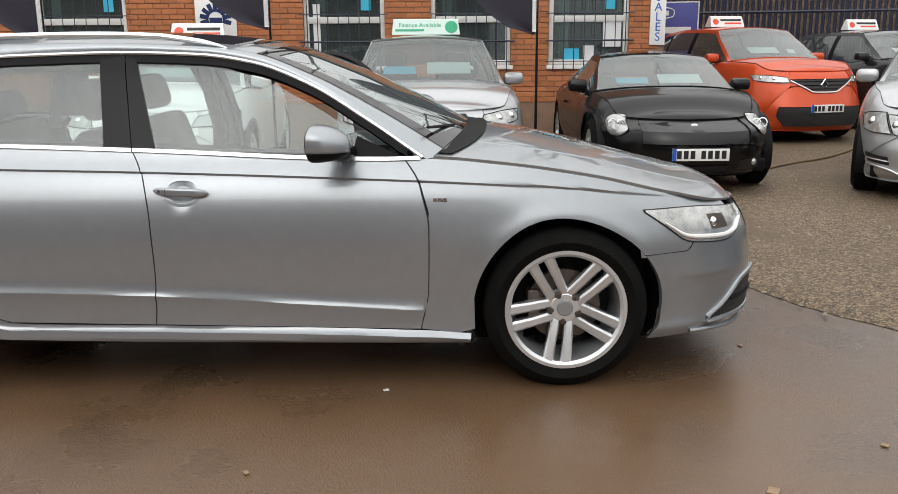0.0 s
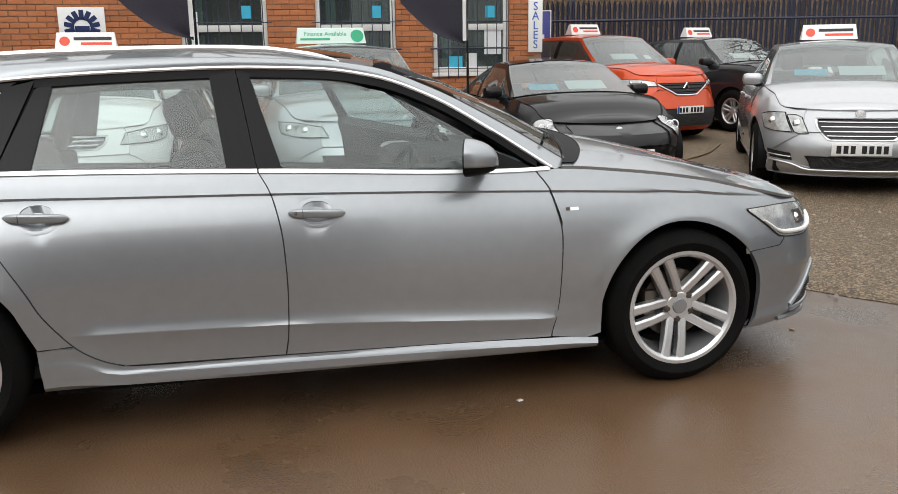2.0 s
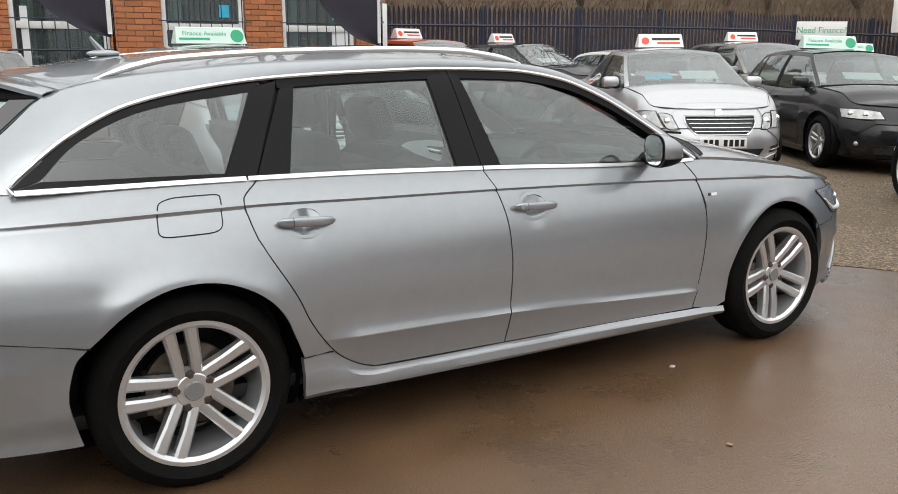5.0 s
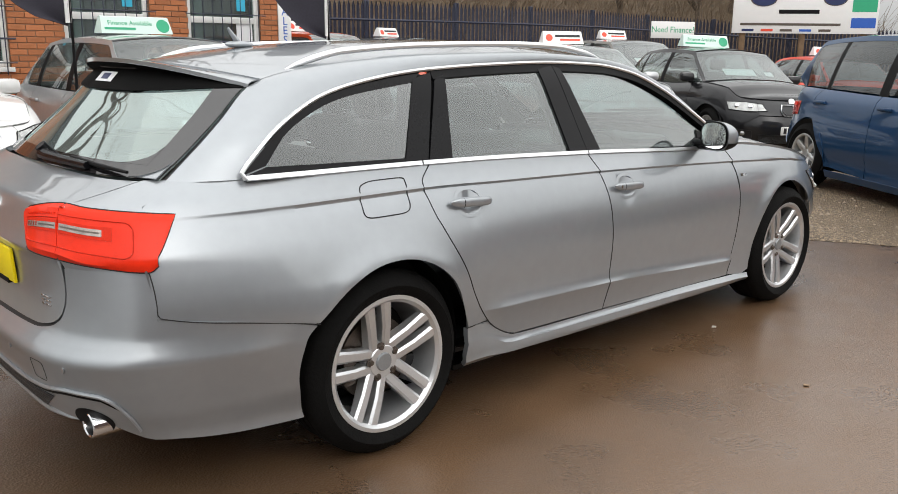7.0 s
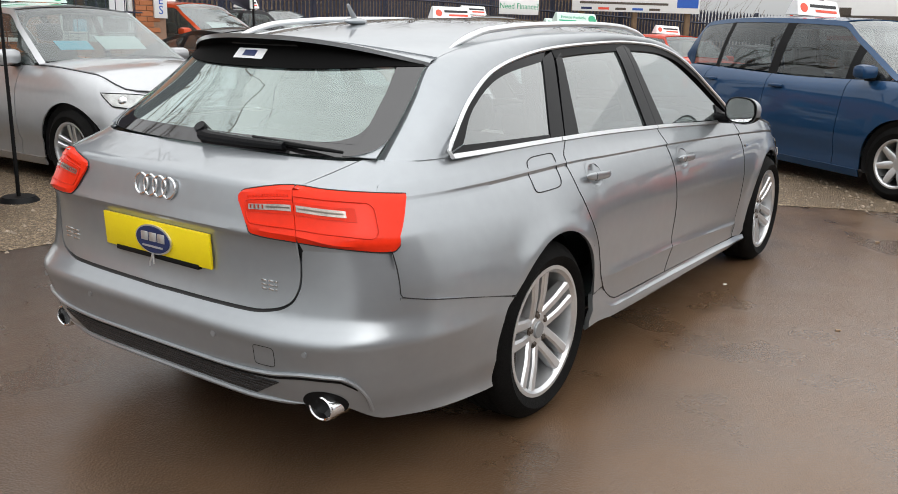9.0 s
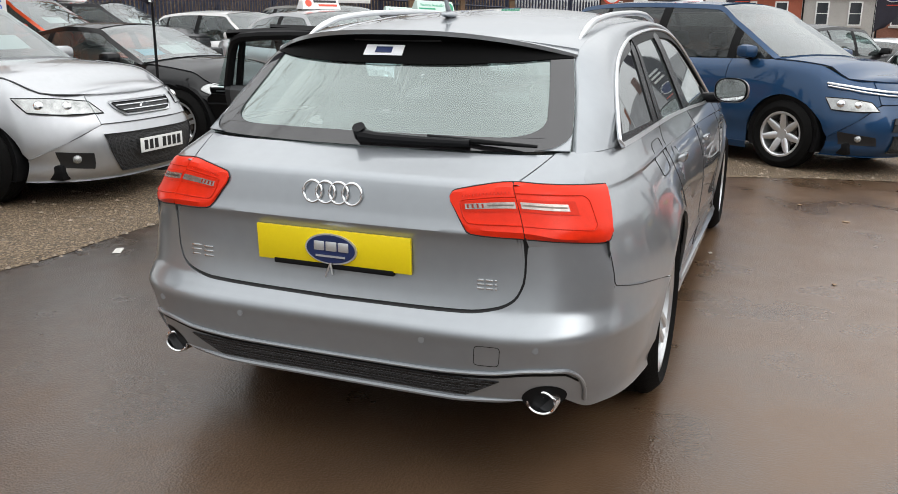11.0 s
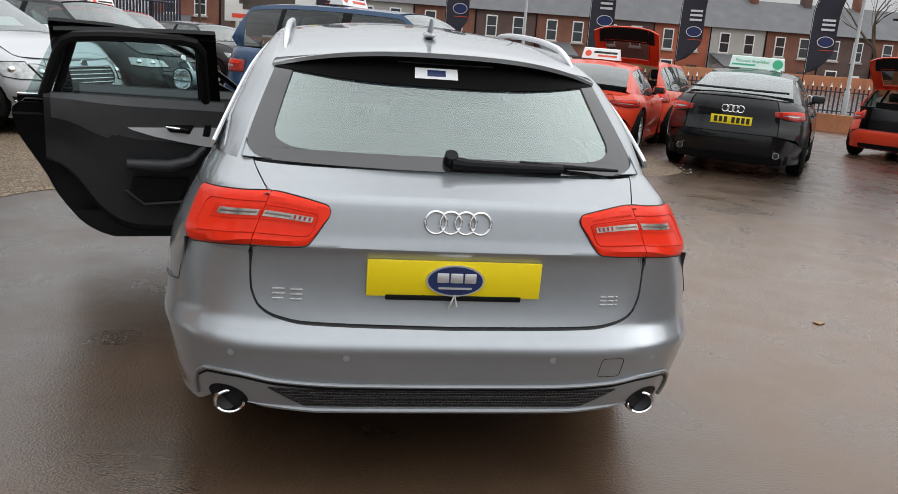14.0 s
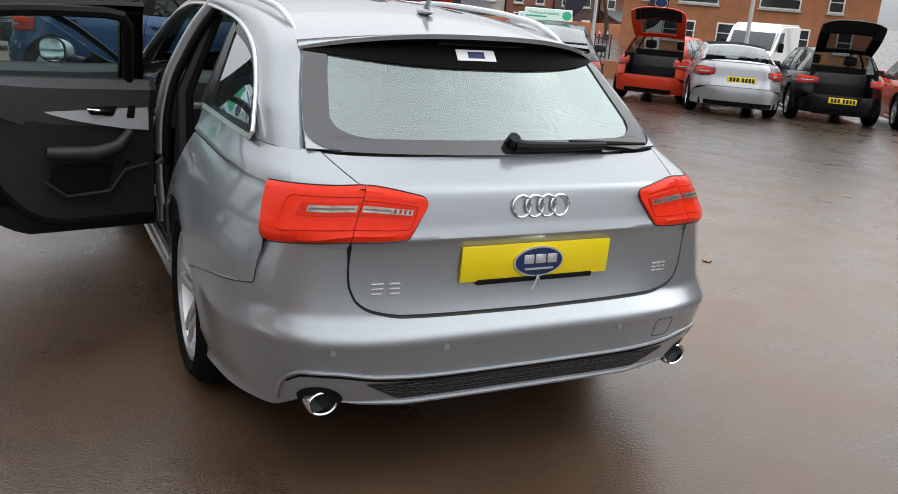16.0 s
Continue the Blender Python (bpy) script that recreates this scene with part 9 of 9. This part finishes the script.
sg = tagged(part("road_sign", bm, M_STEEL), "round speed sign on a grey post", "road sign")
bm = bmesh.new()
bmesh.ops.create_cone(bm, cap_ends=True, segments=28, radius1=0.30, radius2=0.30, depth=0.02, matrix=pose(22.15, 3.88, 2.1, 0, 90, 25))
part("disc", bm, M_SIGNRED, sg)
bm = bmesh.new()
bmesh.ops.create_cone(bm, cap_ends=True, segments=28, radius1=0.24, radius2=0.24, depth=0.03, matrix=pose(22.145, 3.878, 2.1, 0, 90, 25))
part("disc_face", bm, M_SIGNWHITE, sg)
text_mesh("numeral", "30", 0.26, M_INK, pose(22.13, 3.872, 2.1) @ pose(0, 0, 0, 0, 0, 25 - 90 - 0) @ pose(0, -0.012, 0, 90, 0, 0), sg)

M_BARK = mat("wet_bark", (0.085, 0.062, 0.042), 0.85, vary=0.4, scale=5, bump=0.6, bump_scale=20)
M_TWIG = mat("bare_twigs", (0.15, 0.105, 0.066), 0.9, vary=0.4, scale=3)


def bare_tree(x, y, height, seed, label="bare winter tree with fine brown twigs", spread=0.55):
    """A leafless tree: a tapered trunk that forks again and again down to thin twigs."""
    r = random.Random(seed)
    th = empty("bare_tree", pose(x, y, float(gz(x, y)) - 0.05), label, "tree", "bare trees")
    limbs, twigs = [], []
    def grow(p, d, length, rad, level):
        n = 4 if level < 3 else 3
        pts, rads = [p], [rad]
        for k in range(n):
            d = (d + Vector((r.gauss(0, 0.13), r.gauss(0, 0.13), r.gauss(0.03, 0.08)))).normalized()
            p = p + d * length / n
            pts.append(p)
            rads.append(rad * (1 - 0.42 * (k + 1) / n))
        (limbs if level < 3 else twigs).append((pts, rads, level))
        if level >= 6 or rads[-1] < 0.003:
            return
        kids = 3 if level < 2 else r.choice((2, 3, 3))
        for q in range(kids):
            a = r.uniform(0, 2 * math.pi)
            side = d.orthogonal().normalized()
            side.rotate(Matrix.Rotation(a, 3, d))
            nd = (d + side * r.uniform(spread * 0.7, spread * 1.5) + Vector((0, 0, 0.12))).normalized()
            i = -1 if q == 0 or level == 0 else r.randint(2, n)
            grow(pts[i], nd, length * r.uniform(0.60, 0.82), rads[-1] * r.uniform(0.62, 0.85), level + 1)
    grow(Vector((0, 0, 0)), Vector((r.gauss(0, 0.05), r.gauss(0, 0.05), 1)), height * 0.30, height * 0.018, 0)
    for nm, src, mt, sides in (("trunk", limbs, M_BARK, 6), ("twigs", twigs, M_TWIG, 3)):
        vs, fs = [], []
        for pts, rads, lev in src:
            base = len(vs)
            for i, p in enumerate(pts):
                d = (pts[min(i + 1, len(pts) - 1)] - pts[max(i - 1, 0)]).normalized()
                s1_ = d.orthogonal().normalized()
                s2_ = d.cross(s1_)
                for q in range(sides):
                    a = 2 * math.pi * q / sides
                    vs.append(tuple(p + (s1_ * math.cos(a) + s2_ * math.sin(a)) * max(rads[i], 0.004)))
            for i in range(len(pts) - 1):
                for q in range(sides):
                    a, b = base + i * sides + q, base + i * sides + (q + 1) % sides
                    fs.append((a, b, b + sides, a + sides))
        ob = raw(nm, vs, fs, mt, th)
        if nm == "twigs":
            ob["kind"] = "stuff"
    return th


for k, (x, y, h) in enumerate(((6.5, 15.6, 8), (9.5, 15.0, 9), (12.5, 14.2, 9), (15.5, 14.6, 10), (18.5, 12.8, 9), (21.5, 11.6, 10), (25, 9, 10), (7.9, 18, 10), (11, 18.5, 11), (14.5, 18, 11), (20, 16, 12), (24.5, 13, 11))):
    bare_tree(x, y, h, k + 3)
bare_tree(-5.0, 16.0, 20, 43, "tall bare winter tree behind the office")
bare_tree(-1.2, 15.0, 17, 47, "tall bare winter tree behind the office")
bare_tree(4.6, 16.0, 16, 44, "tall bare winter tree behind the office")
bare_tree(49, -37, 11, 45, "bare winter tree beside the brick house")
bare_tree(29.5, -47, 9, 46, "bare winter tree beside the brick house")
# tangled undergrowth on the bank behind the fence
rb = random.Random(8)
vs, fs = [], []
for k in range(9000):
    t = rb.random()
    i = int(t * 219)
    x, y = fence_line[i]
    d = 0.4 + 8.6 * rb.random() ** 1.3
    px, py = x + d * 0.35 + rb.gauss(0, 0.3), y + d
    z0 = float(gz(x, y)) + 0.50 * d
    p = Vector((px, py, z0))
    dr = Vector((rb.gauss(0, 0.5), rb.gauss(0, 0.5), 1.0)).normalized()
    L, w = rb.uniform(0.9, 2.6), rb.uniform(0.006, 0.016)
    b = len(vs)
    for q in range(4):
        vs += [tuple(p + Vector((-w, 0, 0))), tuple(p + Vector((w, 0, 0))), tuple(p + Vector((0, w * 1.6, 0)))]
        dr = (dr + Vector((rb.gauss(0, 0.35), rb.gauss(0, 0.35), -0.10))).normalized()
        p = p + dr * L / 3
        w *= 0.7
    for q in range(3):
        for e in range(3):
            a, c = b + q * 3 + e, b + q * 3 + (e + 1) % 3
            fs.append((a, c, c + 3, a + 3))
tagged(raw("undergrowth", vs, fs, M_TWIG, smooth=False), "tangled brown winter undergrowth behind the fence", "undergrowth", kind="stuff")
M_BANK = mat("leaf_litter_bank", (0.105, 0.076, 0.047), 0.95, vary=0.8, scale=3, bump=1.0, bump_scale=14)
bl = along([(4.3, 13.4), (12, 11.7), (17, 11.3), (21.7, 8.6), (24.8, 5.0)], 40)
g = np.array([[(x + k * 4.0, y + k * 9.0, float(gz(x, y)) + 0.02 + 5.6 * k ** 0.9 + 0.25 * noise.noise((x, y, k * 3))) for x, y in bl] for k in np.linspace(0, 1, 12)])
tagged(sheet("bank", g, M_BANK, None, "", 0), "brown leaf-strewn bank behind the fence", "bank", kind="structure")


# ---------------------------------------------------------------- across the road
M_TERRACE = mat("weathered_brick", (0.20, 0.085, 0.055), 0.85, vary=0.45, scale=0.8, bump=0.3, bump_scale=25)
M_TERRACE2 = mat("painted_red_brick", (0.36, 0.10, 0.055), 0.8, vary=0.25, scale=0.8)
M_RENDER = mat("grey_render", (0.42, 0.40, 0.37), 0.85, vary=0.2, scale=0.8)
M_DARKBRICK = mat("sooty_brick", (0.115, 0.075, 0.065), 0.9, vary=0.4, scale=0.8)
M_ORANGEBRICK = mat("orange_brick", (0.40, 0.16, 0.075), 0.85, vary=0.3, scale=1.5, bump=0.3, bump_scale=25)
M_SLATE = mat("grey_slate", (0.10, 0.10, 0.105), 0.6, vary=0.3, scale=1.2, bump=0.4, bump_scale=8)
M_TILEROOF = mat("brown_roof_tile", (0.12, 0.085, 0.07), 0.7, vary=0.3, scale=1.5, bump=0.5, bump_scale=8)
M_WINDARK = mat("far_window_glass", (0.03, 0.035, 0.04), 0.08, coat=0.5, vary=0.4, scale=1)


def far_window(parent, x, z, w, h, arch_top=False):
    fr = box("window_frame", (x - w / 2, -0.06, z), (x + w / 2, 0.02, z + h), M_UPVC, parent, 0.01)
    box("pane", (x - w / 2 + 0.09, -0.075, z + 0.09), (x + w / 2 - 0.09, -0.062, z + h * 0.5 - 0.03), M_WINDARK, fr)
    box("pane", (x - w / 2 + 0.09, -0.075, z + h * 0.5 + 0.03), (x + w / 2 - 0.09, -0.062, z + h - 0.09), M_WINDARK, fr)
    box("window_sill", (x - w / 2 - 0.08, -0.14, z - 0.12), (x + w / 2 + 0.08, 0.02, z - 0.002), M_RENDER, fr)


def terrace_house(m, w, brick, label, k):
    """A two-storey terraced house seen from its back yard, with a lean-to."""
    th = empty("terraced_house", m, label, "house", "terraced houses")
    box("wall", (0, 0, -0.5), (w, 6, 5.0), brick, th)
    for x in (w * 0.28, w * 0.72):
        far_window(th, x, 3.05, 0.85, 1.55)
    far_window(th, w * 0.3, 0.9, 1.0, 1.4)
    box("back_door", (w * 0.66, -0.05, 0), (w * 0.66 + 0.85, 0.02, 2.0), M_UPVC if k % 2 else M_DARKROOM, th, 0.01)
    bm = bmesh.new()
    for s in ((0, -0.3, 4.95), (w, -0.3, 4.95), (w, 3, 7.3), (0, 3, 7.3), (0, 6.3, 4.95), (w, 6.3, 4.95)):
        bm.verts.new(s)
    bm.verts.ensure_lookup_table()
    v = bm.verts
    for f in ((0, 1, 2, 3), (3, 2, 5, 4), (0, 3, 4), (1, 5, 2), (0, 4, 5, 1)):
        bm.faces.new([v[i] for i in f])
    rf = part("roof", bm, M_SLATE, th, "grey slate roof", smooth=False)
    box("chimney", (-0.3, 2.6, 7.0), (0.35, 3.4, 8.3), brick, rf, 0.02)
    bm = bmesh.new()
    tube(bm, [(0.08, -0.06, 0), (0.08, -0.06, 4.95)], 0.05, 6)
    part("downpipe", bm, M_TRIM, th)
    if k % 3 == 0:
        bm = bmesh.new()
        box_bm(bm, (w * 0.1, -2.6, -0.4), (w * 0.55, 0, 2.2))
        lt = part("lean_to", bm, brick, th, smooth=False)
        bm = bmesh.new()
        pts = [(w * 0.05, -2.8, 2.15), (w * 0.6, -2.8, 2.15), (w * 0.6, -0.01, 3.0), (w * 0.05, -0.01, 3.0)]
        f = [bm.verts.new(p) for p in pts] + [bm.verts.new((p[0], p[1], p[2] - 0.12)) for p in pts]
        bm.faces.new(f[:4]), bm.faces.new(f[4:][::-1])
        for i in range(4):
            bm.faces.new((f[i], f[(i + 1) % 4], f[4 + (i + 1) % 4], f[4 + i]))
        part("lean_to_roof", bm, M_SLATE, lt, smooth=False)
    return th


A, Bp = Vector((60, 12, -2.0)), Vector((59.5, -38.5, -2.0))
dirn = (Bp - A).normalized()
yaw = math.degrees(math.atan2(dirn.y, dirn.x))
kinds = [(M_TERRACE, "weathered red brick terraced house with slate roof"), (M_DARKBRICK, "soot-dark brick terraced house with slate roof"), (M_TERRACE2, "bright red painted terraced house"), (M_RENDER, "grey rendered terraced house"), (M_TERRACE, "weathered red brick terraced house with slate roof"), (M_DARKBRICK, "soot-dark brick terraced house with slate roof")]
for k in range(14):
    p = A + dirn * (4.6 * k)
    mt, lb = kinds[k % 6]
    terrace_house(Matrix.Translation(p) @ pose(0, 0, 0, 0, 0, yaw), 4.6, mt, lb, k)
yw = box("yard_wall", (0, -6.4, -0.5), (64.4, -6.15, 2.0), M_ORANGEBRICK, None, 0.02)
yw.matrix_world = Matrix.Translation(A) @ pose(0, 0, 0, 0, 0, yaw)
tagged(yw, "long orange brick yard wall behind the terrace", "wall", kind="structure")


def brick_house():
    """A detached brick house with a tiled roof beyond the road."""
    th = empty("brick_house", pose(42.3, -33.2, -1.25, 0, 0, -132), "orange brick house with white windows and brown tiled roof", "house")
    box("wall", (0, 0, -0.5), (15, 7, 5.1), M_ORANGEBRICK, th)
    for x, w in ((1.6, 0.9), (4.6, 2.4), (9.4, 2.4), (12.6, 0.9)):
        far_window(th, x, 3.2, w, 1.25)
    for x, w in ((3.6, 2.0), (6.6, 1.4), (10.4, 2.0), (13.4, 0.9)):
        far_window(th, x, 0.9, w, 1.25)
    for x in (8.4, 1.6):
        box("front_door", (x, -0.05, 0), (x + 0.95, 0.02, 2.1), M_UPVC, th, 0.02)
    bm = bmesh.new()
    pts = [(-0.5, -0.5, 5.0), (15.5, -0.5, 5.0), (15.5, 7.5, 5.0), (-0.5, 7.5, 5.0), (3.0, 3.5, 7.4), (12.0, 3.5, 7.4)]
    v = [bm.verts.new(p) for p in pts]
    for f in ((0, 1, 5, 4), (1, 2, 5), (2, 3, 4, 5), (3, 0, 4), (0, 3, 2, 1)):
        bm.faces.new([v[i] for i in f])
    part("roof", bm, M_TILEROOF, th, "brown tiled hip roof", smooth=False)
    box("gutter", (-0.5, -0.58, 4.92), (15.5, -0.48, 5.04), M_TRIM, th, 0.02)


brick_house()
# low wall and railing with white tips along the site's edge
wl2 = along([(24.5, 4.0), (23.5, -4), (21.5, -14), (19.5, -18.5), (16.5, -22)], 40)
g = []
for off, z in ((-0.12, -0.05), (-0.12, 0.55), (0.12, 0.55), (0.12, -0.05)):
    g.append([(x + off, y, float(gz(x, y)) + z) for x, y in wl2])
tagged(sheet("road_wall", np.array(g), M_ORANGEBRICK, None, "", 0), "low orange brick wall along the road", "wall", kind="structure")
rl = along([(37.5, 8.0), (36.0, -8), (33, -18), (30.5, -24)], 170)
railing = tagged(new("railing"), "dark railing with white pointed tips", "fence", kind="structure")
bm = bmesh.new()
box_bm(bm, (-0.03, -0.015, 0), (0.03, 0.015, 1.25))
me_r = bpy.data.meshes.new("bar")
bm.to_mesh(me_r)
bm.free()
me_r.materials.append(M_IRON)
bm = bmesh.new()
bmesh.ops.create_cone(bm, cap_ends=True, segments=4, radius1=0.055, radius2=0.0, depth=0.20, matrix=pose(0, 0, 1.35))
me_t = bpy.data.meshes.new("tip")
bm.to_mesh(me_t)
bm.free()
me_t.materials.append(M_SIGNWHITE)
for i, (x, y) in enumerate(rl):
    for nm, me in (("bar", me_r), ("tip", me_t)):
        if nm == "bar" or i % 2 == 0:
            ob = new(nm, me)
            ob.parent = railing
            ob.matrix_local = pose(x, y, -1.15, 0, 0, 80)
for h in (0.2, 1.05):
    bm = bmesh.new()
    tube(bm, [(x, y, -1.15 + h) for x, y in rl[::8]], 0.03, 6)
    part("rail", bm, M_IRON, railing)


def lamp_post(x, y, h, lean=0):
    th = empty("street_lamp", pose(x, y, float(gz(x, y)), 0, lean, 0), "grey steel street lamp post by the road", "street lamp", "street lamps")
    bm = bmesh.new()
    tube(bm, [(0, 0, 0), (0, 0, 1.2), (0, 0, 1.25), (0, 0, h)], [0.11, 0.11, 0.075, 0.05], 10)
    part("post", bm, M_LAMPPOST, th)
    bm = bmesh.new()
    tube(bm, [(0, 0, h - 0.05), (-0.3, 0.1, h + 0.25), (-1.0, 0.35, h + 0.35)], 0.03, 8)
    part("arm", bm, M_LAMPPOST, th)
    box("lantern", (-1.5, 0.25, h + 0.28), (-0.95, 0.47, h + 0.42), M_LAMPPOST, th, 0.03)


M_LAMPPOST = mat("galvanised_steel", (0.36, 0.37, 0.37), 0.5, 0.3, vary=0.15)
lamp_post(18.9, -21.4, 6.5)
lamp_post(26.3, -20.0, 6.5)
lamp_post(33.0, -8.5, 7.0)
lamp_post(24.3, 3.0, 6.5)


def panel_van():
    """A white high-roof panel van parked by the road, side on."""
    th = empty("panel_van", pose(22.0, -25.2, float(gz(22.0, -25.2)), 0, 0, 122), "white panel van parked by the road", "van")
    bm = bmesh.new()
    pr = [(2.7, 0.35), (2.75, 0.75), (2.55, 1.10), (1.85, 1.25), (1.25, 2.05), (0.9, 2.25), (-2.5, 2.28), (-2.6, 0.35)]
    a = [bm.verts.new((x, -0.95, z)) for x, z in pr]
    b = [bm.verts.new((x, 0.95, z)) for x, z in pr]
    bm.faces.new(a), bm.faces.new(b[::-1])
    for i in range(len(pr)):
        bm.faces.new((a[i], a[(i + 1) % len(pr)], b[(i + 1) % len(pr)], b[i]))
    bmesh.ops.bevel(bm, geom=list(bm.edges), offset=0.09, segments=3, affect='EDGES')
    part("body", bm, M_WHITE, th)
    for s in (-1, 1):
        bm = bmesh.new()
        q = [bm.verts.new((x, s * 0.955, z)) for x, z in ((1.68, 1.28), (1.20, 1.95), (0.55, 1.98), (0.55, 1.28))]
        bm.faces.new(q)
        bmesh.ops.solidify(bm, geom=bm.faces[:], thickness=0.01)
        part("cab_window", bm, M_WINDARK, th)
        for x in (1.75, -1.6):
            wheel(th, x, s * 0.85, 0.34, 0.20, M_STEEL, 5, False, s, 0.2, True)
        box("side_strip", (-1.3, s * 0.955 - 0.012, 0.62), (1.4, s * 0.955 + 0.012, 0.72), M_TRIM, th, 0.004)
        box("door_mirror", (1.45, s * 1.10 - 0.10, 1.25), (1.60, s * 1.10 + 0.10, 1.60), M_TRIM, th, 0.03)
    box("windscreen", (-0.02, -0.8, 0.0), (0.02, 0.8, 0.85), M_WINDARK, th, 0.01, m=pose(1.88, 0, 1.26, 0, -37, 0))
    box("underbody", (-2.4, -0.8, 0.25), (2.5, 0.8, 0.40), M_TRIM, th)


panel_van()


# ---------------------------------------------------------------- bricks of the office wall, last
def brick_mesh():
    bm = bmesh.new()
    box_bm(bm, (0, -0.002, 0), (0.215, 0.03, 0.065))
    bmesh.ops.bevel(bm, geom=[e for e in bm.edges], offset=0.004, segments=1, affect='EDGES')
    me = bpy.data.meshes.new("brick")
    bm.to_mesh(me)
    bm.free()
    me.materials.append(M_BRICK)
    return me


BRICK = brick_mesh()
bv, bf = np.array([v.co[:] for v in BRICK.vertices]), [tuple(p.vertices) for p in BRICK.polygons]
rest_v, rest_f, n_part = [], [], 0
rw_ = random.Random(5)
for row in range(0, 34):
    z = 0.60 + row * 0.075
    x = WX0 + (0.1125 if row % 2 else 0.0)
    while x + 0.215 < WX1:
        pieces = [(x, x + 0.215)]
        if WZ0 - 0.07 < z < WZ1:
            for a, b in WINS:
                pieces = [q for p0, p1 in pieces for q in ((p0, min(p1, a)), (max(p0, b), p1)) if q[1] - q[0] > 0.02]
        for p0, p1 in pieces:
            dy = rw_.uniform(-0.003, 0.003)
            whole = p1 - p0 > 0.214
            near = (1.95 < x < 4.2 and 0.9 < z < 2.6) or (-0.3 < x < 1.0 and 1.1 < z < 2.3)
            if whole and near and n_part < 298:
                ob = new("brick", BRICK)
                ob.parent = wall
                ob.location = (x, WY + dy, z)
                n_part += 1
            else:
                b0, k_ = len(rest_v), (p1 - p0) / 0.215
                rest_v += [(v[0] * k_ + p0, v[1] + WY + dy, v[2] + z) for v in bv]
                rest_f += [tuple(i + b0 for i in f) for f in bf]
        x += 0.225
rest = raw("brickwork", rest_v, rest_f, M_BRICK, wall, smooth=False)
rest["kind"] = "stuff"


# ---------------------------------------------------------------- unseen wall added on the road side, behind the walk, to darken reflections
bm = bmesh.new()
box_bm(bm, (-15, -12.3, -0.5), (2.0, -12.0, 5.4), 0.0)
tagged(part("unseen_dark_wall", bm, M_DARKBRICK), "plain dark brick wall added out of view to darken reflections", "wall", kind="structure")
